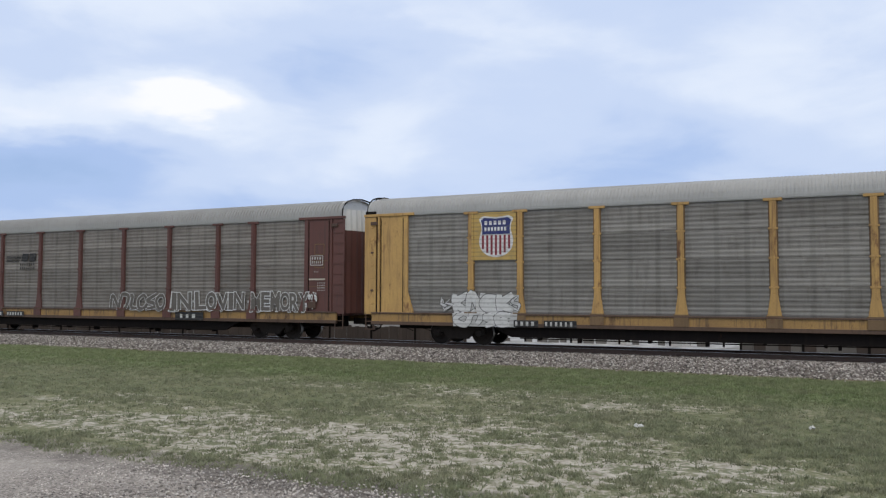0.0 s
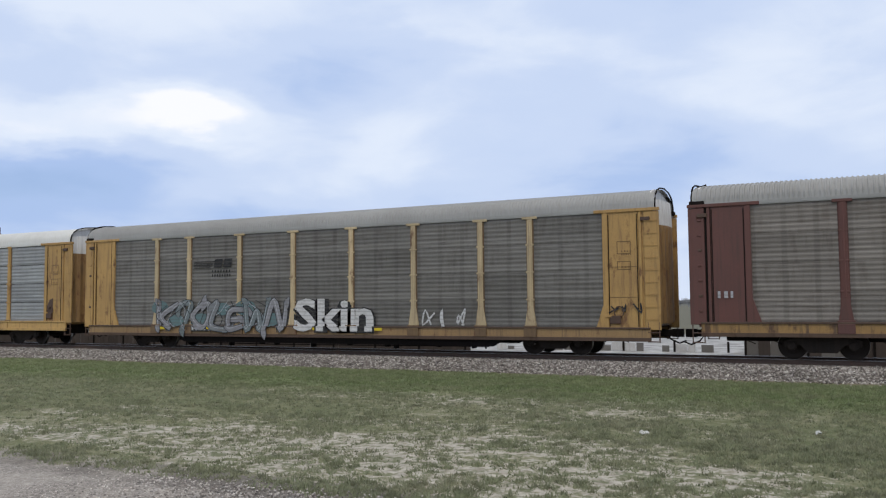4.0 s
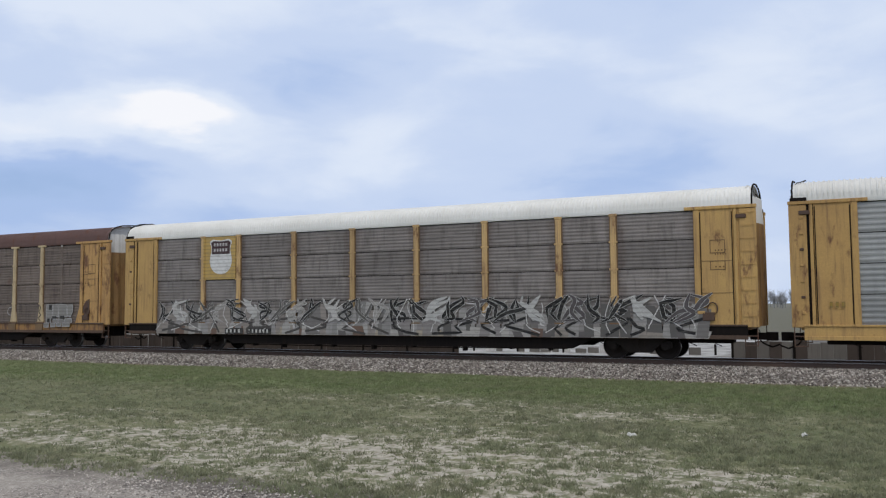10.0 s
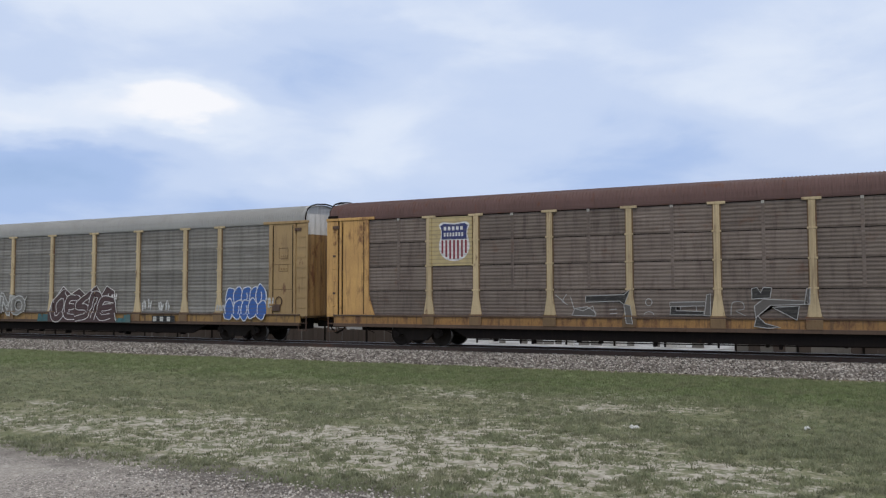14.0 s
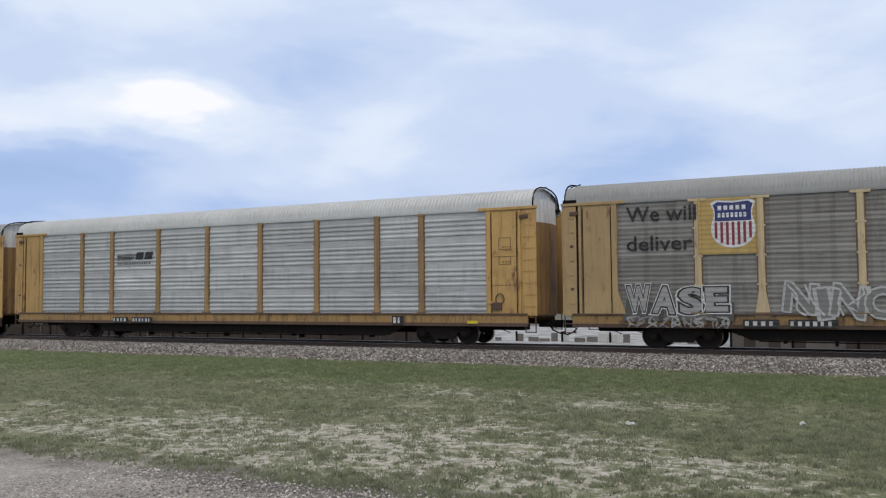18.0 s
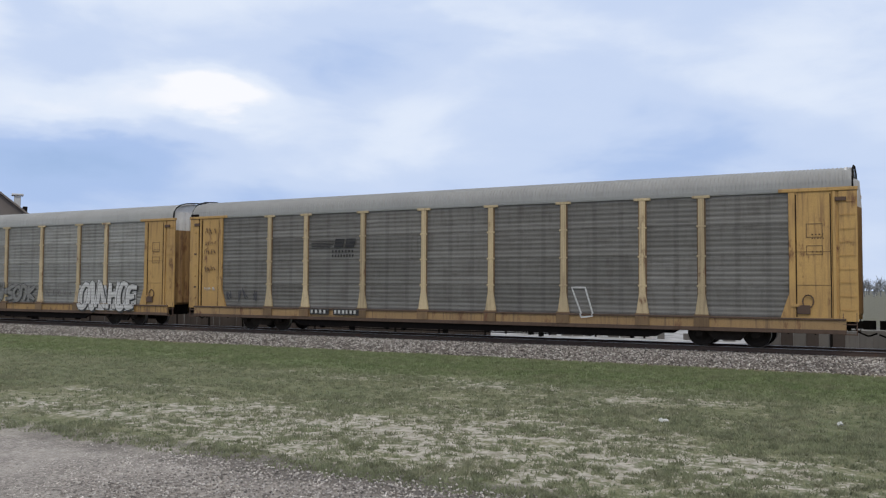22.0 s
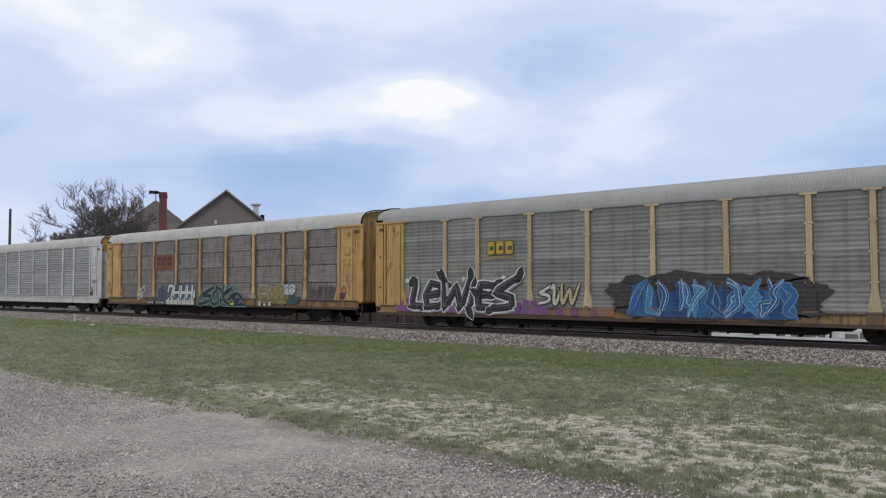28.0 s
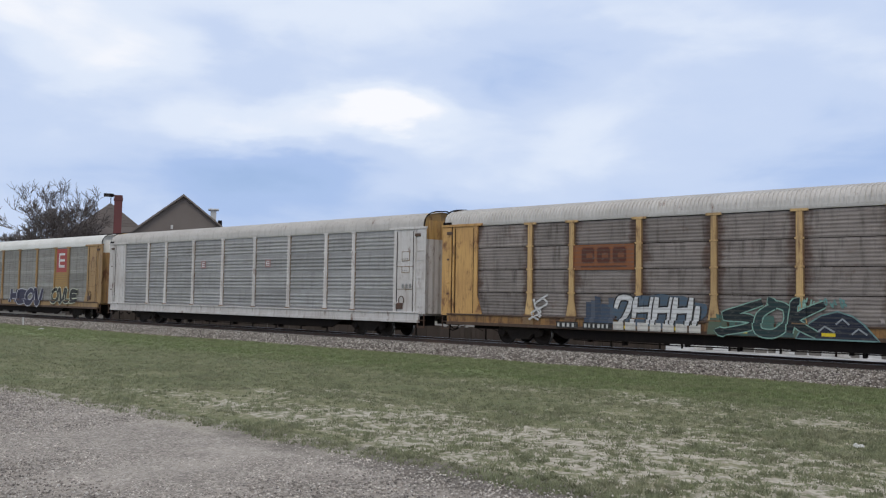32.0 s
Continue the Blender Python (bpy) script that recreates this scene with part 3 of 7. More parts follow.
def end_panel_mesh(right, mat, dark, brake, gusset):
    """The plain steel corner of a car beside its end doors: upright channel, panel, ladder rungs, folded edge."""
    def make():
        b = Build()
        y, s = -WIDE, 1
        lo, hi = FLOOR - 0.03, EAVE + 0.02
        b.box(1.78, 1.97, y - 0.012, y + 0.09, lo, hi, 0.012)          # upright channel beside the sheets
        b.box(0.72, 1.80, y + 0.02, y + 0.08, lo, hi, 0.01)            # flat panel
        b.box(0.60, 0.70, y - 0.005, y + 0.08, lo, hi, 0.012)          # hinge post
        b.box(0.0, 0.52, y + 0.0, y + 0.07, lo - 0.06, hi - 0.03, 0.012)   # outer leaf
        b.box(0.50, 0.74, y + 0.05, y + 0.09, lo, hi, 0, 0 if right else 3)     # seam; its shade is put in as black on left ends
        for i in range(9 if right else 0):
            z = lo + 0.3 + i * 0.42
            b.box(0.08, 0.50, y - 0.045, y - 0.03, z, z + 0.015, 0, 0)
            for x in (0.08, 0.478):
                b.box(x, x + 0.015, y - 0.045, y + 0.01, z, z + 0.015)
        for z0, h in ((3.55, 0.42), (3.0, 0.28)) if right else ():
            x0, w = 0.98, 0.46
            for x, zz, ww, hh in ((x0, z0, w, 0.025), (x0, z0 + h, w, 0.025), (x0, z0, 0.025, h), (x0 + w, z0, 0.025, h + 0.025)):
                b.box(x, x + ww, y + 0.012, y + 0.024, zz, zz + hh, 0, 2)
        b.box(-0.02, 2.26, y - 0.035, y + 0.10, hi - 0.02, hi + 0.09, 0.012)   # top rail
        if gusset:
            b.prism([(1.90, lo), (2.24, lo), (1.97, lo + 0.8), (1.90, lo + 0.8)], y - 0.006, y + DEEP + 0.015)   # gusset at the foot of the channel
        for x in (0.74, 1.74):
            b.box(x, x + 0.03, y + 0.004, y + 0.03, lo + 0.05, hi - 0.1, 0.004, 3)
        for z in (lo + 1.05, lo + 2.1) if right else ():
            b.box(0.77, 1.74, y + 0.010, y + 0.026, z, z + 0.018, 0, 2)
        b.box(0.30, 0.62, y - 0.06, y + 0.02, hi - 0.35, hi - 0.22, 0.015, 1)
        if not right:
            for i in range(7):
                z = lo + 0.35 + 0.5 * i
                b.box(0.30, 0.42, y - 0.03, y + 0.01, z, z + 0.08, 0.01, 1 if i % 3 == 1 else 0)
        if brake > 1:
            ring = [(1.32 + 0.42 * math.cos(q), FLOOR + 0.62 + 0.5 * math.sin(q)) for q in [math.radians(90 - 18 * i) for i in range(11)]]
            b.prism(ring, y + 0.010, y + 0.024, "y", 1)
        if brake:
            b.tube([(1.42 + 0.16 * math.cos(q), y - 0.03, FLOOR + 0.52 + 0.2 * math.sin(q)) for q in [2 * math.pi * i / 12 for i in range(13)]], 0.022, 5, 1)
            b.box(1.36, 1.74, y - 0.06, y + 0.03, FLOOR + 0.12, FLOOR + 0.40, 0.015, 1)
            b.box(1.66, 1.9, y - 0.06, y + 0.02, FLOOR + 0.34, FLOOR + 0.44, 0.012, 0)
        if right:
            b.v = [(-x, yy, z) for x, yy, z in b.v]
        return flip_fix(b.mesh("end_panel", mat, dark, NOTE, BLACK))
    return shared(("end", right, mat.name, brake, gusset), make)


def end_door_mesh(mat, mat_top):
    """Radial end doors across the car's end: vertical folds, white above."""
    def make():
        b = Build()
        n = 18
        prof = []
        for i in range(n + 1):
            y = -1.42 + 2.84 * i / n
            bulge = 0.34 * math.cos(math.pi * y / 3.1)
            prof.append((-0.12 - bulge - (0.035 if i % 2 else 0.0), y))
        for i in range(n):
            (x0, y0), (x1, y1) = prof[i], prof[i + 1]
            b.add([(x0, y0, 1.15), (x1, y1, 1.15), (x1, y1, 4.55), (x0, y0, 4.55)], [(0, 1, 2, 3)])
            b.add([(x0, y0, 4.55), (x1, y1, 4.55), (x1 * 0.9, y1, 5.42), (x0 * 0.9, y0, 5.42)], [(0, 1, 2, 3)], 1)
        b.box(-0.16, 0.02, -1.42, 1.42, 1.05, 1.16, 0.01)
        return b.mesh("end_door", mat, mat_top)
    return shared(("door", mat.name, mat_top.name), make)


def truck_meshes():
    """Side frame, bolster and wheelset of a freight truck; wheel radius 0.457 m, wheel base 1.78 m."""
    def make():
        f = Build()
        top = [(-1.12, 0.62), (-0.95, 0.66), (-0.55, 0.80), (0.55, 0.80), (0.95, 0.66), (1.12, 0.62), (1.12, 0.42), (0.95, 0.40), (0.66, 0.50), (0.42, 0.24), (-0.42, 0.24), (-0.66, 0.50), (-0.95, 0.40), (-1.12, 0.42)]
        f.prism(top, -1.12, -0.98)
        for x in (-0.89, 0.89):
            f.disc([(-1.17, 0.0), (-1.17, 0.12), (-1.13, 0.15), (-1.10, 0.15)], 12)
            f.v[-48:] = [(px + x, y, z + 0.457) for px, y, z in f.v[-48:]]
        for x in (-0.18, 0.0, 0.18):
            f.tube([(x, -1.06, 0.26 + 0.045 * i) for i in range(10)], [0.075 if i % 2 else 0.055 for i in range(10)], 8)
        bo = Build()
        bo.box(-0.22, 0.22, -1.1, 1.1, 0.52, 0.78, 0.03)
        bo.box(-0.3, 0.3, -0.3, 0.3, 0.76, 0.84, 0.02)
        w = Build()
        r = 0.457
        for s in (-1, 1):
            y = 0.72 * s
            w.disc([(y - 0.065, 0.10), (y - 0.045, 0.28), (y - 0.065, 0.39), (y - 0.065, r - 0.01)], 28)
            w.disc([(y - 0.065, r - 0.01), (y - 0.06, r), (y + 0.05, r + 0.004), (y + 0.065, r)], 28, 1)
            w.disc([(y + 0.065, r), (y + 0.065, 0.39), (y + 0.045, 0.28), (y + 0.065, 0.10)], 28)
            for i in range(5):
                a = 2 * math.pi * i / 5
                cx, cz = 0.22 * math.cos(a), 0.22 * math.sin(a)
                w.box(cx - 0.035, cx + 0.035, y - 0.072, y + 0.072, cz - 0.035, cz + 0.035)
        w.disc([(-1.12, 0.0), (-1.12, 0.075), (1.12, 0.075), (1.12, 0.0)], 12)
        return [flip_fix(f.mesh("side_frame", WHEEL)), flip_fix(bo.mesh("bolster", BLACK)), flip_fix(w.mesh("wheelset", WHEEL, TREAD))]
    return shared("truck", make)


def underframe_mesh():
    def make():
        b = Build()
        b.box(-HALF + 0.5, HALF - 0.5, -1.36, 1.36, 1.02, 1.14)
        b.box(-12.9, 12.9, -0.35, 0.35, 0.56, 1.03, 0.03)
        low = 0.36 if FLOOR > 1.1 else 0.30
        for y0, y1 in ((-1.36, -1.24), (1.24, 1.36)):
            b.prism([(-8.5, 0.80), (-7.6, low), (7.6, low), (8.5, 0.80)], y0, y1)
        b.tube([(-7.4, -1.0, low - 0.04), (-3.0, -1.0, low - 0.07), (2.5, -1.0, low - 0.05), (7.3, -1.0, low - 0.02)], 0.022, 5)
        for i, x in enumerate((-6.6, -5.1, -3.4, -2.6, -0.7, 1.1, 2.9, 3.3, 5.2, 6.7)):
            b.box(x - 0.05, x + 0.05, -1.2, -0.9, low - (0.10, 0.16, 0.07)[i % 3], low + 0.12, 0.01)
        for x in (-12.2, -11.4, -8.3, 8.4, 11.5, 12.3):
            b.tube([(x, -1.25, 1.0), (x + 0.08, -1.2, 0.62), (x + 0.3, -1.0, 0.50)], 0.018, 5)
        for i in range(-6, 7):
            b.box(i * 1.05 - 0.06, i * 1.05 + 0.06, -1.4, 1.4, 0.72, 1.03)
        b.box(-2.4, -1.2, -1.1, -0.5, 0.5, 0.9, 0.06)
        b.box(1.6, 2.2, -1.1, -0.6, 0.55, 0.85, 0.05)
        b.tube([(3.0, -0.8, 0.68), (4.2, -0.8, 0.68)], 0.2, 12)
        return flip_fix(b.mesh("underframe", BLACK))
    return shared("under", make)


def coupler_mesh():
    def make():
        b = Build()
        b.box(-0.62, 0.1, -0.10, 0.10, 0.68, 0.92, 0.02)
        b.prism([(-0.78, -0.16), (-0.55, -0.2), (-0.42, -0.1), (-0.42, 0.12), (-0.6, 0.2), (-0.78, 0.08)], 0.66, 0.94, "z")
        b.tube([(0.0, -0.5, 0.86), (-0.25, -0.5, 0.55), (-0.55, -0.45, 0.42), (-0.8, -0.4, 0.52)], 0.03, 6)
        b.tube([(-0.05, -1.3, 0.98), (-0.2, -0.9, 0.72), (-0.3, -0.1, 0.70)], 0.016, 5)
        return flip_fix(b.mesh("coupler", BLACK))
    return shared("coupler", make)


def step_mesh(mat):
    def make():
        b = Build()
        for x in (0.05, 0.43):
            b.box(x, x + 0.03, -WIDE, -WIDE + 0.05, 0.52, 1.2)
        for z in (0.53, 0.84):
            b.box(0.05, 0.46, -WIDE - 0.02, -WIDE + 0.1, z, z + 0.03)
        return flip_fix(b.mesh("corner_step", mat))
    return shared(("step", mat.name), make)


# ---- emblems, stencils and spray paint, laid on the car's side ----
def surface(x, z):
    """Depth of the near side at a place measured from the car's left end: posts, their feet and the corners stand proud of the sheets."""
    if z < FLOOR:
        return -WIDE - 0.10
    if x < 1.98 or x > 25.72:
        return -WIDE - 0.026
    near = 0.215 if z < FLOOR + 0.75 else POST_W / 2 + 0.03
    if any(abs(x - p) < near for p in POSTS):
        return -WIDE - 0.026
    return -WIDE + DEEP - 0.045


def drape(me):
    """Cut flat paint where the side steps in or out, and lay each piece on its own plane."""
    bm = bmesh.new()
    bm.from_mesh(me)
    xs, zs = [v.co.x + HALF for v in bm.verts], [v.co.z for v in bm.verts]
    cuts = [((0, 0, z), (0, 0, 1)) for z in (FLOOR - 0.004, FLOOR + 0.001, FLOOR + 0.75, FLOOR + 0.754) if min(zs) < z < max(zs)]
    for p in POSTS:
        cuts += [((x - HALF, 0, 0), (1, 0, 0)) for d in (0.120, 0.126, 0.211, 0.216) for x in (p - d, p + d) if min(xs) < x < max(xs)]
    cuts += [((x - HALF, 0, 0), (1, 0, 0)) for x in (1.977, 1.983, 25.717, 25.723) if min(xs) < x < max(xs)]
    for co, no in cuts:
        bmesh.ops.bisect_plane(bm, geom=bm.verts[:] + bm.edges[:] + bm.faces[:], dist=1e-5, plane_co=co, plane_no=no)
    for v in bm.verts:
        v.co.y += surface(v.co.x + HALF, v.co.z)
    bm.to_mesh(me)
    bm.free()
    return me


class Paint:
    """Flat paint on a car's side, in metres from the car's left end and above the rail."""

    def __init__(self, lift=0.0):
        self.b, self.mats, self.lift, self.layer = Build(), [], lift, 0.0

    def slot(self, colour):
        m = paint(colour)
        if m not in self.mats:
            self.mats.append(m)
        return self.mats.index(m)

    def put(self, pts, faces, colour, level=0, rise=0.0):
        d = 0.004 * level + self.lift
        self.b.add([(x - HALF, -d - rise * i, z) for i, (x, z) in enumerate(pts)], faces, self.slot(colour))

    def rect(self, x, z, w, h, colour, level=0):
        k = max(1, int(w / 0.12))
        pts = [(x + w * i / k, z + dz) for i in range(k + 1) for dz in (0, h)]
        self.put(pts, [(2 * i, 2 * i + 2, 2 * i + 3, 2 * i + 1) for i in range(k)], colour, level)

    def poly(self, pts, colour, level=0):
        cx, cz = sum(p[0] for p in pts) / len(pts), sum(p[1] for p in pts) / len(pts)
        k = len(pts)
        mid = [((x + cx) / 2, (z + cz) / 2) for x, z in pts]
        f = [(i, (i + 1) % k, k + (i + 1) % k, k + i) for i in range(k)] + [(k + i, k + (i + 1) % k, 2 * k) for i in range(k)]
        self.put(list(pts) + mid + [(cx, cz)], f, colour, level)

    def stroke(self, pts, width, colour, level=0, closed=False, taper=1.0):
        pts = [Vector((x, z)) for x, z in pts]
        if closed:
            pts.append(pts[0].copy())
        fine = []
        for a, b in zip(pts, pts[1:]):
            k = max(1, int((b - a).length / 0.16))
            fine += [a.lerp(b, i / k) for i in range(k)]
        fine.append(pts[-1])
        out = []
        for i, p in enumerate(fine):
            d = fine[min(i + 1, len(fine) - 1)] - fine[max(i - 1, 0)]
            if closed and i in (0, len(fine) - 1):
                d = fine[1] - fine[-2]
            d = d.normalized() if d.length else Vector((1, 0))
            at = i / max(1, len(fine) - 1)
            q = Vector((-d.y, d.x)) * width / 2 * (taper + (1 - taper) * min(1, 3.5 * min(at, 1 - at)))
            out += [tuple(p + q), tuple(p - q)]
        self.put(out, [(2 * i, 2 * i + 1, 2 * i + 3, 2 * i + 2) for i in range(len(fine) - 1)], colour, level, 0.000008)

    def words(self, text, x, z, w, h, colour, level=0, bold=0.0):
        cu = bpy.data.curves.new("words", "FONT")
        cu.body, cu.resolution_u, cu.offset = text, 2, bold
        ob = bpy.data.objects.new("words", cu)
        me = bpy.data.meshes.new_from_object(ob)
        co = [(v.co.x, v.co.y) for v in me.vertices]
        x0, x1, z0, z1 = min(c[0] for c in co), max(c[0] for c in co), min(c[1] for c in co), max(c[1] for c in co)
        self.put([(x + w * (a - x0) / (x1 - x0), z + h * (c - z0) / (z1 - z0)) for a, c in co], [tuple(p.vertices) for p in me.polygons], colour, level)
        bpy.data.objects.remove(ob)
        bpy.data.meshes.remove(me)
        bpy.data.curves.remove(cu)

    def done(self, name, car, label):
        me = drape(self.b.mesh(name, *self.mats))
        ob = hang(name, me, car, None, label)
        return ob if name in ("emblem", "slogan", "plate", "reflector") else tagged(ob, kind="stuff")


NAVY, RED, WHITE, INK = (0.035, 0.045, 0.17), (0.25, 0.03, 0.05), (0.72, 0.72, 0.72), (0.02, 0.02, 0.022)


def shield(car, x, z, w, h, blank=False, plate=(0.52, 0.355, 0.12), plate_box=None):
    """A shield emblem on a yellow plate: blue head with two bars, red and white stripes below."""
    p = Paint(0.012)
    if plate_box:
        p.rect(*plate_box, plate)
    half = smooth([(0.5, 0.97), (0.30, 0.985), (0.13, 1.0), (0.0, 0.93), (0.05, 0.82), (0.075, 0.68), (0.03, 0.54), (0.0, 0.38), (0.05, 0.21), (0.18, 0.08), (0.34, 0.02), (0.5, 0.0)], 2)
    out = half      # left edge from the top down to the foot, then mirrored
    edge = [(x + w * a, z + h * b) for a, b in out] + [(x + w * (1 - a), z + h * b) for a, b in out[-2::-1]]
    p.poly([(x + w / 2 + (a - x - w / 2) * 1.07, z + h / 2 + (b - z - h / 2) * 1.05) for a, b in edge], WHITE, 1)
    if blank:
        p.poly([(x + w * (0.5 + (a - 0.5)), z + h * b) for a, b in ((0.07, 0.58), (0.93, 0.58), (0.93, 0.70), (0.94, 0.82), (0.98, 0.92), (0.87, 0.985), (0.5, 0.96), (0.13, 0.985), (0.02, 0.92), (0.06, 0.82), (0.07, 0.70))], (0.06, 0.03, 0.035), 2)
        for zz in (0.82, 0.66):
            for i in range(5):
                p.rect(x + w * (0.16 + 0.14 * i), z + h * zz, w * 0.09, h * 0.09, (0.5, 0.48, 0.48), 3)
    else:
        p.poly([(x + w * a, z + h * b) for a, b in ((0.06, 0.56), (0.94, 0.56), (0.93, 0.70), (0.94, 0.82), (0.98, 0.92), (0.87, 0.985), (0.5, 0.955), (0.13, 0.985), (0.02, 0.92), (0.06, 0.82), (0.07, 0.70))], NAVY, 2)
        for zz in (0.80, 0.64):
            for i in range(5 if zz > 0.7 else 7):
                k = 5 if zz > 0.7 else 7
                p.rect(x + w * (0.14 + 0.72 * i / k), z + h * zz, w * 0.72 / k * 0.62, h * 0.10, WHITE, 3)
        for i in range(7):
            a = 0.09 + 0.82 * i / 6
            lowest = 0.03 + 1.1 * abs(a - 0.5) ** 2.4 * 1.2
            p.rect(x + w * a - w * 0.033, z + h * lowest, w * 0.066, h * (0.54 - lowest), RED, 2)
    return p.done("emblem", car, "shield emblem with a blue head and red stripes" if not blank else "white shield emblem with a dark head")


def bars(car, x, z, w, h, n, colour=WHITE, back=None, seed=0, name="stencil", label="row of stencilled marks"):
    """Marks that cannot be read, as plain bars."""
    rnd, p = random.Random(seed), Paint(0.008)
    if back is not None:
        p.rect(x - 0.06, z - 0.05, w + 0.12, h + 0.1, back)
    for i in range(n):
        a = x + w * i / n
        p.rect(a, z, w / n * rnd.uniform(0.38, 0.6), h, colour, 1)
    return p.done(name, car, label)


def smooth(pts, k=4):
    """A rounded line through the points."""
    p = [Vector(pts[0])] + [Vector(q) for q in pts] + [Vector(pts[-1])]
    out = []
    for a, b, c, d in zip(p, p[1:], p[2:], p[3:]):
        for i in range(k):
            t = i / k
            out.append(tuple(0.5 * (2 * b + (c - a) * t + (2 * a - 5 * b + 4 * c - d) * t * t + (3 * b - a - 3 * c + d) * t ** 3)))
    return out + [tuple(p[-1])]


def graffiti(car, x, z, w, h, n, fill, line, seed, label, back=None, inner=None, thick=0.07, lean=0.2, wild=None, broad=None):
    """Overlapping spray-painted swashes that read as no letters: broad pointed strokes with outlines, spikes and thin inner lines."""
    rnd, p = random.Random(seed), Paint(0.010)
    if back is not None:
        k, ring = 34, []
        for i in range(k):
            q = 2 * math.pi * i / k
            r = 1 + rnd.uniform(-0.08, 0.12)
            ring.append((x + w / 2 + (w / 2 + 0.12) * r * abs(math.cos(q)) ** 0.5 * (1 if math.cos(q) > 0 else -1), z + h / 2 + (h / 2 + 0.06) * r * abs(math.sin(q)) ** 0.6 * (1 if math.sin(q) > 0 else -1)))
        p.poly(ring, back, 0)
    cell, lev, whole = w / n, 0, None
    if back is not None:
        whole = p.done("graffiti", car, label)
    broad = broad or min(cell * 0.34, h * 0.22)
    for i in range(n):
        p = Paint(0.010)
        x0, sh = x + i * cell, lean * rnd.uniform(-0.6, 1) * cell
        for _ in range(rnd.choice((2, 3, 3)) if wild is None else wild):
            up_down, pts = rnd.random() < 0.5, []
            k = rnd.choice((3, 4, 4, 5))
            for j in range(k):
                b = (j / (k - 1) if up_down else 1 - j / (k - 1)) + rnd.uniform(-0.16, 0.16)
                a = rnd.uniform(-0.05, 1.05) if j not in (0, k - 1) else rnd.choice((rnd.uniform(-0.15, 0.35), rnd.uniform(0.65, 1.15)))
                pts.append((x0 + cell * a + sh * (b - 0.5), z + h * min(1.04, max(-0.03, b))))
            pts = smooth(pts) if rnd.random() < 0.65 else pts
            if fill is None:
                p.stroke(pts, thick, line, 2)
                continue
            up = 0.22 * lev
            p.stroke(pts, broad + 1.7 * thick, line, 1 + up, taper=0.3)
            p.stroke(pts, broad, fill[i % len(fill)] if isinstance(fill, list) else fill, 1.1 + up, taper=0.25)
            if inner is not None and rnd.random() < 0.5:
                p.stroke([(a + broad * 0.12, b + broad * 0.1) for a, b in pts], broad * 0.16, inner, 1.18 + up)
            lev += 1
            if wild is not None and wild > 2:      # loose swashes, each a part
                whole, p = letter(p, whole, car, label), Paint(0.010)
        if p.b.v:
            whole = letter(p, whole, car, label)
    return whole


def letter(p, whole, car, label):
    """The first letter carries the label, the others hang under it."""
    if whole is None:
        return p.done("graffiti", car, label)
    p.done("letter", whole, "")
    return whole


# letter-like sprayed shapes as strokes in a cell one wide and one high
GLYPHS = {
    "hook": [[(0.05, 0.92), (0.35, 0.9), (0.22, 0.1), (0.98, 0.06)]],
    "comb": [[(0.95, 0.78), (0.25, 0.82), (0.05, 0.45), (0.25, 0.08), (0.9, 0.12)], [(0.15, 0.45), (0.75, 0.48)]],
    "wedge": [[(0.0, 0.75), (0.22, 0.95), (0.45, 0.05), (0.7, 0.15), (0.95, 1.05)]],
    "stem": [[(0.5, 0.7), (0.42, 0.0)]],
    "snake": [[(1.0, 1.0), (0.4, 0.72), (0.1, 0.55), (0.75, 0.42), (0.85, 0.15), (0.1, 0.0)]],
    "ring": [[(0.5, 0.95), (0.1, 0.6), (0.2, 0.1), (0.6, 0.02), (0.92, 0.4), (0.8, 0.85), (0.45, 0.95)]],
    "gate": [[(0.15, 1.0), (0.1, 0.0)], [(0.85, 1.0), (0.8, 0.0)], [(0.12, 0.5), (0.84, 0.55)]],
    "peak": [[(0.05, 0.0), (0.2, 0.95), (0.75, 0.05), (0.95, 1.0)]],
    "drop": [[(0.15, 0.55), (0.3, 0.95), (0.8, 0.9), (0.7, 0.45), (0.45, 0.0)]],
    "double": [[(0.0, 1.0), (0.22, 0.0), (0.5, 0.75), (0.75, 0.0), (1.0, 1.05)]],
    "fork": [[(0.15, 1.0), (0.15, 0.0)], [(0.95, 1.0), (0.2, 0.45), (0.9, 0.0)]],
}


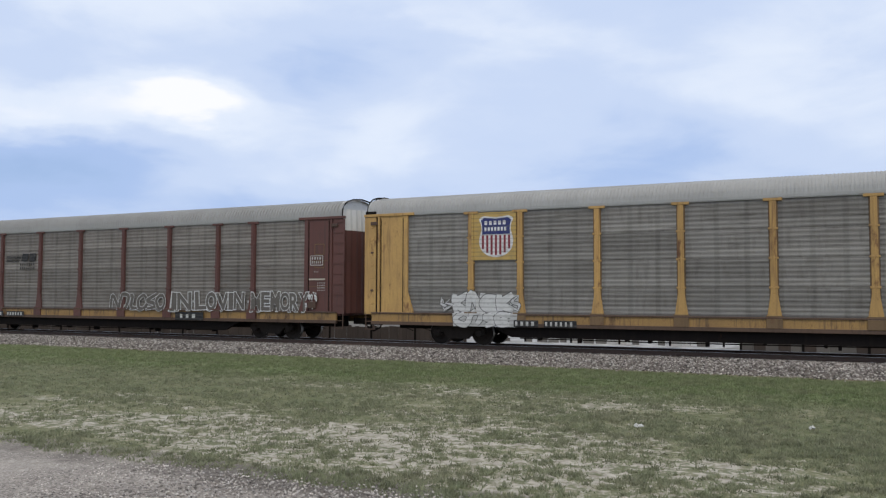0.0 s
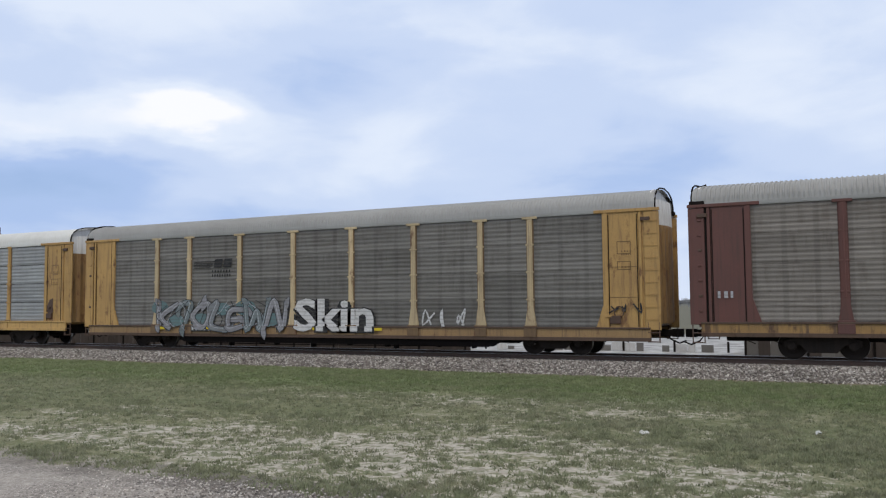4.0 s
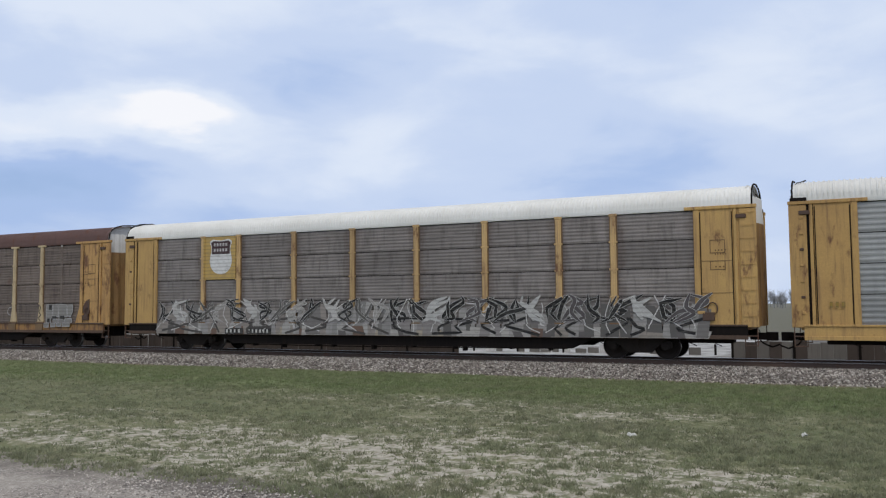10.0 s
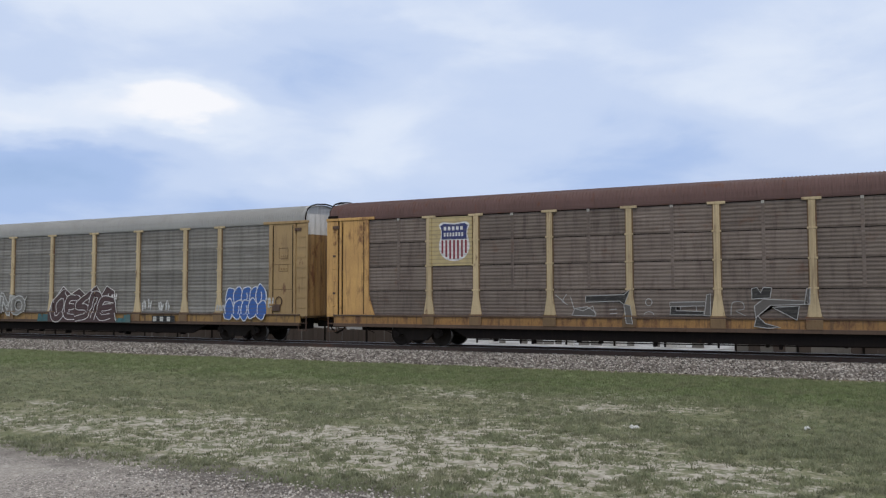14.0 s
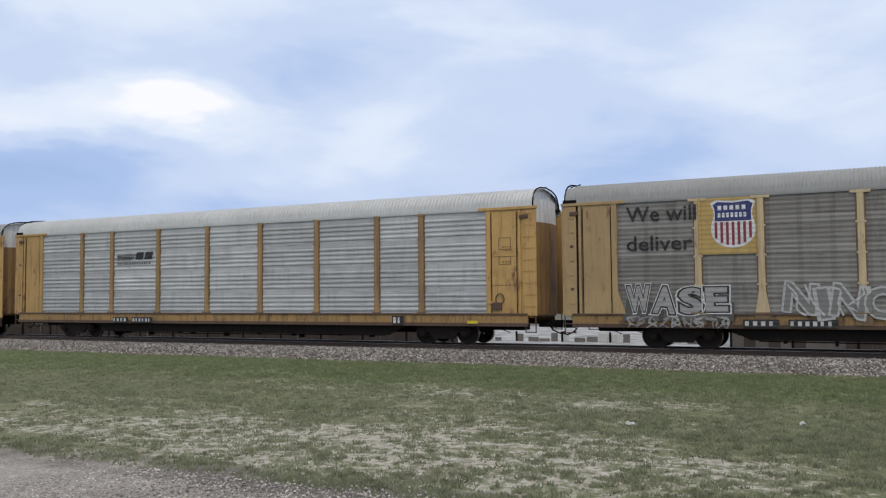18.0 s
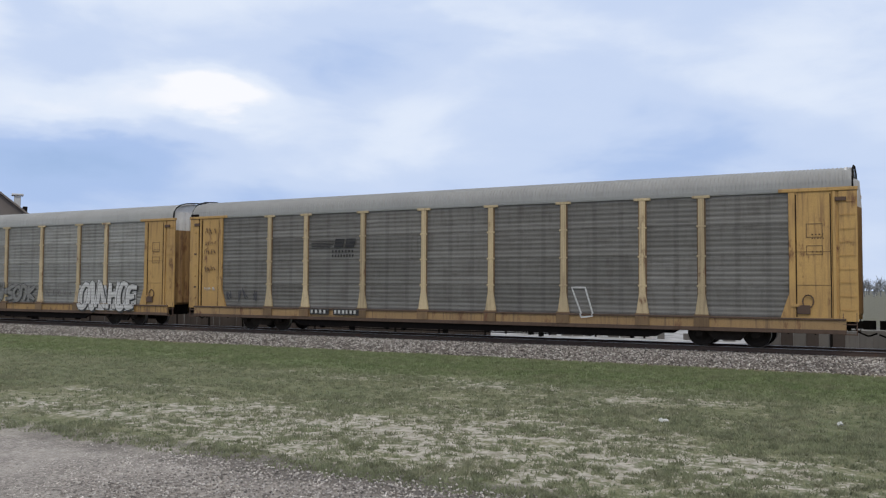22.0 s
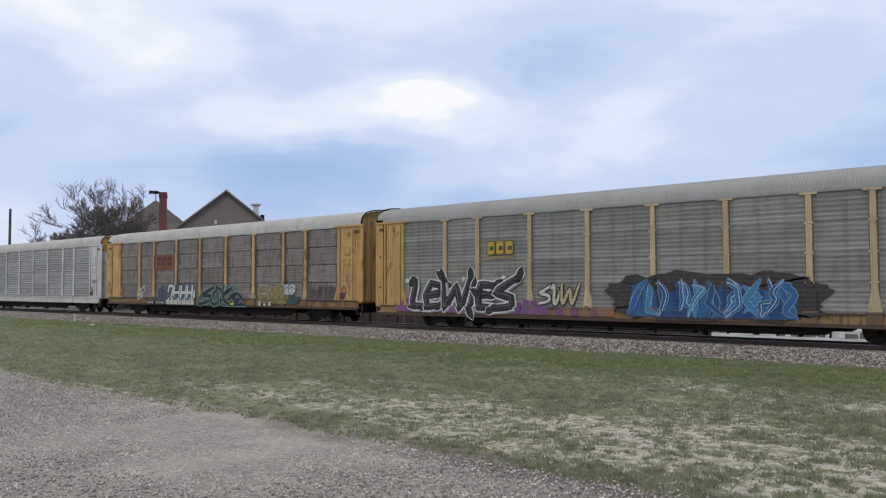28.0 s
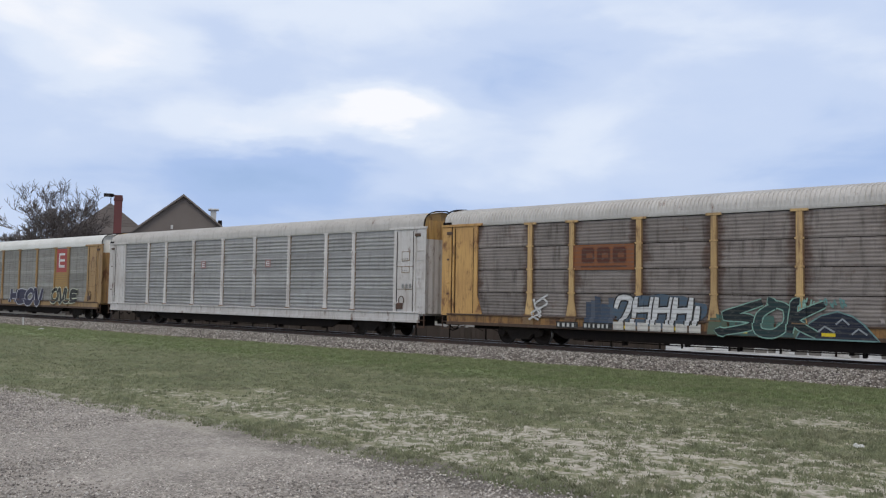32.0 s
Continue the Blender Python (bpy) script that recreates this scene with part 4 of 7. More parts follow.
def piece(car, x, z, w, h, glyphs, fill, line, label, broad=0.3, thick=0.07, back=None, lean=0.0, round_=True, shadow=None, spikes=0, shine=None, ragged=0.0):
    """A large sprayed piece: each letter a broad filled shape with a thin bright outline."""
    whole, lev, rnd = None, 0, random.Random(len(label) + int(10 * x))
    if back is not None:
        p = Paint(0.010)
        ring = [(x + w / 2 + (w / 2 + 0.15) * math.cos(q) * rnd.uniform(0.92, 1.1), z + h / 2 + (h / 2 + 0.05) * math.sin(q) * rnd.uniform(0.85, 1.1)) for q in [2 * math.pi * i / 30 for i in range(30)]]
        p.poly(ring, back, 0)
        whole = p.done("graffiti", car, label)
    total = sum(k for _, k in glyphs)
    at = x
    for i, (g, k) in enumerate(glyphs):
        cw = w * k / total
        p = Paint(0.010)
        col = fill[i % len(fill)] if isinstance(fill, list) else fill
        rows = [[(at + cw * (-0.06 + 1.12 * a) + lean * (b - 0.5) * h, z + broad * 0.4 + (h - broad * 0.8) * b) for a, b in st] for st in GLYPHS[g]]
        rows = [[(a + ragged * rnd.uniform(-1, 1), b + ragged * rnd.uniform(-1, 1)) for a, b in st] for st in rows]
        rows = [smooth(st, 5) if round_ and len(st) > 2 else st for st in rows]
        points = []
        for _ in range(spikes):      # pointed tips that shoot out of the letter
            st = rnd.choice(rows)
            (a, b), (e, f) = (st[0], st[1]) if rnd.random() < 0.5 else (st[-1], st[-2])
            q = math.atan2(b - f, a - e) + rnd.uniform(-0.9, 0.9)
            far = broad * rnd.uniform(0.9, 1.7)
            points.append([(a - 0.9 * broad * math.cos(q), b - 0.9 * broad * math.sin(q)), (a + far * math.cos(q), b + far * math.sin(q))])
        for st in points:
            p.stroke(st, broad + 2 * thick, line, 0.68 + 0.6 * lev, taper=0.12)
            p.stroke(st, broad, col, 1.16 + 0.6 * lev, taper=0.04)
        if shadow is not None:
            for st in rows:
                p.stroke([(a + 0.07, b - 0.05) for a, b in st], broad + 2 * thick, shadow, 0.6 + 0.6 * lev, taper=0.8)
        for st in rows:
            p.stroke(st, broad + 2 * thick, line, 0.72 + 0.6 * lev, taper=0.8)
        for st in rows:
            p.stroke(st, broad, col, 1.0 + 0.6 * lev, taper=0.75)
            if shine is not None:
                p.stroke([(a - broad * 0.2, b + broad * 0.18) for a, b in st], broad * 0.12, shine, 1.1 + 0.6 * lev, taper=0.3)
        lev += 1
        whole = letter(p, whole, car, label)
        at += cw
    return whole


SHAPES = {}


def shape_of(ch, bold):
    """A letter's outline as points and faces, and its bounds."""
    if (ch, bold) not in SHAPES:
        cu = bpy.data.curves.new("words", "FONT")
        cu.body, cu.resolution_u, cu.offset = ch, 3, bold
        ob = bpy.data.objects.new("words", cu)
        me = bpy.data.meshes.new_from_object(ob)
        SHAPES[ch, bold] = [(v.co.x, v.co.y) for v in me.vertices], [tuple(f.vertices) for f in me.polygons]
        bpy.data.objects.remove(ob)
        bpy.data.meshes.remove(me)
        bpy.data.curves.remove(cu)
    return SHAPES[ch, bold]


def sprayed(car, text, x, z, w, h, fill, line, label, edge=0.06, bold=0.04, seed=0, tilt=6, jump=0.08, shadow=None, core=None):
    """Letters sprayed one by one: each tilted and lifted a little, a bright edge round a filled body."""
    rnd, whole = random.Random(seed), None
    room = [0.5 if ch in "I'.-" else 1.0 for ch in text]
    for i, ch in enumerate(text):
        if ch == " ":
            continue
        at, cw = x + w * sum(room[:i]) / sum(room), w * room[i] / sum(room) * rnd.uniform(0.92, 1.08)
        ch_h, q = h * rnd.uniform(0.88, 1.06), radians(rnd.uniform(-tilt, tilt))
        up = h * jump * rnd.uniform(-1, 1)
        pts, _ = shape_of(ch, bold)
        x0, x1, z0, z1 = min(a for a, _ in pts), max(a for a, _ in pts), min(b for _, b in pts), max(b for _, b in pts)
        tight = min(cw, 1.7 * ch_h * (x1 - x0) / (z1 - z0))      # narrow letters stay narrow
        at, cw = at + (cw - tight) / 2, tight
        p = Paint(0.010)
        layers = [(bold + edge, line, 0.5 + 0.5 * i, 0.0), (bold, fill, 0.75 + 0.5 * i, 0.0)]
        if shadow is not None:
            layers.insert(0, (bold + edge, shadow, 0.3 + 0.5 * i, 0.05))
        if core is not None:
            layers.append((bold - 0.045, core, 0.95 + 0.5 * i, 0.0))
        for fat, colour, level, off in layers:
            pts, faces = shape_of(ch, fat)
            out = []
            for a, b in pts:
                a, b = ((a - x0) / (x1 - x0) - 0.5) * cw, ((b - z0) / (z1 - z0) - 0.5) * ch_h
                out.append((at + cw / 2 + a * math.cos(q) - b * math.sin(q) + off, z + h / 2 + up + a * math.sin(q) + b * math.cos(q) - off))
            p.put(out, faces, colour, level, 0.00002)
        whole = letter(p, whole, car, label)
    return whole


def blobs(car, x, z, w, h, cols, fill, line, label, seed):
    """Round throw-up letters: swollen lobes in two rows with a bright edge and short inner marks."""
    rnd, whole = random.Random(seed), None
    for row in (1, 0):
        for i in range(cols):
            p, lev = Paint(0.010), 0.5 * (i + (cols if row == 0 else 0))
            cx, cz = x + w * (i + 0.5) / cols + rnd.uniform(-0.05, 0.05), z + h * (0.70 if row else 0.30) + rnd.uniform(-0.04, 0.04)
            rx, rz = w / cols * rnd.uniform(0.55, 0.66), h * rnd.uniform(0.27, 0.36)
            bend = rnd.uniform(0, 6)
            ring = [(cx + rx * math.cos(q) * (1 + 0.10 * math.sin(2 * q + bend)), cz + rz * math.sin(q) * (1 + 0.12 * math.sin(3 * q + bend))) for q in [2 * math.pi * k / 22 for k in range(22)]]
            p.poly([(cx + (a - cx) * (1 + 0.05 / rx), cz + (b - cz) * (1 + 0.05 / rz)) for a, b in ring], line, 0.6 + lev)
            p.poly(ring, fill, 0.85 + lev)
            if rnd.random() < 0.6:
                p.stroke(smooth([(cx - 0.1 * rx, cz - 0.5 * rz), (cx + 0.15 * rx, cz), (cx + 0.05 * rx, cz + 0.4 * rz)], 3), 0.045, line, 1.0 + lev)
            whole = letter(p, whole, car, label)
    return whole


def ragged_ground(car, x0, x1, z0, low, high, tones, seed, label, step=0.28):
    """Sprayed ground with an uneven upper edge, in streaks of changing tone."""
    rnd, p, x = random.Random(seed), Paint(0.005), x0
    while x < x1:
        w = step * rnd.uniform(0.6, 1.5)
        t = rnd.choice(tones)
        lean, top = rnd.uniform(-0.12, 0.12), rnd.uniform(low, high)
        p.put([(x, z0), (x + w, z0), (x + w + lean, top * rnd.uniform(0.96, 1.0)), (x + lean, top)], [(0, 1, 2, 3)], t, rnd.uniform(0, 0.5))
        x += w * 0.92
    return p.done("graffiti", car, label)


def scrawl(car, x, z, w, h, n, line, seed, label, thick=0.05):
    """A one-line spray tag: a looping zigzag."""
    rnd, whole = random.Random(seed), None
    for i in range(n):
        p = Paint(0.010)
        x0, cw = x + w * i / n, w / n
        pts = []
        k = rnd.choice((4, 5, 6))
        for j in range(k):
            pts.append((x0 + cw * (0.05 + 0.9 * rnd.random()), z + h * (j % 2 * rnd.uniform(0.6, 1.0) + (1 - j % 2) * rnd.uniform(0, 0.35))))
        p.stroke(smooth(pts, 3), thick, line, 1)
        whole = letter(p, whole, car, label)
    return whole


CARS = []


def autorack(k, label, frame_mat, sheet, style, roof, ribs, sill, flare="wide", end=None, cap=None, posts=None, battens=False, floor=1.22):
    """One enclosed car carrier: body on two trucks. k counts from the front of the train."""
    global FLOOR, STRIP
    FLOOR, STRIP = floor, (EAVE - floor) / 4
    left = 142.77 - PITCH * k
    car = empty("autorack_car", pose(left + HALF - 155, TRACK, RAIL), label, "railcar", "cars of the train")
    end = end or frame_mat
    cap = cap or BELLOWS
    hang("underframe", underframe_mesh(), car)
    hang("roof", roof_mesh(ribs, roof), car, None)
    for turn in (pose(0, 0, 0), pose(0, 0, 0, 0, 0, 180)):
        hang("roof_end", roof_end_mesh(cap), car, turn)
        hang("roof_end_trim", roof_trim_mesh(), car, turn)
    for side in (0, 1):
        turn = pose(0, 0, 0, 0, 0, 180 * side)
        hang("side_sill", sill_mesh(sill), car, turn)
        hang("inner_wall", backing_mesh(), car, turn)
        for i, (a, b) in enumerate(BAYS):
            w, x0, x1 = b - a, a + (0.145 if i else 0.01), b - (0.145 if i < len(BAYS) - 1 else 0.0)
            for row in range(4):
                hang("side_sheet", sheet_mesh(style, x1 - x0, sheet), car, turn @ pose(x0 - HALF, 0, FLOOR + row * STRIP))
            if battens and w > 2.4:
                hang("batten", batten_mesh(sheet), car, turn @ pose((a + b) / 2 - HALF, 0, 0))
        for p in POSTS:
            hang("post", post_mesh(flare, posts or frame_mat), car, turn @ pose(p - HALF, 0, 0))
        hang("top_rail", rail_top_mesh(roof), car, turn)
        hang("end_panel", end_panel_mesh(False, end, HOLLOW, 0, flare == "wide"), car, turn @ pose(-HALF, 0, 0))
        hang("end_panel", end_panel_mesh(True, end, HOLLOW, 2 if k in (3, 5) else 1, flare == "wide"), car, turn @ pose(HALF, 0, 0))
        hang("end_door", end_door_mesh(DOOR if end is not MAROON and end is not WHITEWASH else end, cap), car, turn @ pose(-HALF + 0.42, 0, 0))
        hang("coupler", coupler_mesh(), car, turn @ pose(-HALF + 0.35, 0, 0))
        for m in (pose(-HALF, 0, 0), pose(HALF - 0.5, 0, 0)):
            hang("corner_step", step_mesh(HOLLOW), car, turn @ m)
    wheels = []
    sf, bo, ws = truck_meshes()
    for x in (-9.9, 9.9):
        truck = hang("truck", bo, car, pose(x, 0, 0))
        hang("side_frame", sf, truck)
        hang("side_frame", sf, truck, pose(0, 0, 0, 0, 0, 180))
        for dx in (-0.89, 0.89):
            wheels.append((hang("wheelset", ws, truck, pose(dx, 0, 0.457)), dx))
    CARS.append((car, left, wheels))
    return car


def rail_top_mesh(mat):
    def make():
        b = Build()
        b.box(-HALF + 0.1, HALF - 0.1, -WIDE + 0.01, -WIDE + 0.12, EAVE, EAVE + 0.07, 0.01)
        return flip_fix(b.mesh("top_rail", mat))
    return shared(("toprail", mat.name), make)


GREY, PURPLE = (0.42, 0.42, 0.44), (0.16, 0.06, 0.22)


def number_board(car, x, z, w=2.5, seed=1, dark=True, h=0.15):
    bars(car, x, z, 0.36 * w, h, 4, (0.55, 0.55, 0.53), INK if dark else None, seed, "reporting_mark", "black plate with stencilled marks")
    bars(car, x + 0.5 * w, z, 0.48 * w, h, 6, (0.55, 0.55, 0.53) if dark else INK, INK if dark else None, seed + 1, "reporting_mark", "black plate with stencilled marks")


def striped_mark(car, x, z, w, h, colour=INK, low=True):
    """A horse-less railway mark: speed lines, two blocks and a row of small bars."""
    p = Paint(0.008)
    for i in range(5):
        p.rect(x, z + h * (0.50 + 0.085 * i), w * (0.42 + 0.03 * i), h * 0.045, colour)
    for a in (0.50, 0.74):
        p.poly([(x + w * a, z + h * 0.52), (x + w * (a + 0.2), z + h * 0.52), (x + w * (a + 0.24), z + h), (x + w * (a + 0.04), z + h)], colour, 1)
    if low:
        for j, zz in enumerate((0.24, 0.0)):
            for i in range(7 + j):
                p.rect(x + w * (0.46 + 0.50 * i / (7 + j)), z + h * zz, w * 0.034, h * 0.14, colour)
    return p.done("stencil", car, "faded black striped railway emblem")


def loop_mark(car, x, z, w, h, colour, plate=None):
    """Two joined rounded strokes, as a plain shape."""
    p = Paint(0.010)
    if plate:
        p.rect(*plate, (0.50, 0.31, 0.07))
    t = h * 0.2
    p.stroke([(x + w * 0.44, z + h), (x + w * 0.08, z + h), (x, z + h * 0.85), (x, z + h * 0.15), (x + w * 0.08, z), (x + w * 0.44, z)], t, colour, 2)
    p.stroke([(x + w * 0.5, z), (x + w * 0.5, z + h), (x + w * 0.6, z + h), (x + w * 0.86, z), (x + w * 0.98, z), (x + w * 0.98, z + h)], t, colour, 2)
    return p.done("emblem", car, "dark looped emblem on a yellow plate")


def block_mark(car, x, z, w, h, plate, ink, dark):
    p = Paint(0.010)
    if plate is not None:
        p.rect(x, z, w, h, plate)
    p.rect(x + w * 0.12, z + h * 0.10, w * 0.76, h * 0.07, ink, 1)
    mark = p.done("emblem", car, "emblem with three block shapes")
    for i in range(3):
        a, e = x + w * (0.14 + 0.26 * i), w * 0.21
        body = [(a, z + h * 0.36), (a + 0.12 * e, z + h * 0.28), (a + 0.88 * e, z + h * 0.28), (a + e, z + h * 0.36), (a + e, z + h * 0.80), (a + 0.88 * e, z + h * 0.88), (a + 0.12 * e, z + h * 0.88), (a, z + h * 0.80)]
        p = Paint(0.010)
        p.poly([(a + e / 2 + (u - a - e / 2) * 1.16, z + h * 0.58 + (v - z - h * 0.58) * 1.12) for u, v in body], dark, 1)
        p.poly(body, ink, 2)
        p.rect(a + 0.38 * e, z + h * 0.48, 0.5 * e, h * 0.18, dark, 3)
        p.done("block", mark, "")
    return mark


def red_square(car, x, z, w, h, faded=False):
    p = Paint(0.010)
    p.rect(x, z, w, h, (0.36, 0.22, 0.22) if faded else (0.40, 0.075, 0.07))
    for zz in (0.2, 0.46, 0.72):
        p.rect(x + w * 0.3, z + h * zz, w * 0.5, h * 0.1, WHITE, 1)
    p.rect(x + w * 0.22, z + h * 0.2, w * 0.1, h * 0.62, WHITE, 1)
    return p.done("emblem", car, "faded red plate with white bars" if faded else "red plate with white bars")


def notices(car, seed, x=26.4, ink=(0.2, 0.12, 0.05)):
    bars(car, x, 3.62, 0.40, 0.05, 4, ink, None, seed, "stencil", "small stencilled notice")
    bars(car, x, 3.5, 0.40, 0.04, 5, ink, None, seed + 1, "stencil", "small stencilled notice")
    bars(car, x, 3.08, 0.36, 0.05, 3, ink, None, seed + 2, "stencil", "small stencilled notice")


def reflectors(car, xs, z=0.86):
    for x in xs:
        p = Paint(0.012)
        p.rect(x, z, 0.42, 0.11, (0.72, 0.55, 0.03))
        p.done("reflector", car, "yellow reflective strip")


# the train, from its front to its rear
c = autorack(0, "yellow-framed grey autorack with a shield emblem and white graffiti", YELLOW, SHEET_GREY, "plain", ROOF_GREY, "fine", SILL)
shield(c, 5.06, 3.34, 1.28, 1.46, plate_box=(4.72, 3.2, 1.80, 1.78))
ragged_ground(c, 4.0, 6.3, 0.74, 1.75, 1.98, [(0.56, 0.56, 0.55), (0.50, 0.50, 0.49), (0.61, 0.61, 0.60)], 3, "white sprayed ground of the bubble letters")
piece(c, 3.95, 1.22, 2.4, 0.85, [("fork", 1), ("peak", 1), ("comb", 0.9), ("fork", 0.9)], (0.66, 0.66, 0.65), (0.07, 0.07, 0.075), "white bubble-letter graffiti with black outlines", 0.28, 0.022, ragged=0.05)
piece(c, 4.1, 0.72, 2.2, 0.62, [("ring", 1), ("drop", 1), ("snake", 0.9), ("comb", 0.9)], (0.64, 0.64, 0.63), (0.07, 0.07, 0.075), "lower row of white bubble letters", 0.22, 0.02, ragged=0.04)
graffiti(c, 3.45, 1.3, 0.5, 0.5, 1, (0.6, 0.6, 0.6), (0.06, 0.06, 0.06), 5, "small white outlined figure", thick=0.03)
graffiti(c, 6.3, 1.35, 0.4, 0.5, 1, (0.6, 0.6, 0.6), (0.06, 0.06, 0.06), 6, "small white outlined figure", thick=0.03)
number_board(c, 6.5, 0.80, 2.3, 3)
notices(c, 40)

c = autorack(1, "maroon-framed grey autorack with a row of white graffiti", MAROON, SHEET_BROWN, "plain", ROOF_GREY, "bold", SILL, cap=ROOF_WHITE)
striped_mark(c, 7.0, 3.15, 2.3, 0.8)
DIM, EDGE = (0.135, 0.122, 0.11), (0.62, 0.62, 0.61)
piece(c, 14.6, 1.18, 3.45, 0.80, [("peak", 1), ("drop", 0.9), ("hook", 0.8), ("ring", 0.9), ("snake", 0.9), ("ring", 0.9)], DIM, EDGE, "outlined white graffiti shapes", 0.17, 0.028, ragged=0.03)
for word, at, wide in (("IN", 18.35, 1.2), ("LOVIN", 19.8, 2.85), ("MEMORY", 23.0, 3.0)):
    sprayed(c, word, at, 1.2, wide, 0.80, DIM, EDGE, "outlined white graffiti letters", 0.034, 0.03, len(word), 4, 0.05)
for at in (19.65, 22.78):
    p = Paint(0.012)
    p.rect(at, 1.55, 0.09, 0.10, EDGE)
    p.done("graffiti", c, "white sprayed dot")
for at, low in ((25.75, 1.3), (25.95, 1.62)):
    scrawl(c, at, low, 0.5, 0.4, 2, (0.66, 0.66, 0.65), int(100 * at), "bright white scribble over the last letters", 0.06)
p = Paint(0.006)
p.rect(18.75, 0.76, 1.65, 0.36, INK)
p.done("plate", c, "black panel on the yellow sill")
bars(c, 19.05, 0.86, 1.05, 0.17, 3, (0.55, 0.55, 0.53), None, 91, "reporting_mark", "three white marks on a black panel")
number_board(c, 6.1, 0.84, 2.5, 5)
p = Paint(0.010)
p.stroke([(26.08, 3.12), (26.68, 3.12), (26.68, 3.50), (26.08, 3.50)], 0.03, (0.62, 0.6, 0.58), 1, True)
p.done("stencil", c, "white stencilled frame")
bars(c, 26.14, 3.18, 0.5, 0.11, 5, (0.5, 0.48, 0.46), None, 4, "stencil", "small white stencilled marks")
bars(c, 26.14, 3.34, 0.5, 0.11, 4, (0.5, 0.48, 0.46), None, 5, "stencil", "small white stencilled marks")
bars(c, 26.25, 2.82, 0.25, 0.05, 3, (0.4, 0.36, 0.34), None, 12, "stencil", "faint stencilled marks")
p = Paint(0.010)
p.rect(26.0, 2.5, 0.8, 0.07, (0.58, 0.5, 0.42))
p.done("stencil", c, "pale painted stripe")
for row in range(4):
    bars(c, 26.42, 2.36 - 0.1 * row, 0.42, 0.045, 4, (0.5, 0.47, 0.45), None, 60 + row, "stencil", "small white stencilled notice")
bars(c, 0.9, 2.0, 0.6, 0.22, 3, GREY, None, 8, "stencil", "faint grey scrawl")

c = autorack(2, "yellow-framed dark grey autorack with teal and white graffiti", YELLOW, SHEET_DARK, "plain", ROOF_GREY, "fine", TAN, posts=POST_CREAM, floor=1.03)
striped_mark(c, 6.95, 3.18, 2.25, 0.78)
for x, z, r in ((4.9, 1.85, 0.5), (5.9, 1.25, 0.45), (7.4, 1.2, 0.6), (8.6, 1.75, 0.45), (9.9, 1.8, 0.55), (11.2, 1.3, 0.5)):
    p = Paint(0.005)
    p.poly([(x + r * math.cos(q), z + 0.6 * r * math.sin(q)) for q in [0.4 * i for i in range(16)]], (0.13, 0.21, 0.22))
    p.done("graffiti", c, "teal sprayed haze between the letters")
piece(c, 4.75, 0.78, 7.4, 1.36, [("fork", 1.1), ("drop", 1), ("ring", 0.9), ("hook", 0.9), ("comb", 1), ("double", 1.1), ("peak", 1)], [(0.25, 0.25, 0.27), (0.18, 0.215, 0.225), (0.28, 0.28, 0.30), (0.21, 0.225, 0.24)], (0.022, 0.025, 0.032), "grey and teal wild-style graffiti with black outlines", 0.25, 0.032, lean=0.1, spikes=3, shine=(0.46, 0.48, 0.51), ragged=0.13)
graffiti(c, 4.6, 0.82, 7.6, 1.25, 11, None, (0.42, 0.44, 0.48), 13, "thin pale lines over the letters", thick=0.028, lean=0.6, wild=1)
graffiti(c, 4.6, 0.82, 7.6, 1.25, 9, None, (0.03, 0.033, 0.04), 12, "thin black lines over the letters", thick=0.035, lean=0.6, wild=1)
p = Paint(0.014)
p.words("Skin", 12.47, 0.74, 4.0, 1.42, INK, 0, 0.10)
p.words("Skin", 12.52, 0.80, 3.85, 1.36, (0.64, 0.635, 0.63), 1, 0.03)
p.done("graffiti", c, "large white graffiti letters with black shadow")
scrawl(c, 18.5, 0.95, 2.2, 0.8, 3, (0.6, 0.6, 0.6), 14, "white scrawled tag", 0.07)
scrawl(c, 25.9, 1.5, 1.2, 0.35, 3, INK, 15, "black scrawled tag", 0.05)
number_board(c, 6.95, 0.82, 2.5, 9)
reflectors(c, (5.0, 7.8, 10.6, 13.5, 16.4))
notices(c, 43)

c = autorack(3, "yellow-framed blue-grey corrugated autorack with a white ribbed roof", YELLOW, SHEET_BLUE, "mid", ROOF_WHITE, "bold", YELLOW_CLEAN, "small")
loop_mark(c, 4.95, 3.38, 1.26, 0.5, (0.05, 0.045, 0.04), (4.73, 3.14, 1.80, 0.94))
bars(c, 4.85, 0.88, 1.3, 0.2, 9, INK, None, 10, "reporting_mark", "black stencilled marks")
bars(c, 1.1, 1.75, 0.5, 0.18, 3, (0.3, 0.2, 0.05), None, 11, "stencil", "small stencilled notice")
notices(c, 46)

c = autorack(4, "yellow-framed stained autorack covered in black and white graffiti", YELLOW_CLEAN, SHEET_STAINED, "fine", ROOF_WHITE, "fine", BLACK, "small", cap=ROOF_WHITE, posts=POST_WORN)
shield(c, 5.1, 3.38, 1.15, 1.45, True, plate_box=(4.72, 3.12, 1.80, 1.86))
ragged_ground(c, 2.1, 14.4, 0.78, 1.75, 2.15, [(0.27, 0.265, 0.26), (0.33, 0.32, 0.315), (0.40, 0.39, 0.38), (0.20, 0.19, 0.185), (0.30, 0.27, 0.25)], 11, "grey sprayed ground under the letters")
ragged_ground(c, 14.3, 26.0, 0.78, 1.55, 2.0, [(0.19, 0.18, 0.175), (0.27, 0.255, 0.25), (0.12, 0.115, 0.112), (0.34, 0.33, 0.32)], 12, "dark sprayed ground under the letters")
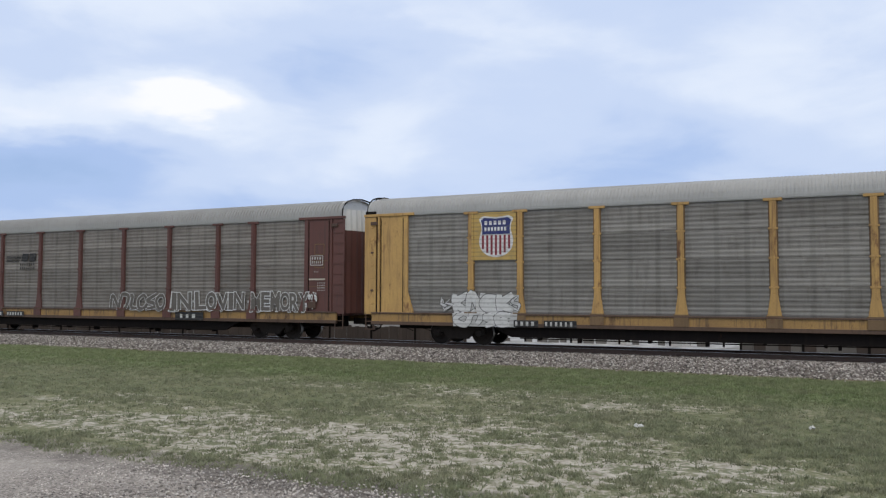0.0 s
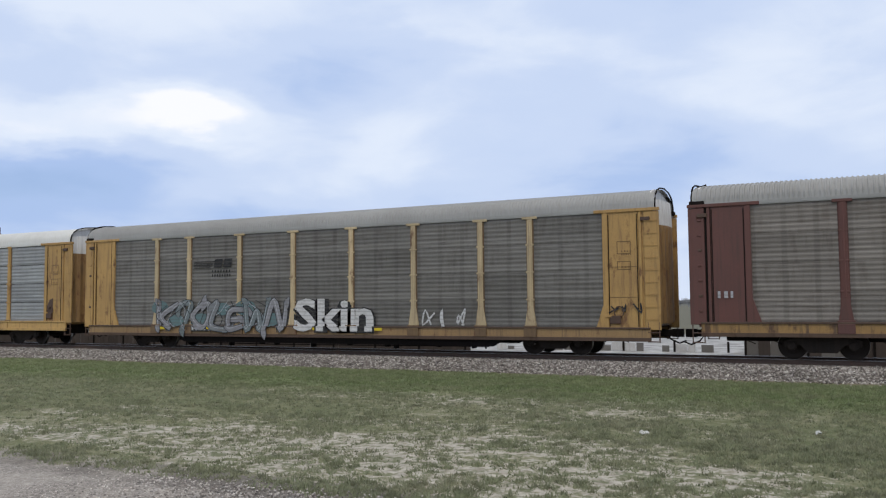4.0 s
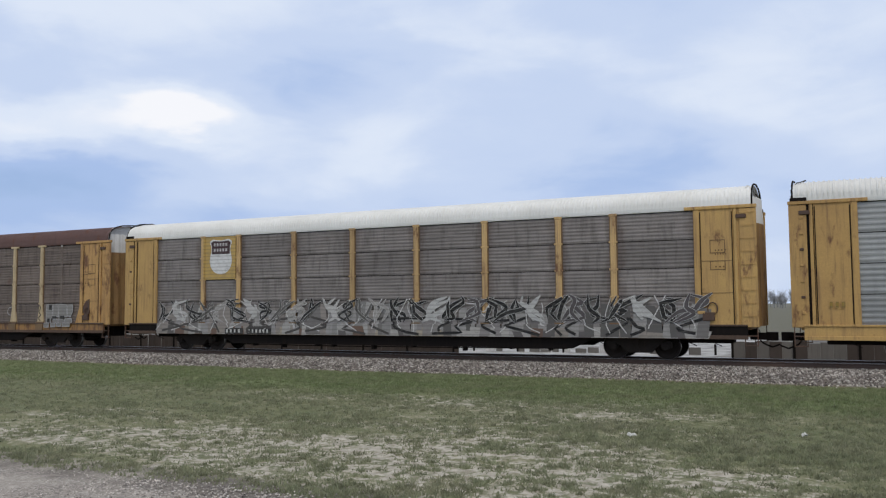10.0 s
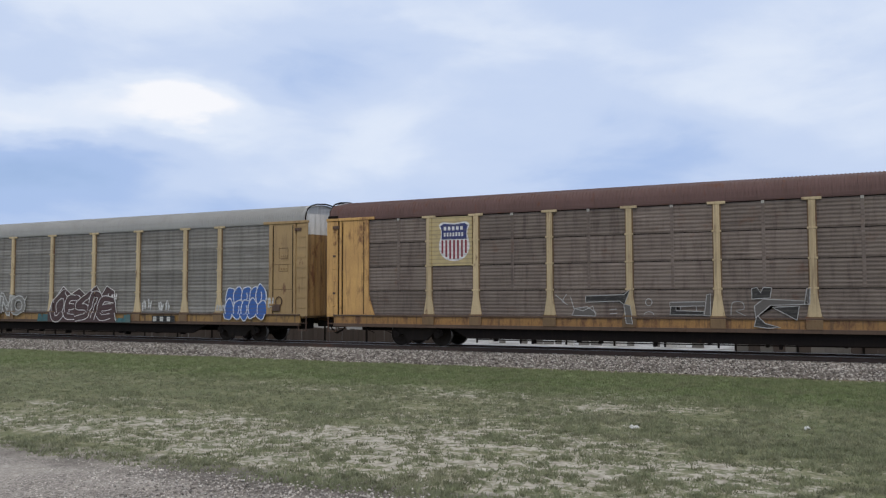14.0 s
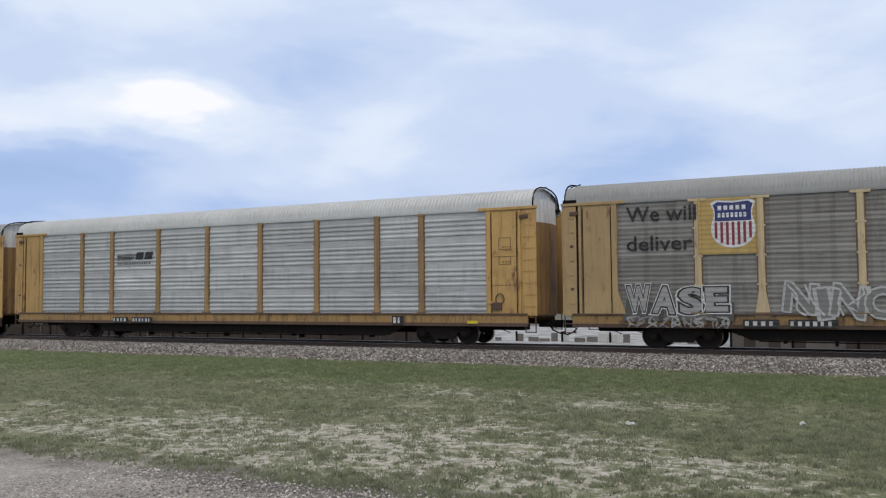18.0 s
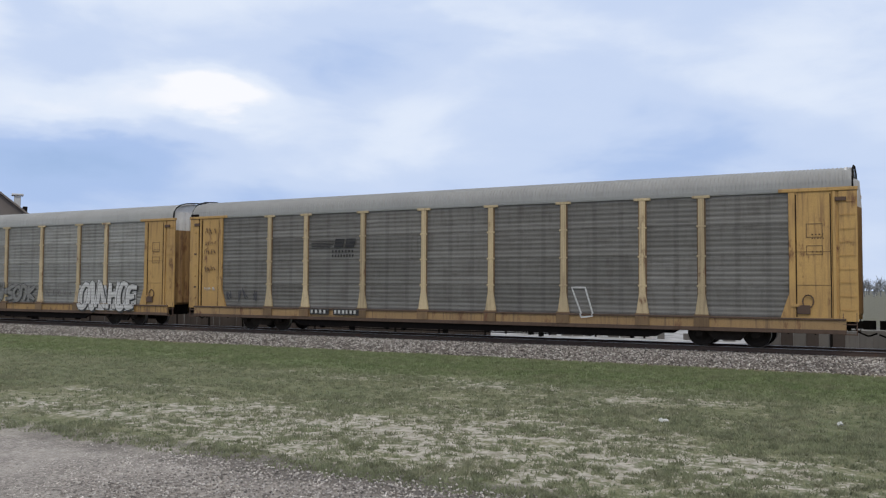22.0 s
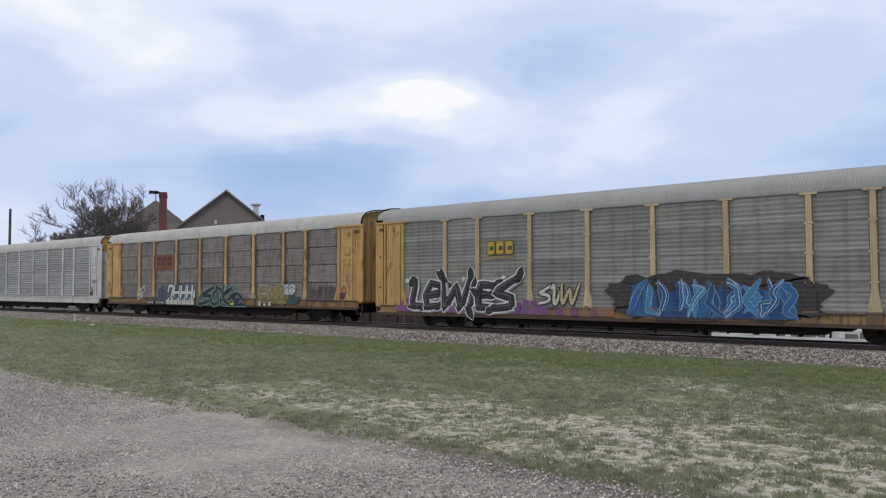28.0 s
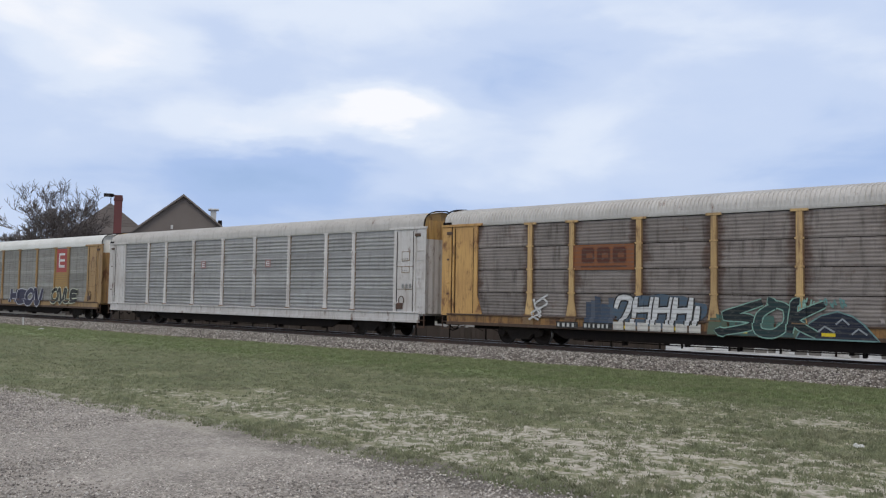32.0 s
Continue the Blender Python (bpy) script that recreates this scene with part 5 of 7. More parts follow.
ragged_ground(c, 2.1, 26.0, 0.76, 0.95, 1.16, [(0.40, 0.35, 0.28), (0.30, 0.27, 0.24), (0.17, 0.11, 0.085), (0.44, 0.42, 0.40), (0.13, 0.12, 0.12)], 13, "tan and brown sprayed patches along the sill", 0.4)
WHITE_GREYS = [(0.02, 0.02, 0.021), (0.52, 0.51, 0.50), (0.025, 0.025, 0.026), (0.12, 0.115, 0.11), (0.36, 0.345, 0.33)]
BLACK_GREYS = [(0.014, 0.014, 0.015), (0.022, 0.022, 0.022), (0.50, 0.50, 0.49), (0.012, 0.012, 0.012), (0.09, 0.08, 0.085)]
CURL, COAL = (0.66, 0.65, 0.64), (0.016, 0.016, 0.017)
graffiti(c, 2.2, 1.30, 12.0, 0.92, 15, WHITE_GREYS, (0.60, 0.59, 0.58), 16, "upper row of black and white graffiti", thick=0.014, lean=0.9, wild=3, broad=0.11)
graffiti(c, 2.2, 0.84, 12.0, 0.62, 9, None, (0.07, 0.065, 0.062), 66, "lower row of dark sprayed strokes", thick=0.09, lean=0.9, wild=1)
graffiti(c, 2.2, 0.95, 12.0, 1.2, 14, None, CURL, 68, "thin white lines over the letters", thick=0.035, lean=0.9, wild=1)
graffiti(c, 14.2, 1.30, 11.8, 0.92, 15, BLACK_GREYS, (0.60, 0.60, 0.59), 17, "upper row of black wild-style graffiti with white edges", thick=0.016, lean=0.9, wild=3, broad=0.14)
graffiti(c, 14.2, 0.84, 11.8, 0.62, 10, None, COAL, 67, "lower row of black sprayed strokes", thick=0.10, lean=0.9, wild=1)
graffiti(c, 14.2, 0.95, 11.8, 1.2, 16, None, CURL, 69, "thin white lines over the black letters", thick=0.035, lean=0.9, wild=1)
number_board(c, 6.1, 0.82, 2.4, 30)
notices(c, 49)

c = autorack(5, "rust-roofed yellow and brown autorack with a shield emblem", YELLOW_RUST, SHEET_RUST, "fine", ROOF_RUST, "fine", SILL_RUST, posts=POST_CREAM, battens=True)
shield(c, 5.15, 3.3, 1.2, 1.42, plate=(0.50, 0.40, 0.215), plate_box=(4.72, 3.1, 1.80, 1.86))
DUSK, CHALKY, SOOT = (0.125, 0.115, 0.11), (0.44, 0.435, 0.43), (0.035, 0.034, 0.034)


def angular(pts, fill, label, edge=0.028):
    """A straight-edged sprayed figure with a thin chalky outline."""
    p = Paint(0.010)
    p.poly(pts, fill, 0)
    p.stroke(pts, edge, CHALKY, 1, True)
    p.done("graffiti", c, label)


def thin_line(pts, label, colour=CHALKY, thick=0.03):
    p = Paint(0.012)
    p.stroke(pts, thick, colour, 1)
    p.done("graffiti", c, label)


thin_line([(9.75, 1.98), (10.2, 1.62), (9.98, 1.75), (10.15, 2.0)], "thin white scrawl")
angular([(10.85, 1.72), (12.05, 1.76), (12.22, 1.62), (12.42, 2.14), (12.2, 1.98), (10.85, 1.94)], SOOT, "dark angular graffiti arm with a white edge")
angular([(12.2, 1.66), (12.42, 1.6), (12.52, 0.98), (12.3, 1.0)], DUSK, "grey angular graffiti leg")
angular([(10.35, 1.26), (11.2, 1.24), (11.22, 1.36), (10.9, 1.56), (10.45, 1.5)], DUSK, "grey angular graffiti block")
thin_line([(10.3, 1.9), (10.42, 1.5), (10.75, 1.42), (11.1, 1.58), (11.2, 1.28)], "thin white outline")
thin_line([(11.7, 1.32), (11.95, 1.34)], "short white stroke")
thin_line([(11.7, 1.46), (11.95, 1.48)], "short white stroke")
for low, wide in ((1.72, 0.11), (1.28, 0.17)):
    thin_line([(13.05 + wide * math.cos(q), low + 0.12 * math.sin(q)) for q in [math.pi * i / 6 for i in range(13 if wide < 0.15 else 7)]], "white sprayed ring", thick=0.028)
angular([(13.75, 1.58), (14.9, 1.60), (14.92, 1.74), (13.75, 1.72)], DUSK, "grey angular graffiti bar")
angular([(13.75, 1.3), (14.85, 1.3), (14.85, 1.42), (13.95, 1.44), (13.95, 1.58), (13.78, 1.58)], SOOT, "dark angular graffiti bar")
angular([(14.86, 1.28), (15.05, 1.28), (15.08, 2.0), (14.95, 1.96)], DUSK, "grey angular graffiti stem")
thin_line([(14.1, 1.44), (14.1, 1.58), (14.6, 1.6), (14.62, 1.44)], "thin white outline")
thin_line(smooth([(15.7, 1.3), (15.75, 1.7), (16.05, 1.72), (16.1, 1.5), (15.85, 1.45), (16.15, 1.28)], 3), "faint white curl", (0.34, 0.335, 0.33))
angular([(16.35, 1.82), (16.9, 1.86), (16.95, 2.18), (16.7, 2.2), (16.62, 2.02), (16.5, 2.2), (16.35, 2.16)], SOOT, "black angular graffiti block with white edges")
angular([(16.45, 1.22), (16.9, 1.62), (18.05, 1.66), (17.95, 1.76), (16.7, 1.82), (16.42, 1.6)], DUSK, "grey angular graffiti arm")
angular([(16.95, 1.56), (17.75, 1.6), (17.68, 1.16)], SOOT, "black triangle in the graffiti")
angular([(16.42, 0.95), (16.5, 1.3), (16.75, 1.05), (17.2, 0.92), (16.8, 0.9)], SOOT, "black sprayed spike on the sill")
angular([(17.9, 1.66), (18.06, 1.66), (18.08, 2.18), (17.98, 2.14)], DUSK, "grey angular graffiti stem")
thin_line(smooth([(20.95, 2.0), (20.7, 1.95), (20.6, 1.78), (20.7, 1.62), (20.95, 1.6)], 4), "thin white hook")
thin_line(smooth([(22.95, 2.1), (23.08, 1.95), (22.96, 1.75), (23.1, 1.6), (22.92, 1.45), (23.08, 1.32)], 4), "black scrawl on the post", SOOT, 0.045)
for pts in ([(23.42, 1.0), (23.75, 1.0), (23.75, 1.45), (23.85, 1.45), (23.85, 2.1), (23.42, 2.1)], [(23.9, 1.55), (24.25, 1.5), (24.25, 2.12), (23.9, 2.1)], [(24.3, 1.05), (24.62, 1.05), (24.62, 1.5), (24.85, 1.5), (24.85, 2.1), (24.3, 2.12)],
            [(23.9, 1.02), (24.22, 1.02), (24.22, 1.4), (23.9, 1.4)], [(24.7, 1.05), (25.2, 1.05), (25.2, 1.42), (24.7, 1.42)], [(24.9, 1.55), (25.1, 1.5), (25.25, 1.75), (25.25, 2.08), (24.9, 2.08)]):
    angular(pts, (0.27, 0.26, 0.25), "grey block graffiti with white edges", 0.035)
for pts in ([(23.62, 1.85), (23.82, 1.85), (23.82, 2.1), (23.62, 2.1)], [(23.85, 1.42), (24.15, 1.42), (24.15, 1.54), (23.85, 1.54)], [(24.4, 1.42), (24.7, 1.42), (24.7, 1.56), (24.4, 1.56)], [(23.5, 1.25), (23.68, 1.25), (23.68, 1.42), (23.5, 1.42)]):
    p = Paint(0.020)
    p.poly(pts, SOOT, 1)
    p.done("graffiti", c, "dark gap in the block graffiti")
notices(c, 52, 26.1)

c = autorack(6, "pale grey autorack with a two-line slogan and blue graffiti", PALE, SHEET_GREY, "plain", ROOF_GREY, "fine", SILL, posts=POST_CREAM)
p = Paint(0.012)
p.words("We will", 2.3, 4.33, 2.35, 0.52, INK, 0, 0.012)
p.done("slogan", c, "black slogan letters")
p = Paint(0.012)
p.words("deliver", 2.3, 3.33, 2.2, 0.52, INK, 0, 0.012)
p.done("slogan", c, "black slogan letters")
shield(c, 5.15, 3.4, 1.3, 1.5, plate_box=(4.72, 3.16, 1.82, 1.86))
ragged_ground(c, 2.15, 5.7, 0.98, 1.5, 1.75, [(0.10, 0.095, 0.09), (0.14, 0.13, 0.12), (0.075, 0.07, 0.068)], 41, "dark sprayed ground under the letters")
sprayed(c, "WASE", 2.25, 1.2, 3.4, 0.96, (0.03, 0.03, 0.03), (0.66, 0.66, 0.66), "pale grey graffiti letters with black and white outlines", 0.03, 0.085, 5, 4, 0.05, core=(0.36, 0.35, 0.345))
graffiti(c, 2.3, 0.76, 3.3, 0.36, 9, [(0.34, 0.33, 0.32), (0.22, 0.21, 0.20)], (0.42, 0.41, 0.40), 24, "white scribble along the sill", thick=0.012, broad=0.04)
sprayed(c, "NINO", 7.3, 1.16, 3.2, 0.95, (0.22, 0.215, 0.205), (0.46, 0.46, 0.45), "faded graffiti letters with pale outlines", 0.05, 0.02, 9, 10, 0.12)
graffiti(c, 7.4, 1.2, 3.2, 0.9, 6, None, (0.52, 0.52, 0.51), 43, "white strokes over the faded letters", thick=0.06, wild=1)
p = Paint(0.010)
PLUM, CHALK = (0.075, 0.042, 0.046), (0.74, 0.72, 0.72)
tops = [(0.0, 0.30), (0.06, 0.62), (0.20, 1.0), (0.32, 0.78), (0.44, 0.94), (0.56, 0.72), (0.69, 1.02), (0.77, 0.76), (0.84, 1.0), (0.95, 0.86), (0.97, 0.44), (1.0, 0.05)]
tops = [(12.35 + 4.6 * a, 0.76 + 1.72 * b) for a, b in tops]
for (a, b), (e, f) in zip(tops, tops[1:]):
    p.put([(a, 0.77), (e, 0.77), (e, f), (a, b)], [(0, 1, 2, 3)], PLUM, 0)
p.stroke(tops, 0.04, CHALK, 1)
p.done("graffiti", c, "dark plum sprayed ground with a thin white edge")
piece(c, 12.6, 0.80, 4.1, 1.42, [("ring", 1.0), ("comb", 0.85), ("snake", 1.0), ("drop", 0.8), ("comb", 1.0)], PLUM, CHALK, "dark plum graffiti letters with thin white outlines", 0.27, 0.036, lean=0.06, spikes=1, ragged=0.06)
scrawl(c, 16.2, 1.7, 0.7, 0.45, 3, CHALK, 34, "small white tag", 0.04)
for x in (11.6, 16.9):
    ragged_ground(c, x, x + 0.9, 0.78, 0.98, 1.22, [(0.06, 0.17, 0.19), (0.09, 0.16, 0.165), (0.05, 0.13, 0.15)], int(x), "teal sprayed haze on the sill", 0.2)
scrawl(c, 18.4, 1.30, 0.75, 0.62, 4, (0.60, 0.60, 0.60), 25, "small white tag", 0.045)
scrawl(c, 19.5, 1.30, 0.7, 0.52, 4, (0.60, 0.60, 0.60), 35, "small white tag", 0.045)
scrawl(c, 22.9, 1.28, 0.45, 0.45, 3, (0.52, 0.52, 0.52), 36, "small faded white tag", 0.05)
blobs(c, 23.45, 1.02, 2.1, 1.32, 5, (0.045, 0.125, 0.40), (0.62, 0.66, 0.74), "blue bubble graffiti with white outlines", 26)
scrawl(c, 25.6, 1.4, 0.5, 0.6, 3, (0.55, 0.55, 0.55), 37, "small white tag", 0.045)
number_board(c, 6.1, 0.84, 2.7, 12)
bars(c, 19.3, 0.86, 1.25, 0.2, 3, (0.55, 0.55, 0.53), INK, 81, "reporting_mark", "black plate with three white marks")
notices(c, 55)

c = autorack(7, "tan-framed autorack with bright silver corrugated sides", TAN, SHEET_SILVER, "bold", ROOF_PALE, "bold", SILL, "small", end=YELLOW)
striped_mark(c, 7.0, 3.3, 2.3, 0.7, low=False)
bars(c, 7.05, 3.44, 2.1, 0.10, 14, INK, None, 77, "stencil", "row of small black marks")
number_board(c, 6.95, 0.82, 2.4, 14)
bars(c, 21.85, 0.84, 0.4, 0.22, 2, WHITE, INK, 15, "stencil", "small black inspection box")
notices(c, 58)
reflectors(c, (25.0,), 0.84)

c = autorack(8, "yellow-framed dark grey autorack with a faded striped emblem", YELLOW, SHEET_DARK, "plain", ROOF_GREY, "fine", TAN, posts=POST_CREAM, floor=1.03)
striped_mark(c, 6.95, 3.16, 2.3, 0.76)
scrawl(c, 2.2, 1.25, 1.9, 0.6, 4, (0.06, 0.06, 0.07), 27, "black scrawled tag", 0.05)
p = Paint(0.012)
p.stroke([(18.5, 1.95), (19.0, 1.95), (19.3, 0.95), (18.9, 0.9)], 0.06, (0.62, 0.62, 0.6), 1, True)
p.done("graffiti", c, "white sprayed slanted box")
for z, h, k in ((4.25, 0.35, 3), (3.75, 0.25, 4), (3.35, 0.3, 4), (2.55, 0.32, 4), (1.72, 0.2, 3)):
    scrawl(c, 0.95, z, 0.7, h, k, (0.16, 0.09, 0.04) if z > 2 else (0.5, 0.48, 0.44), int(100 * z), "dark scrawl on the corner panel", 0.028)
number_board(c, 7.05, 0.82, 2.4, 16)
notices(c, 61)

c = autorack(9, "yellow-framed pale grey autorack with a shield emblem and slogan", YELLOW, SHEET_PALE, "plain", ROOF_GREY, "fine", SILL, posts=POST_CREAM, floor=1.03)
shield(c, 4.98, 3.46, 1.25, 1.46, plate_box=(4.72, 3.2, 1.80, 1.80))
p = Paint(0.012)
p.words("BUILDING", 7.27, 4.2, 1.85, 0.36, INK, 0, 0.01)
p.done("slogan", c, "black slogan letters")
p = Paint(0.012)
p.words("AMERICA", 9.65, 4.2, 1.75, 0.36, INK, 0, 0.01)
p.done("slogan", c, "black slogan letters")
scrawl(c, 3.4, 1.25, 0.85, 0.75, 3, (0.46, 0.46, 0.46), 29, "white tag", 0.06)
scrawl(c, 4.8, 1.2, 3.2, 0.85, 8, (0.42, 0.42, 0.43), 30, "white scrawled tags", 0.06)
graffiti(c, 9.35, 1.12, 2.6, 0.9, 5, None, (0.50, 0.50, 0.50), 31, "white graffiti letters", thick=0.08, lean=0.5)
HAZE, LINE = (0.215, 0.21, 0.20), (0.03, 0.032, 0.036)
piece(c, 12.45, 1.06, 2.75, 1.15, [("comb", 0.9), ("ring", 0.9), ("snake", 0.8), ("peak", 0.9)], HAZE, LINE, "thin black outlined bubble letters", 0.26, 0.026, ragged=0.05)
piece(c, 15.4, 1.06, 2.4, 0.92, [("snake", 0.9), ("ring", 0.8), ("drop", 0.8), ("fork", 0.9)], HAZE, LINE, "thin black outlined bubble letters", 0.22, 0.026, ragged=0.05)
scrawl(c, 18.5, 1.35, 2.2, 0.45, 5, (0.13, 0.12, 0.12), 46, "faint dark scribble", 0.025)
ragged_ground(c, 21.25, 25.1, 0.72, 1.75, 2.05, [(0.55, 0.54, 0.53), (0.49, 0.48, 0.47), (0.60, 0.59, 0.58), (0.44, 0.43, 0.42)], 32, "white sprayed ground of the bubble letters")
piece(c, 21.25, 0.72, 4.0, 1.48, [("ring", 0.9), ("wedge", 0.8), ("peak", 0.9), ("gate", 0.8), ("ring", 0.8), ("comb", 0.8)], (0.56, 0.55, 0.54), (0.05, 0.05, 0.05), "filled white graffiti letters with thin black lines", 0.27, 0.03, lean=0.08, shadow=(0.04, 0.04, 0.04), shine=(0.68, 0.68, 0.67), ragged=0.05)
number_board(c, 6.95, 0.82, 2.3, 18)
bars(c, 12.6, 0.85, 0.8, 0.2, 3, WHITE, None, 20, "stencil", "white scrawl on the sill")
notices(c, 64)

c = autorack(10, "yellow-framed grey autorack with black and blue graffiti", YELLOW, SHEET_PALE, "plain", ROOF_GREY, "fine", SILL, posts=POST_CREAM, floor=1.03)
block_mark(c, 6.95, 3.05, 1.95, 0.95, None, (0.52, 0.34, 0.05), (0.07, 0.055, 0.04))
ragged_ground(c, 1.5, 10.2, 0.74, 1.0, 1.5, [PURPLE, (0.20, 0.09, 0.24), (0.13, 0.06, 0.17), (0.24, 0.11, 0.22)], 38, "purple sprayed band along the sill")
ragged_ground(c, 10.0, 13.4, 0.74, 0.95, 1.15, [(0.24, 0.11, 0.10), (0.20, 0.08, 0.17), (0.30, 0.15, 0.09)], 39, "reddish sprayed band along the sill")
piece(c, 2.45, 0.74, 6.4, 1.72, [("hook", 1.0), ("comb", 1.0), ("double", 1.5), ("stem", 0.55), ("comb", 0.9), ("snake", 1.2)], (0.022, 0.026, 0.03), (0.72, 0.72, 0.72), "black wild-style graffiti letters with white outlines", 0.37, 0.06, lean=0.12, round_=False, spikes=3, shine=(0.14, 0.15, 0.16), ragged=0.06, shadow=(0.30, 0.29, 0.29))
for dx, dz in ((5.7, 2.25), (2.1, 2.2), (8.0, 2.3)):
    p = Paint(0.012)
    p.poly([(dx, dz), (dx + 0.12, dz + 0.14), (dx + 0.26, dz + 0.03), (dx + 0.1, dz - 0.1)], (0.7, 0.7, 0.7))
    p.done("graffiti", c, "white splash above the letters")
piece(c, 10.05, 1.15, 1.85, 0.9, [("snake", 0.9), ("wedge", 0.8), ("double", 1.2)], [(0.62, 0.6, 0.56), (0.60, 0.55, 0.42), (0.52, 0.42, 0.24)], INK, "pale graffiti letters with black edges", 0.14, 0.045, lean=0.18)
p = Paint(0.005)
p.poly([(17.5 + 4.1 * math.copysign(abs(math.cos(q)) ** 0.6, math.cos(q)) * (1 + 0.05 * math.sin(9 * q) + 0.03 * math.sin(23 * q)), 1.55 + 0.85 * math.copysign(abs(math.sin(q)) ** 0.6, math.sin(q)) * (1 + 0.10 * math.cos(11 * q) + 0.06 * math.sin(27 * q))) for q in [math.pi * i / 48 for i in range(96)]], (0.05, 0.042, 0.042))
p.done("graffiti", c, "dark sprayed cloud behind the blue letters")
ragged_ground(c, 14.3, 20.6, 0.78, 1.75, 2.1, [(0.022, 0.09, 0.25), (0.03, 0.13, 0.33), (0.02, 0.065, 0.19)], 37, "blue sprayed body of the letters")
graffiti(c, 14.3, 0.82, 6.4, 1.3, 10, [(0.03, 0.13, 0.34), (0.06, 0.22, 0.44), (0.022, 0.08, 0.22)], (0.30, 0.48, 0.62), 37, "blue graffiti letters with pale outlines", inner=(0.45, 0.62, 0.72), thick=0.022, lean=0.3, wild=2, broad=0.22)
notices(c, 67)

c = autorack(11, "yellow and rust stained autorack with an orange emblem plate", YELLOW_CLEAN, SHEET_WORN, "fine", ROOF_DULL, "bold", SILL_RUST, posts=POST_WORN, end=YELLOW_RUST, cap=DOOR)
block_mark(c, 6.75, 3.06, 2.6, 0.98, (0.25, 0.095, 0.04), (0.10, 0.035, 0.022), (0.20, 0.075, 0.035))
graffiti(c, 4.75, 1.1, 0.7, 0.95, 1, None, (0.6, 0.6, 0.6), 38, "white looped tag", thick=0.08)
piece(c, 8.5, 0.98, 3.5, 1.14, [("drop", 1.0), ("gate", 1.0), ("gate", 0.9), ("gate", 0.9), ("stem", 0.45)], (0.64, 0.65, 0.66), INK, "tall white graffiti letters", 0.2, 0.06, back=(0.08, 0.12, 0.17), lean=0.08)
ragged_ground(c, 7.3, 8.5, 1.0, 1.75, 2.05, [(0.06, 0.085, 0.13), (0.09, 0.11, 0.15), (0.05, 0.07, 0.11)], 51, "dull blue sprayed haze")
ragged_ground(c, 12.2, 16.0, 0.78, 1.2, 1.5, [(0.10, 0.14, 0.10), (0.07, 0.15, 0.13), (0.16, 0.14, 0.06), (0.05, 0.10, 0.10)], 52, "olive and teal sprayed ground")
piece(c, 12.7, 0.80, 3.3, 1.18, [("snake", 1.15), ("ring", 1.0), ("fork", 1.0)], [(0.012, 0.022, 0.026), (0.02, 0.045, 0.048), (0.012, 0.02, 0.026)], (0.25, 0.42, 0.36), "near-black graffiti letters with pale teal outlines", 0.26, 0.04, lean=0.1, spikes=1, ragged=0.05)
scrawl(c, 15.3, 1.6, 0.55, 0.5, 2, (0.25, 0.42, 0.36), 53, "pale teal curl", 0.05)
p = Paint(0.010)
dome = [(15.2 + 2.5 * a, 0.76 + 0.95 * b) for a, b in ((0, 0), (0.08, 0.4), (0.3, 0.8), (0.5, 0.95), (0.68, 0.8), (0.85, 0.45), (1.0, 0.0))]
p.poly(dome, (0.016, 0.022, 0.04), 0.2)
p.stroke(dome, 0.05, (0.16, 0.28, 0.28), 1, True)
for a, b, e in ((15.9, 1.0, 0.5), (16.4, 1.25, 0.4), (16.9, 0.95, 0.45)):
    p.stroke([(a, b), (a + 0.2, b + 0.18), (a + e, b)], 0.06, (0.30, 0.33, 0.36), 2)
p.done("graffiti", c, "dark blue graffiti dome with teal edge")
scrawl(c, 15.9, 1.75, 0.9, 0.35, 3, (0.14, 0.28, 0.27), 45, "small teal tag", 0.05)
scrawl(c, 17.6, 1.2, 0.9, 0.4, 3, (0.42, 0.37, 0.36), 54, "small pale pink tag", 0.045)
ragged_ground(c, 18.7, 21.5, 0.98, 1.75, 1.98, [(0.25, 0.19, 0.075), (0.29, 0.22, 0.09), (0.21, 0.175, 0.075)], 55, "dull yellow sprayed ground")
piece(c, 18.75, 1.3, 2.5, 0.75, [("comb", 1), ("double", 1.1), ("drop", 0.9)], (0.25, 0.20, 0.085), (0.50, 0.48, 0.40), "dull yellow graffiti letters with pale edges", 0.22, 0.03, ragged=0.05)
piece(c, 19.1, 1.0, 1.6, 0.42, [("ring", 1), ("wedge", 1)], (0.27, 0.205, 0.085), (0.04, 0.042, 0.03), "yellow graffiti shapes with dark edges", 0.1, 0.025, ragged=0.03)
ragged_ground(c, 21.6, 22.4, 0.98, 1.3, 1.62, [(0.03, 0.085, 0.09), (0.025, 0.06, 0.065)], 56, "dark teal sprayed patch")
blobs(c, 21.15, 1.5, 0.95, 0.55, 2, (0.55, 0.56, 0.57), (0.10, 0.13, 0.14), "white bubble with a dark edge", 57)
ragged_ground(c, 23.2, 25.6, 1.2, 1.75, 2.1, [(0.15, 0.125, 0.12), (0.125, 0.105, 0.10), (0.17, 0.145, 0.14)], 58, "faded brown sprayed ground")
scrawl(c, 23.3, 1.3, 2.3, 0.75, 7, (0.065, 0.045, 0.055), 44, "dark brown scribbled letters", 0.045)
bars(c, 18.9, 0.84, 1.4, 0.24, 3, (0.6, 0.6, 0.58), None, 82, "reporting_mark", "three white marks on the sill")
number_board(c, 6.1, 0.84, 2.4, 21)
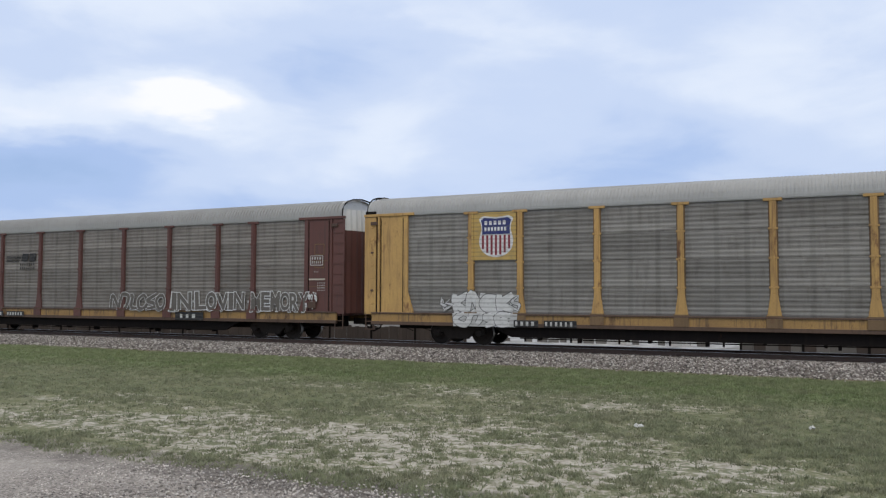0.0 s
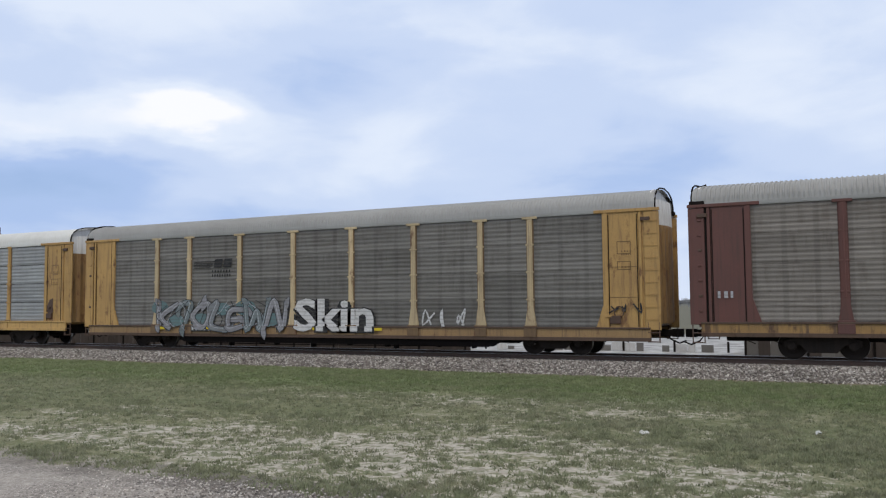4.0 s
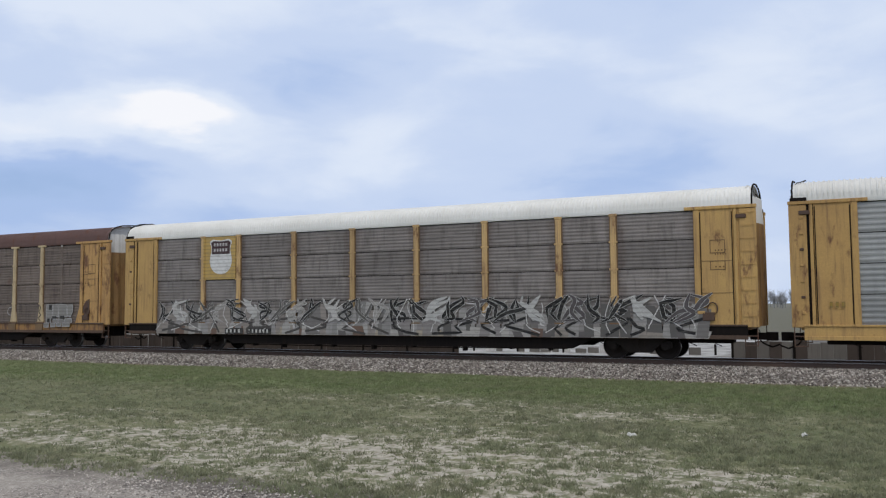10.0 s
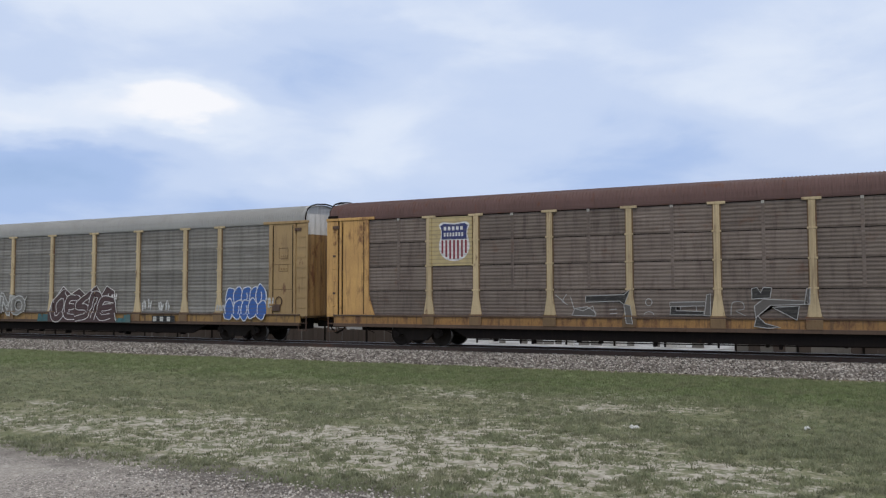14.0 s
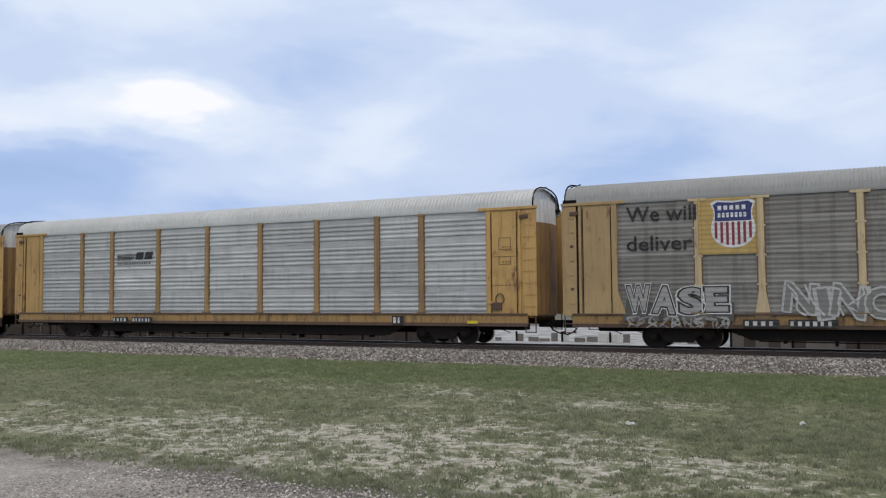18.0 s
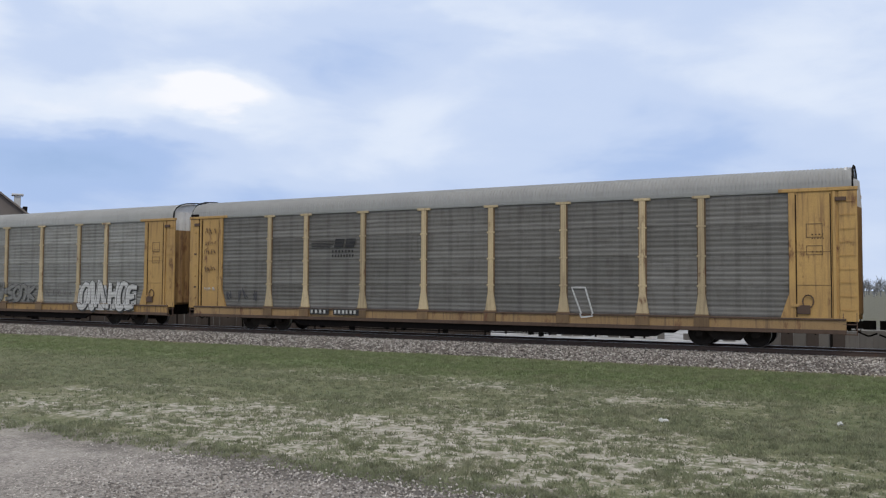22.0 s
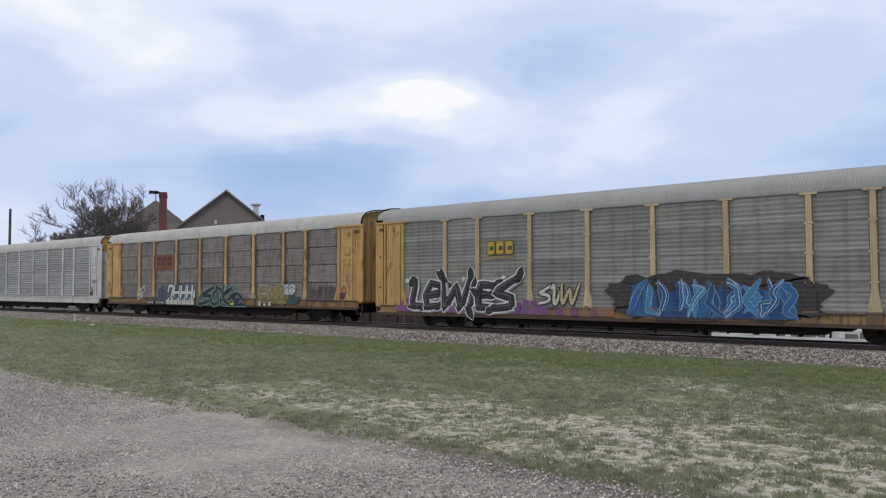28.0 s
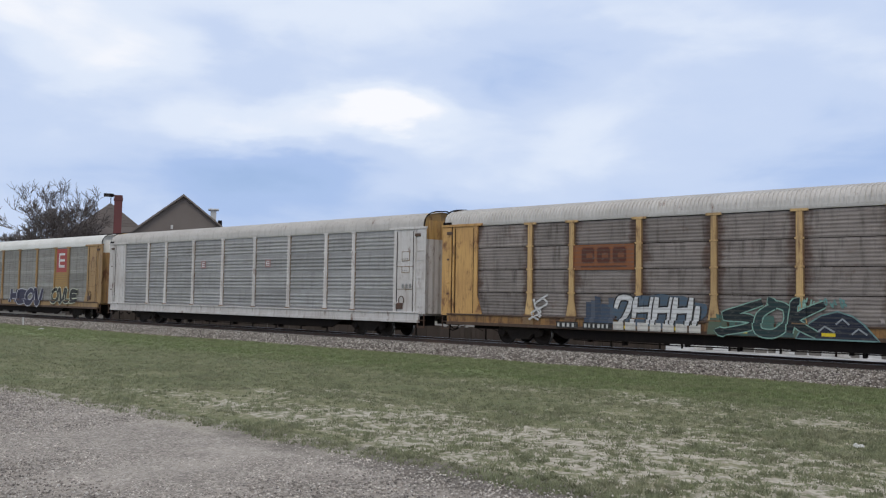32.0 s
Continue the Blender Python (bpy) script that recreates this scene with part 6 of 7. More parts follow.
for i in range(7):
    p = Paint(0.016)
    p.rect(8.55 + 0.5 * i, 0.80, 0.43, 0.30, (0.60, 0.58, 0.54))
    p.done("graffiti", c, "white sprayed block on the sill")
reflectors(c, (9.0, 11.0, 13.2, 16.0), 0.86)
notices(c, 70)

c = autorack(12, "white-framed autorack with silver corrugated sides", WHITEWASH, SHEET_SHADE, "bold", ROOF_DULL, "fine", WHITEWASH, "small", cap=YELLOW)
for x in (10.35, 16.25):
    red_square(c, x, 3.36, 0.46, 0.42, True)
bars(c, 26.3, 2.3, 0.7, 0.2, 3, (0.3, 0.3, 0.3), None, 23, "stencil", "grey stencilled notice")
notices(c, 73, 26.3, (0.25, 0.25, 0.25))

c = autorack(13, "tan-framed autorack with a red plate and graffiti", TAN, SHEET_PALE, "plain", ROOF_WHITE, "fine", TAN, cap=ROOF_WHITE)
p = Paint(0.006)
p.rect(21.1, 1.3, 1.9, 3.6, (0.36, 0.22, 0.08))
p.done("plate", c, "tan painted panel")
red_square(c, 21.3, 3.25, 1.5, 1.65)
piece(c, 14.1, 0.85, 5.2, 1.3, [("gate", 1), ("comb", 1), ("ring", 1), ("wedge", 1)], (0.035, 0.035, 0.075), (0.5, 0.5, 0.55), "dark purple graffiti letters", 0.4, 0.07)
piece(c, 20.8, 1.05, 3.7, 1.15, [("ring", 1), ("wedge", 1), ("hook", 0.9), ("comb", 1)], (0.03, 0.03, 0.03), (0.6, 0.62, 0.48), "black graffiti letters with pale outlines", 0.3, 0.06)


# ---- ground ----
def ground_material():
    """Sparse mown grass over pale sandy soil, a gravel road in front with a dark crumbling edge."""
    m, n, l, b = base_mat("grass_sand_and_gravel", 0.95)
    geo = n("ShaderNodeNewGeometry")
    pos = geo.outputs["Position"]
    sep = n("ShaderNodeSeparateXYZ")
    l(pos, sep.inputs[0])
    soil = mixc(n, l, step_of(n, l, noise_of(n, l, pos, 5.0, 6), 0.35, 0.7), (0.575, 0.535, 0.465), (0.35, 0.315, 0.26))
    straw = mixc(n, l, step_of(n, l, noise_of(n, l, pos, 2.2, 6), 0.35, 0.7), (0.27, 0.26, 0.155), (0.18, 0.19, 0.10))
    green = mixc(n, l, step_of(n, l, noise_of(n, l, pos, 0.5, 5), 0.35, 0.65), (0.125, 0.15, 0.066), (0.17, 0.182, 0.088))
    green = mixc(n, l, step_of(n, l, noise_of(n, l, pos, 2.8, 7, 0.7), 0.46, 0.66, 0.75), green, (0.27, 0.255, 0.16))
    green = mixc(n, l, step_of(n, l, noise_of(n, l, pos, 9, 4, 0.65), 0.42, 0.72, 0.28), green, (0.085, 0.095, 0.045))

    def hump(src, at, width):
        a = n("ShaderNodeMath")
        a.operation, a.inputs[1].default_value = "SUBTRACT", at
        l(src, a.inputs[0])
        d = n("ShaderNodeMath")
        d.operation, d.inputs[1].default_value = "DIVIDE", width
        l(a.outputs[0], d.inputs[0])
        q = n("ShaderNodeMath")
        q.operation = "MULTIPLY"
        l(d.outputs[0], q.inputs[0]), l(d.outputs[0], q.inputs[1])
        g = n("ShaderNodeMath")
        g.operation, g.inputs[1].default_value = "MULTIPLY", -1
        l(q.outputs[0], g.inputs[0])
        e = n("ShaderNodeMath")
        e.operation = "EXPONENT"
        l(g.outputs[0], e.inputs[0])
        return e.outputs[0]

    def add(a, c, k=1.0):
        x = n("ShaderNodeMath")
        x.operation, x.inputs[1].default_value = "MULTIPLY_ADD", k
        l(c, x.inputs[0]), l(a, x.inputs[2])
        return x.outputs[0]

    broad = noise_of(n, l, pos, 0.34, 4, 0.55, (0.8, 1.7, 1))
    tufts = noise_of(n, l, pos, 4.2, 6, 0.7)
    sand = add(broad, noise_of(n, l, pos, 4.6, 8, 0.80), 1.25)
    sand = add(sand, hump(sep.outputs["Y"], 12.2, 2.9), 0.24)
    sand = add(sand, hump(sep.outputs["X"], -6.5, 4.5), 0.15)
    sand = add(sand, step_of(n, l, sep.outputs["X"], -2.5, 1.5), -0.22)
    sand = add(sand, step_of(n, l, sep.outputs["X"], -15.0, -22.0), -0.20)
    sand = add(sand, hump(sep.outputs["Y"], 19.6, 1.7), 0.17)
    bare = step_of(n, l, sand, 1.27, 1.43)
    under = mixc(n, l, step_of(n, l, sand, 1.12, 1.32), green, straw)
    under = mixc(n, l, bare, under, soil)
    thick = add(tufts, broad, 0.3)
    thick = add(thick, hump(sep.outputs["Y"], 25.0, 3.4), 0.22)
    col = mixc(n, l, step_of(n, l, thick, 0.64, 0.74, 0.9), under, green)
    lush = step_of(n, l, hump(sep.outputs["Y"], 24.6, 4.2), 0.15, 0.85, 0.8)
    col = mixc(n, l, lush, col, mixc(n, l, step_of(n, l, noise_of(n, l, pos, 1.6, 8, 0.74), 0.40, 0.62), (0.225, 0.275, 0.125), (0.155, 0.195, 0.085)))
    verge = add(noise_of(n, l, pos, 1.2, 6, 0.65), sep.outputs["Y"], 0.9)
    col = mixc(n, l, step_of(n, l, verge, 0.9 * 26.7 + 0.45, 0.9 * 27.3 + 0.5, 0.85), col, (0.26, 0.205, 0.145))
    dirt = mixc(n, l, step_of(n, l, noise_of(n, l, pos, 1.2, 6), 0.4, 0.65), (0.20, 0.185, 0.165), (0.10, 0.095, 0.085))
    col = mixc(n, l, step_of(n, l, sep.outputs["Y"], 32.5, 34.0), col, dirt)
    col = mixc(n, l, step_of(n, l, sep.outputs["Y"], 60.0, 66.0), col, (0.145, 0.14, 0.10))
    # a pale concrete yard beyond the track
    ragged = add(sep.outputs["X"], noise_of(n, l, pos, 0.5, 5), 3.0)
    yard_w, yard_e = step_of(n, l, ragged, -21.5, -20.0), step_of(n, l, ragged, -3.2, -4.6)
    yard = n("ShaderNodeMath")
    yard.operation = "MULTIPLY"
    l(yard_w, yard.inputs[0]), l(yard_e, yard.inputs[1])
    yard = yard.outputs[0]
    band = n("ShaderNodeMath")
    band.operation = "MULTIPLY"
    l(step_of(n, l, add(sep.outputs["Y"], noise_of(n, l, pos, 0.7, 5), 4.0), 40.2, 41.6), band.inputs[0]), l(step_of(n, l, sep.outputs["Y"], 66, 60), band.inputs[1])
    both = n("ShaderNodeMath")
    both.operation = "MULTIPLY"
    l(band.outputs[0], both.inputs[0]), l(yard, both.inputs[1])
    col = mixc(n, l, both.outputs[0], col, mixc(n, l, step_of(n, l, noise_of(n, l, pos, 0.9, 6), 0.35, 0.7), (0.52, 0.52, 0.52), (0.24, 0.235, 0.23)))
    # the road
    edge = n("ShaderNodeMath")
    edge.operation = "ADD"
    wob = noise_of(n, l, pos, 0.9, 6, 0.65)
    wk = n("ShaderNodeMath")
    wk.operation, wk.inputs[1].default_value, wk.inputs[2].default_value = "MULTIPLY_ADD", 1.0, -0.95
    l(add(wob, noise_of(n, l, pos, 5.0, 6, 0.75), 0.9), wk.inputs[0])
    l(sep.outputs["Y"], edge.inputs[0]), l(wk.outputs[0], edge.inputs[1])
    vor = n("ShaderNodeTexVoronoi")
    vor.inputs["Scale"].default_value = 34
    l(pos, vor.inputs["Vector"])
    stone = n("ShaderNodeValToRGB")
    for e, (p0, c0) in zip(stone.color_ramp.elements, ((0.0, (0.16, 0.145, 0.13)), (1.0, (0.46, 0.415, 0.375)))):
        e.position, e.color = p0, (*c0, 1)
    sp = n("ShaderNodeSeparateXYZ")
    l(vor.outputs["Color"], sp.inputs[0])
    l(sp.outputs[0], stone.inputs[0])
    road = mixc(n, l, step_of(n, l, noise_of(n, l, pos, 0.8, 5), 0.4, 0.7, 0.5), stone.outputs[0], (0.50, 0.455, 0.415))
    road = mixc(n, l, step_of(n, l, noise_of(n, l, pos, 3.2, 7, 0.72), 0.50, 0.68, 0.6), road, (0.20, 0.182, 0.165))
    road = mixc(n, l, step_of(n, l, noise_of(n, l, pos, 6.0, 6, 0.7), 0.54, 0.70, 0.6), road, (0.66, 0.62, 0.57))
    patchy = step_of(n, l, add(noise_of(n, l, pos, 0.55, 4), sep.outputs["X"], 0.035), -0.05, 0.25, 0.85)
    crumble = mixc(n, l, patchy, mixc(n, l, 0.6, soil, stone.outputs[0]), mixc(n, l, 0.7, stone.outputs[0], (0.085, 0.075, 0.065)))
    col = mixc(n, l, step_of(n, l, edge.outputs[0], 9.95, 9.55), col, crumble)
    col = mixc(n, l, step_of(n, l, edge.outputs[0], 8.85, 8.45), col, road)
    l(col, b.inputs["Base Color"])
    hsum = add(noise_of(n, l, pos, 45, 4), vor.outputs["Distance"], 0.6)
    bump_of(n, l, b, hsum, 0.6, 0.03)
    return m


def lawn(x, y):
    return 0.05 * noise.noise((x * 0.12, y * 0.12, 3.0)) + 0.02 * noise.noise((x * 0.7, y * 0.7, 1.0))


def ground():
    xs = [-3000, -1200, -600, -350, -220, -160] + [-120 + 1.0 * i for i in range(151)] + [45, 70, 120, 220, 400, 900, 3000]
    ys = [-3000, -900, -300, -100, -40, -15] + [-8 + 0.6 * i for i in range(60)] + [28.4, 29, 32, 34, 38, 50, 70, 100, 150, 250, 500, 1200, 3500]
    ys = sorted(set(ys))
    v = [(x, y, lawn(x, y) if abs(x) < 130 and -10 < y < 27 else 0.0) for y in ys for x in xs]
    k = len(xs)
    f = [(j * k + i, j * k + i + 1, (j + 1) * k + i + 1, (j + 1) * k + i) for j in range(len(ys) - 1) for i in range(k - 1)]
    b = Build()
    b.add(v, f)
    ob = hang("ground", b.mesh("ground", ground_material()))
    for p in ob.data.polygons:
        p.use_smooth = True
    tagged(ob, "patchy mown grass, sandy soil and a gravel road", "ground", "", "structure")


ground()


def stones(name, count, region, size, height, mats, seed, label, squash=0.7):
    """Loose stones as one mesh of small rough lumps."""
    rng = np.random.default_rng(seed)
    base = np.array([(1, 0, 0), (-1, 0, 0), (0, 1, 0), (0, -1, 0), (0, 0, 1), (0, 0, -1)], float)
    tri = np.array([(0, 2, 4), (2, 1, 4), (1, 3, 4), (3, 0, 4), (2, 0, 5), (1, 2, 5), (3, 1, 5), (0, 3, 5)])
    x, y = region(rng, count)
    z = height(x, y)
    r = rng.uniform(*size, count)
    pts = base[None] * rng.uniform(0.6, 1.25, (count, 6, 1)) * r[:, None, None]
    pts[:, :, 2] *= squash
    a = rng.uniform(0, 6.28, count)
    ca, sa = np.cos(a)[:, None], np.sin(a)[:, None]
    px, py = pts[:, :, 0] * ca - pts[:, :, 1] * sa, pts[:, :, 0] * sa + pts[:, :, 1] * ca
    v = np.stack([px + x[:, None], py + y[:, None], pts[:, :, 2] + z[:, None]], -1).reshape(-1, 3)
    f = (tri[None] + 6 * np.arange(count)[:, None, None]).reshape(-1, 3)
    me = bpy.data.meshes.new(name)
    me.vertices.add(len(v)), me.loops.add(len(f) * 3), me.polygons.add(len(f))
    me.vertices.foreach_set("co", v.ravel())
    me.loops.foreach_set("vertex_index", f.ravel())
    me.polygons.foreach_set("loop_start", np.arange(len(f)) * 3)
    me.update(calc_edges=True)
    me.materials.append(mats)
    return tagged(hang(name, me), label, name.replace("_", " "), "", "stuff")


def island_mat(name, stops, rough=0.9, patch=0.0, size=3.0):
    m, n, l, b = base_mat(name, rough)
    geo = n("ShaderNodeNewGeometry")
    r = n("ShaderNodeValToRGB")
    while len(r.color_ramp.elements) < len(stops):
        r.color_ramp.elements.new(0.5)
    for e, (p, c) in zip(r.color_ramp.elements, stops):
        e.position, e.color = p, (*c, 1)
    l(geo.outputs["Random Per Island"], r.inputs[0])
    f = step_of(n, l, noise_of(n, l, geo.outputs["Position"], 30, 3), 0.3, 0.7, 0.4)
    col = mixc(n, l, f, r.outputs[0], tuple(0.6 * c for c in stops[0][1]))
    if patch:
        k = n("ShaderNodeMapRange")
        k.inputs[1].default_value, k.inputs[2].default_value, k.inputs[3].default_value, k.inputs[4].default_value = 0.30, 0.70, 1 - patch, 1 + patch
        l(noise_of(n, l, geo.outputs["Position"], size, 6, 0.7), k.inputs[0])
        v = n("ShaderNodeVectorMath")
        v.operation = "SCALE"
        l(col, v.inputs[0]), l(k.outputs[0], v.inputs["Scale"])
        col = v.outputs[0]
    l(col, b.inputs["Base Color"])
    return m


# ballast bed: a low bank under the rails with loose stone on it
BED = [(TRACK - 2.9, -0.03), (TRACK - 2.3, 0.18), (TRACK - 1.7, 0.31), (TRACK - 1.2, 0.33), (TRACK + 1.2, 0.33), (TRACK + 1.7, 0.31), (TRACK + 2.3, 0.18), (TRACK + 3.1, -0.03)]


def bed_height(y):
    ys, zs = zip(*BED)
    return np.interp(y, ys, zs)


ballast_mat = island_mat("granite_ballast", [(0.0, (0.07, 0.06, 0.055)), (0.3, (0.22, 0.19, 0.168)), (0.7, (0.47, 0.425, 0.38)), (1.0, (0.82, 0.78, 0.72))], patch=0.22, size=1.6)
bed = Build()
bed.sheet(BED, -420, 160)
tagged(part("ballast_bed", bed, weathered("ballast_stone_bed", (0.20, 0.175, 0.155), (0.10, 0.085, 0.075), 0.0, 0.95, 0, 0.3)), "grey-pink crushed stone ballast bed under the rails", "ballast", "", "structure")
stones("ballast_stones", 64000, lambda g, k: (10 - 95 * g.random(k) ** 1.25, TRACK - 3.05 + 0.35 * g.normal(0, 1, k) * (g.random(k) < 0.15) + 2.3 * g.random(k) ** 0.9), (0.024, 0.058), lambda x, y: np.maximum(bed_height(y), 0.0) + 0.012, ballast_mat, 5, "loose grey and pink crushed ballast stones")
gravel_mat = island_mat("road_gravel", [(0.0, (0.15, 0.135, 0.125)), (0.3, (0.36, 0.32, 0.29)), (1.0, (0.76, 0.71, 0.66))], patch=0.45, size=2.6)
stones("road_gravel", 62000, lambda g, k: (-2 - 32 * g.random(k) ** 1.2, 9.05 - 5.4 * g.random(k) ** 1.2 + g.normal(0, 0.2, k)), (0.008, 0.026), lambda x, y: 0.0 * x + 0.006, gravel_mat, 6, "loose pale gravel on the road")


def grass_material():
    """Blades: each its own green or straw, whole patches fresher or drier, light coming through them."""
    m, n, l, b = base_mat("grass_blades", 0.8)
    geo = n("ShaderNodeNewGeometry")
    r = n("ShaderNodeValToRGB")
    stops = [(0.0, (0.178, 0.228, 0.10)), (0.5, (0.21, 0.265, 0.12)), (0.85, (0.265, 0.305, 0.155)), (1.0, (0.34, 0.35, 0.225))]
    while len(r.color_ramp.elements) < len(stops):
        r.color_ramp.elements.new(0.5)
    for e, (p, c) in zip(r.color_ramp.elements, stops):
        e.position, e.color = p, (*c, 1)
    l(geo.outputs["Random Per Island"], r.inputs[0])
    dry = step_of(n, l, noise_of(n, l, geo.outputs["Position"], 0.8, 5), 0.42, 0.68, 0.55)
    col = mixc(n, l, dry, r.outputs[0], (0.32, 0.315, 0.20))
    sep = n("ShaderNodeSeparateXYZ")
    l(geo.outputs["Position"], sep.inputs[0])
    col = mixc(n, l, step_of(n, l, sep.outputs["Y"], 22.5, 18.0, 0.45), col, (0.34, 0.325, 0.245))
    col = mixc(n, l, step_of(n, l, sep.outputs["Y"], 22.0, 26.0, 0.45), col, (0.30, 0.335, 0.178))
    clump = n("ShaderNodeMapRange")
    clump.inputs[1].default_value, clump.inputs[2].default_value, clump.inputs[3].default_value, clump.inputs[4].default_value = 0.32, 0.68, 0.64, 1.26
    l(noise_of(n, l, geo.outputs["Position"], 3.0, 3, 0.6), clump.inputs[0])
    tone = n("ShaderNodeVectorMath")
    tone.operation = "SCALE"
    l(col, tone.inputs[0]), l(clump.outputs[0], tone.inputs["Scale"])
    col = tone.outputs[0]
    l(col, b.inputs["Base Color"])
    tr, mix = n("ShaderNodeBsdfTranslucent"), n("ShaderNodeMixShader")
    mix.inputs[0].default_value = 0.35
    l(col, tr.inputs["Color"])
    l(b.outputs[0], mix.inputs[1]), l(tr.outputs[0], mix.inputs[2])
    l(mix.outputs[0], m.node_tree.nodes["Material Output"].inputs[0])
    return m


def cover(x, y):
    """How much of the ground the grass covers: full near the track, broken on the sandy belt and towards the road."""
    c = 0.45 - 0.36 * math.exp(-((y - 12.0) / 2.3) ** 2) - 0.22 * math.exp(-((y - 17.6) / 2.0) ** 2)
    c += 0.25 / (1 + math.exp(-(x + 2.2) / 0.9)) * math.exp(-((y - 14.5) / 2.4) ** 2)
    c += 0.30 / (1 + math.exp((x + 18.5) / 1.5)) * math.exp(-((y - 12.5) / 2.5) ** 2)
    c += 0.12 * math.exp(-((y - 9.6) / 0.5) ** 2) + 0.25 * math.exp(-((y - 24.5) / 3.0) ** 2)
    return c + 0.40 * noise.noise((x * 0.55, y * 0.75, 0.0)) + 0.45 * noise.noise((x * 1.3, y * 1.3, 5.0)) + 1.15 * noise.noise((x * 6.0, y * 6.0, 9.0))


def grass():
    """Short tufts of blades, dense where the lawn is green and scattered on the sandy belt."""
    rng = np.random.default_rng(9)
    c, per = 140000, 6
    az = np.radians(rng.uniform(-5, 74, c))
    y = 8.7 + 18.2 * rng.random(c) ** 1.05
    x = -y * np.tan(az)
    dens = np.array([cover(a, b) for a, b in zip(x, y)])
    keep = (dens > 0.36 + rng.normal(0, 0.07, c)) & (y > 9.0 + 0.35 * rng.random(c))
    x, y, dens = x[keep], y[keep], np.clip(dens[keep], 0, 1.4)
    spread = rng.uniform(0.02, 0.07, len(x))
    size = rng.uniform(0.5, 1.5, len(x)) * (0.6 + 0.7 * dens)
    x = np.repeat(x, per) + rng.normal(0, 1, len(x) * per) * np.repeat(spread, per)
    y = np.repeat(y, per) + rng.normal(0, 1, len(y) * per) * np.repeat(spread, per)
    size = np.repeat(size, per)
    k = len(x)
    h = rng.uniform(0.020, 0.058, k) * size
    a = rng.uniform(0, 6.28, k)
    w = rng.uniform(0.009, 0.022, k)
    lx, ly = rng.normal(0, 0.035, k), rng.normal(0, 0.035, k)
    z = np.array([lawn(p, q) for p, q in zip(x[::per], y[::per])]).repeat(per)
    p0 = np.stack([x - w * np.cos(a), y - w * np.sin(a), z - 0.015], -1)
    p1 = np.stack([x + w * np.cos(a), y + w * np.sin(a), z - 0.015], -1)
    p2 = np.stack([x + lx, y + ly, z + h], -1)
    v = np.stack([p0, p1, p2], 1).reshape(-1, 3)
    me = bpy.data.meshes.new("grass")
    me.vertices.add(3 * k), me.loops.add(3 * k), me.polygons.add(k)
    me.vertices.foreach_set("co", v.ravel())
    me.loops.foreach_set("vertex_index", np.arange(3 * k))
    me.polygons.foreach_set("loop_start", np.arange(k) * 3)
    me.update(calc_edges=True)
    me.materials.append(grass_material())
    tagged(hang("grass", me), "short green and straw-coloured grass tufts on sandy ground", "grass", "", "stuff")


grass()

# ---- the track ----
RAIL_PROFILE = [(-0.07, 0.0), (0.07, 0.0), (0.07, 0.012), (0.012, 0.035), (0.009, 0.13), (0.036, 0.145), (0.036, 0.175), (0.028, 0.18), (-0.028, 0.18), (-0.036, 0.175), (-0.036, 0.145), (-0.009, 0.13), (-0.012, 0.035), (-0.07, 0.012)]
track = empty("railway_track", pose(0, TRACK, 0), "rusty steel rails on dark wooden ties in ballast", "railway track", "", "structure")
rail_side = weathered("rusty_rail", (0.11, 0.07, 0.052), (0.06, 0.045, 0.04), 0.3, 0.75)
rail_head = weathered("polished_rail_head", (0.42, 0.42, 0.43), (0.28, 0.27, 0.27), 0.0, 0.3, 0.9)
for s in (-0.753, 0.753):
    b = Build()
    b.prism([(y + s, z + RAIL - 0.18) for y, z in RAIL_PROFILE], -420, 160, "x")
    b.box(-420, 160, s - 0.033, s + 0.030, RAIL - 0.006, RAIL + 0.002, 0, 1)
    part("rail", b, [rail_side, rail_head], track)
tie = Build()
tie.box(-0.115, 0.115, -1.3, 1.3, 0.17, 0.345, 0.01)
for s in (-0.753, 0.753):
    tie.box(-0.09, 0.09, s - 0.16, s + 0.16, 0.345, 0.355)
tie_mesh = flip_fix(tie.mesh("tie", weathered("creosoted_tie_wood", (0.07, 0.055, 0.045), (0.035, 0.03, 0.028), 0, 0.9)))
for i in range(290):
    hang("tie", tie_mesh, track, pose(12 - 0.56 * i, 0, 0))


# ---- beyond the track ----
fence_white = weathered("dirty_white_boards", (0.68, 0.68, 0.69), (0.33, 0.32, 0.31), 0, 0.8)
fence_grey = weathered("grey_weathered_boards", (0.20, 0.19, 0.18), (0.10, 0.095, 0.09), 0, 0.9)


fence_brown = weathered("brown_grey_slats", (0.085, 0.068, 0.06), (0.045, 0.036, 0.033), 0, 0.9)


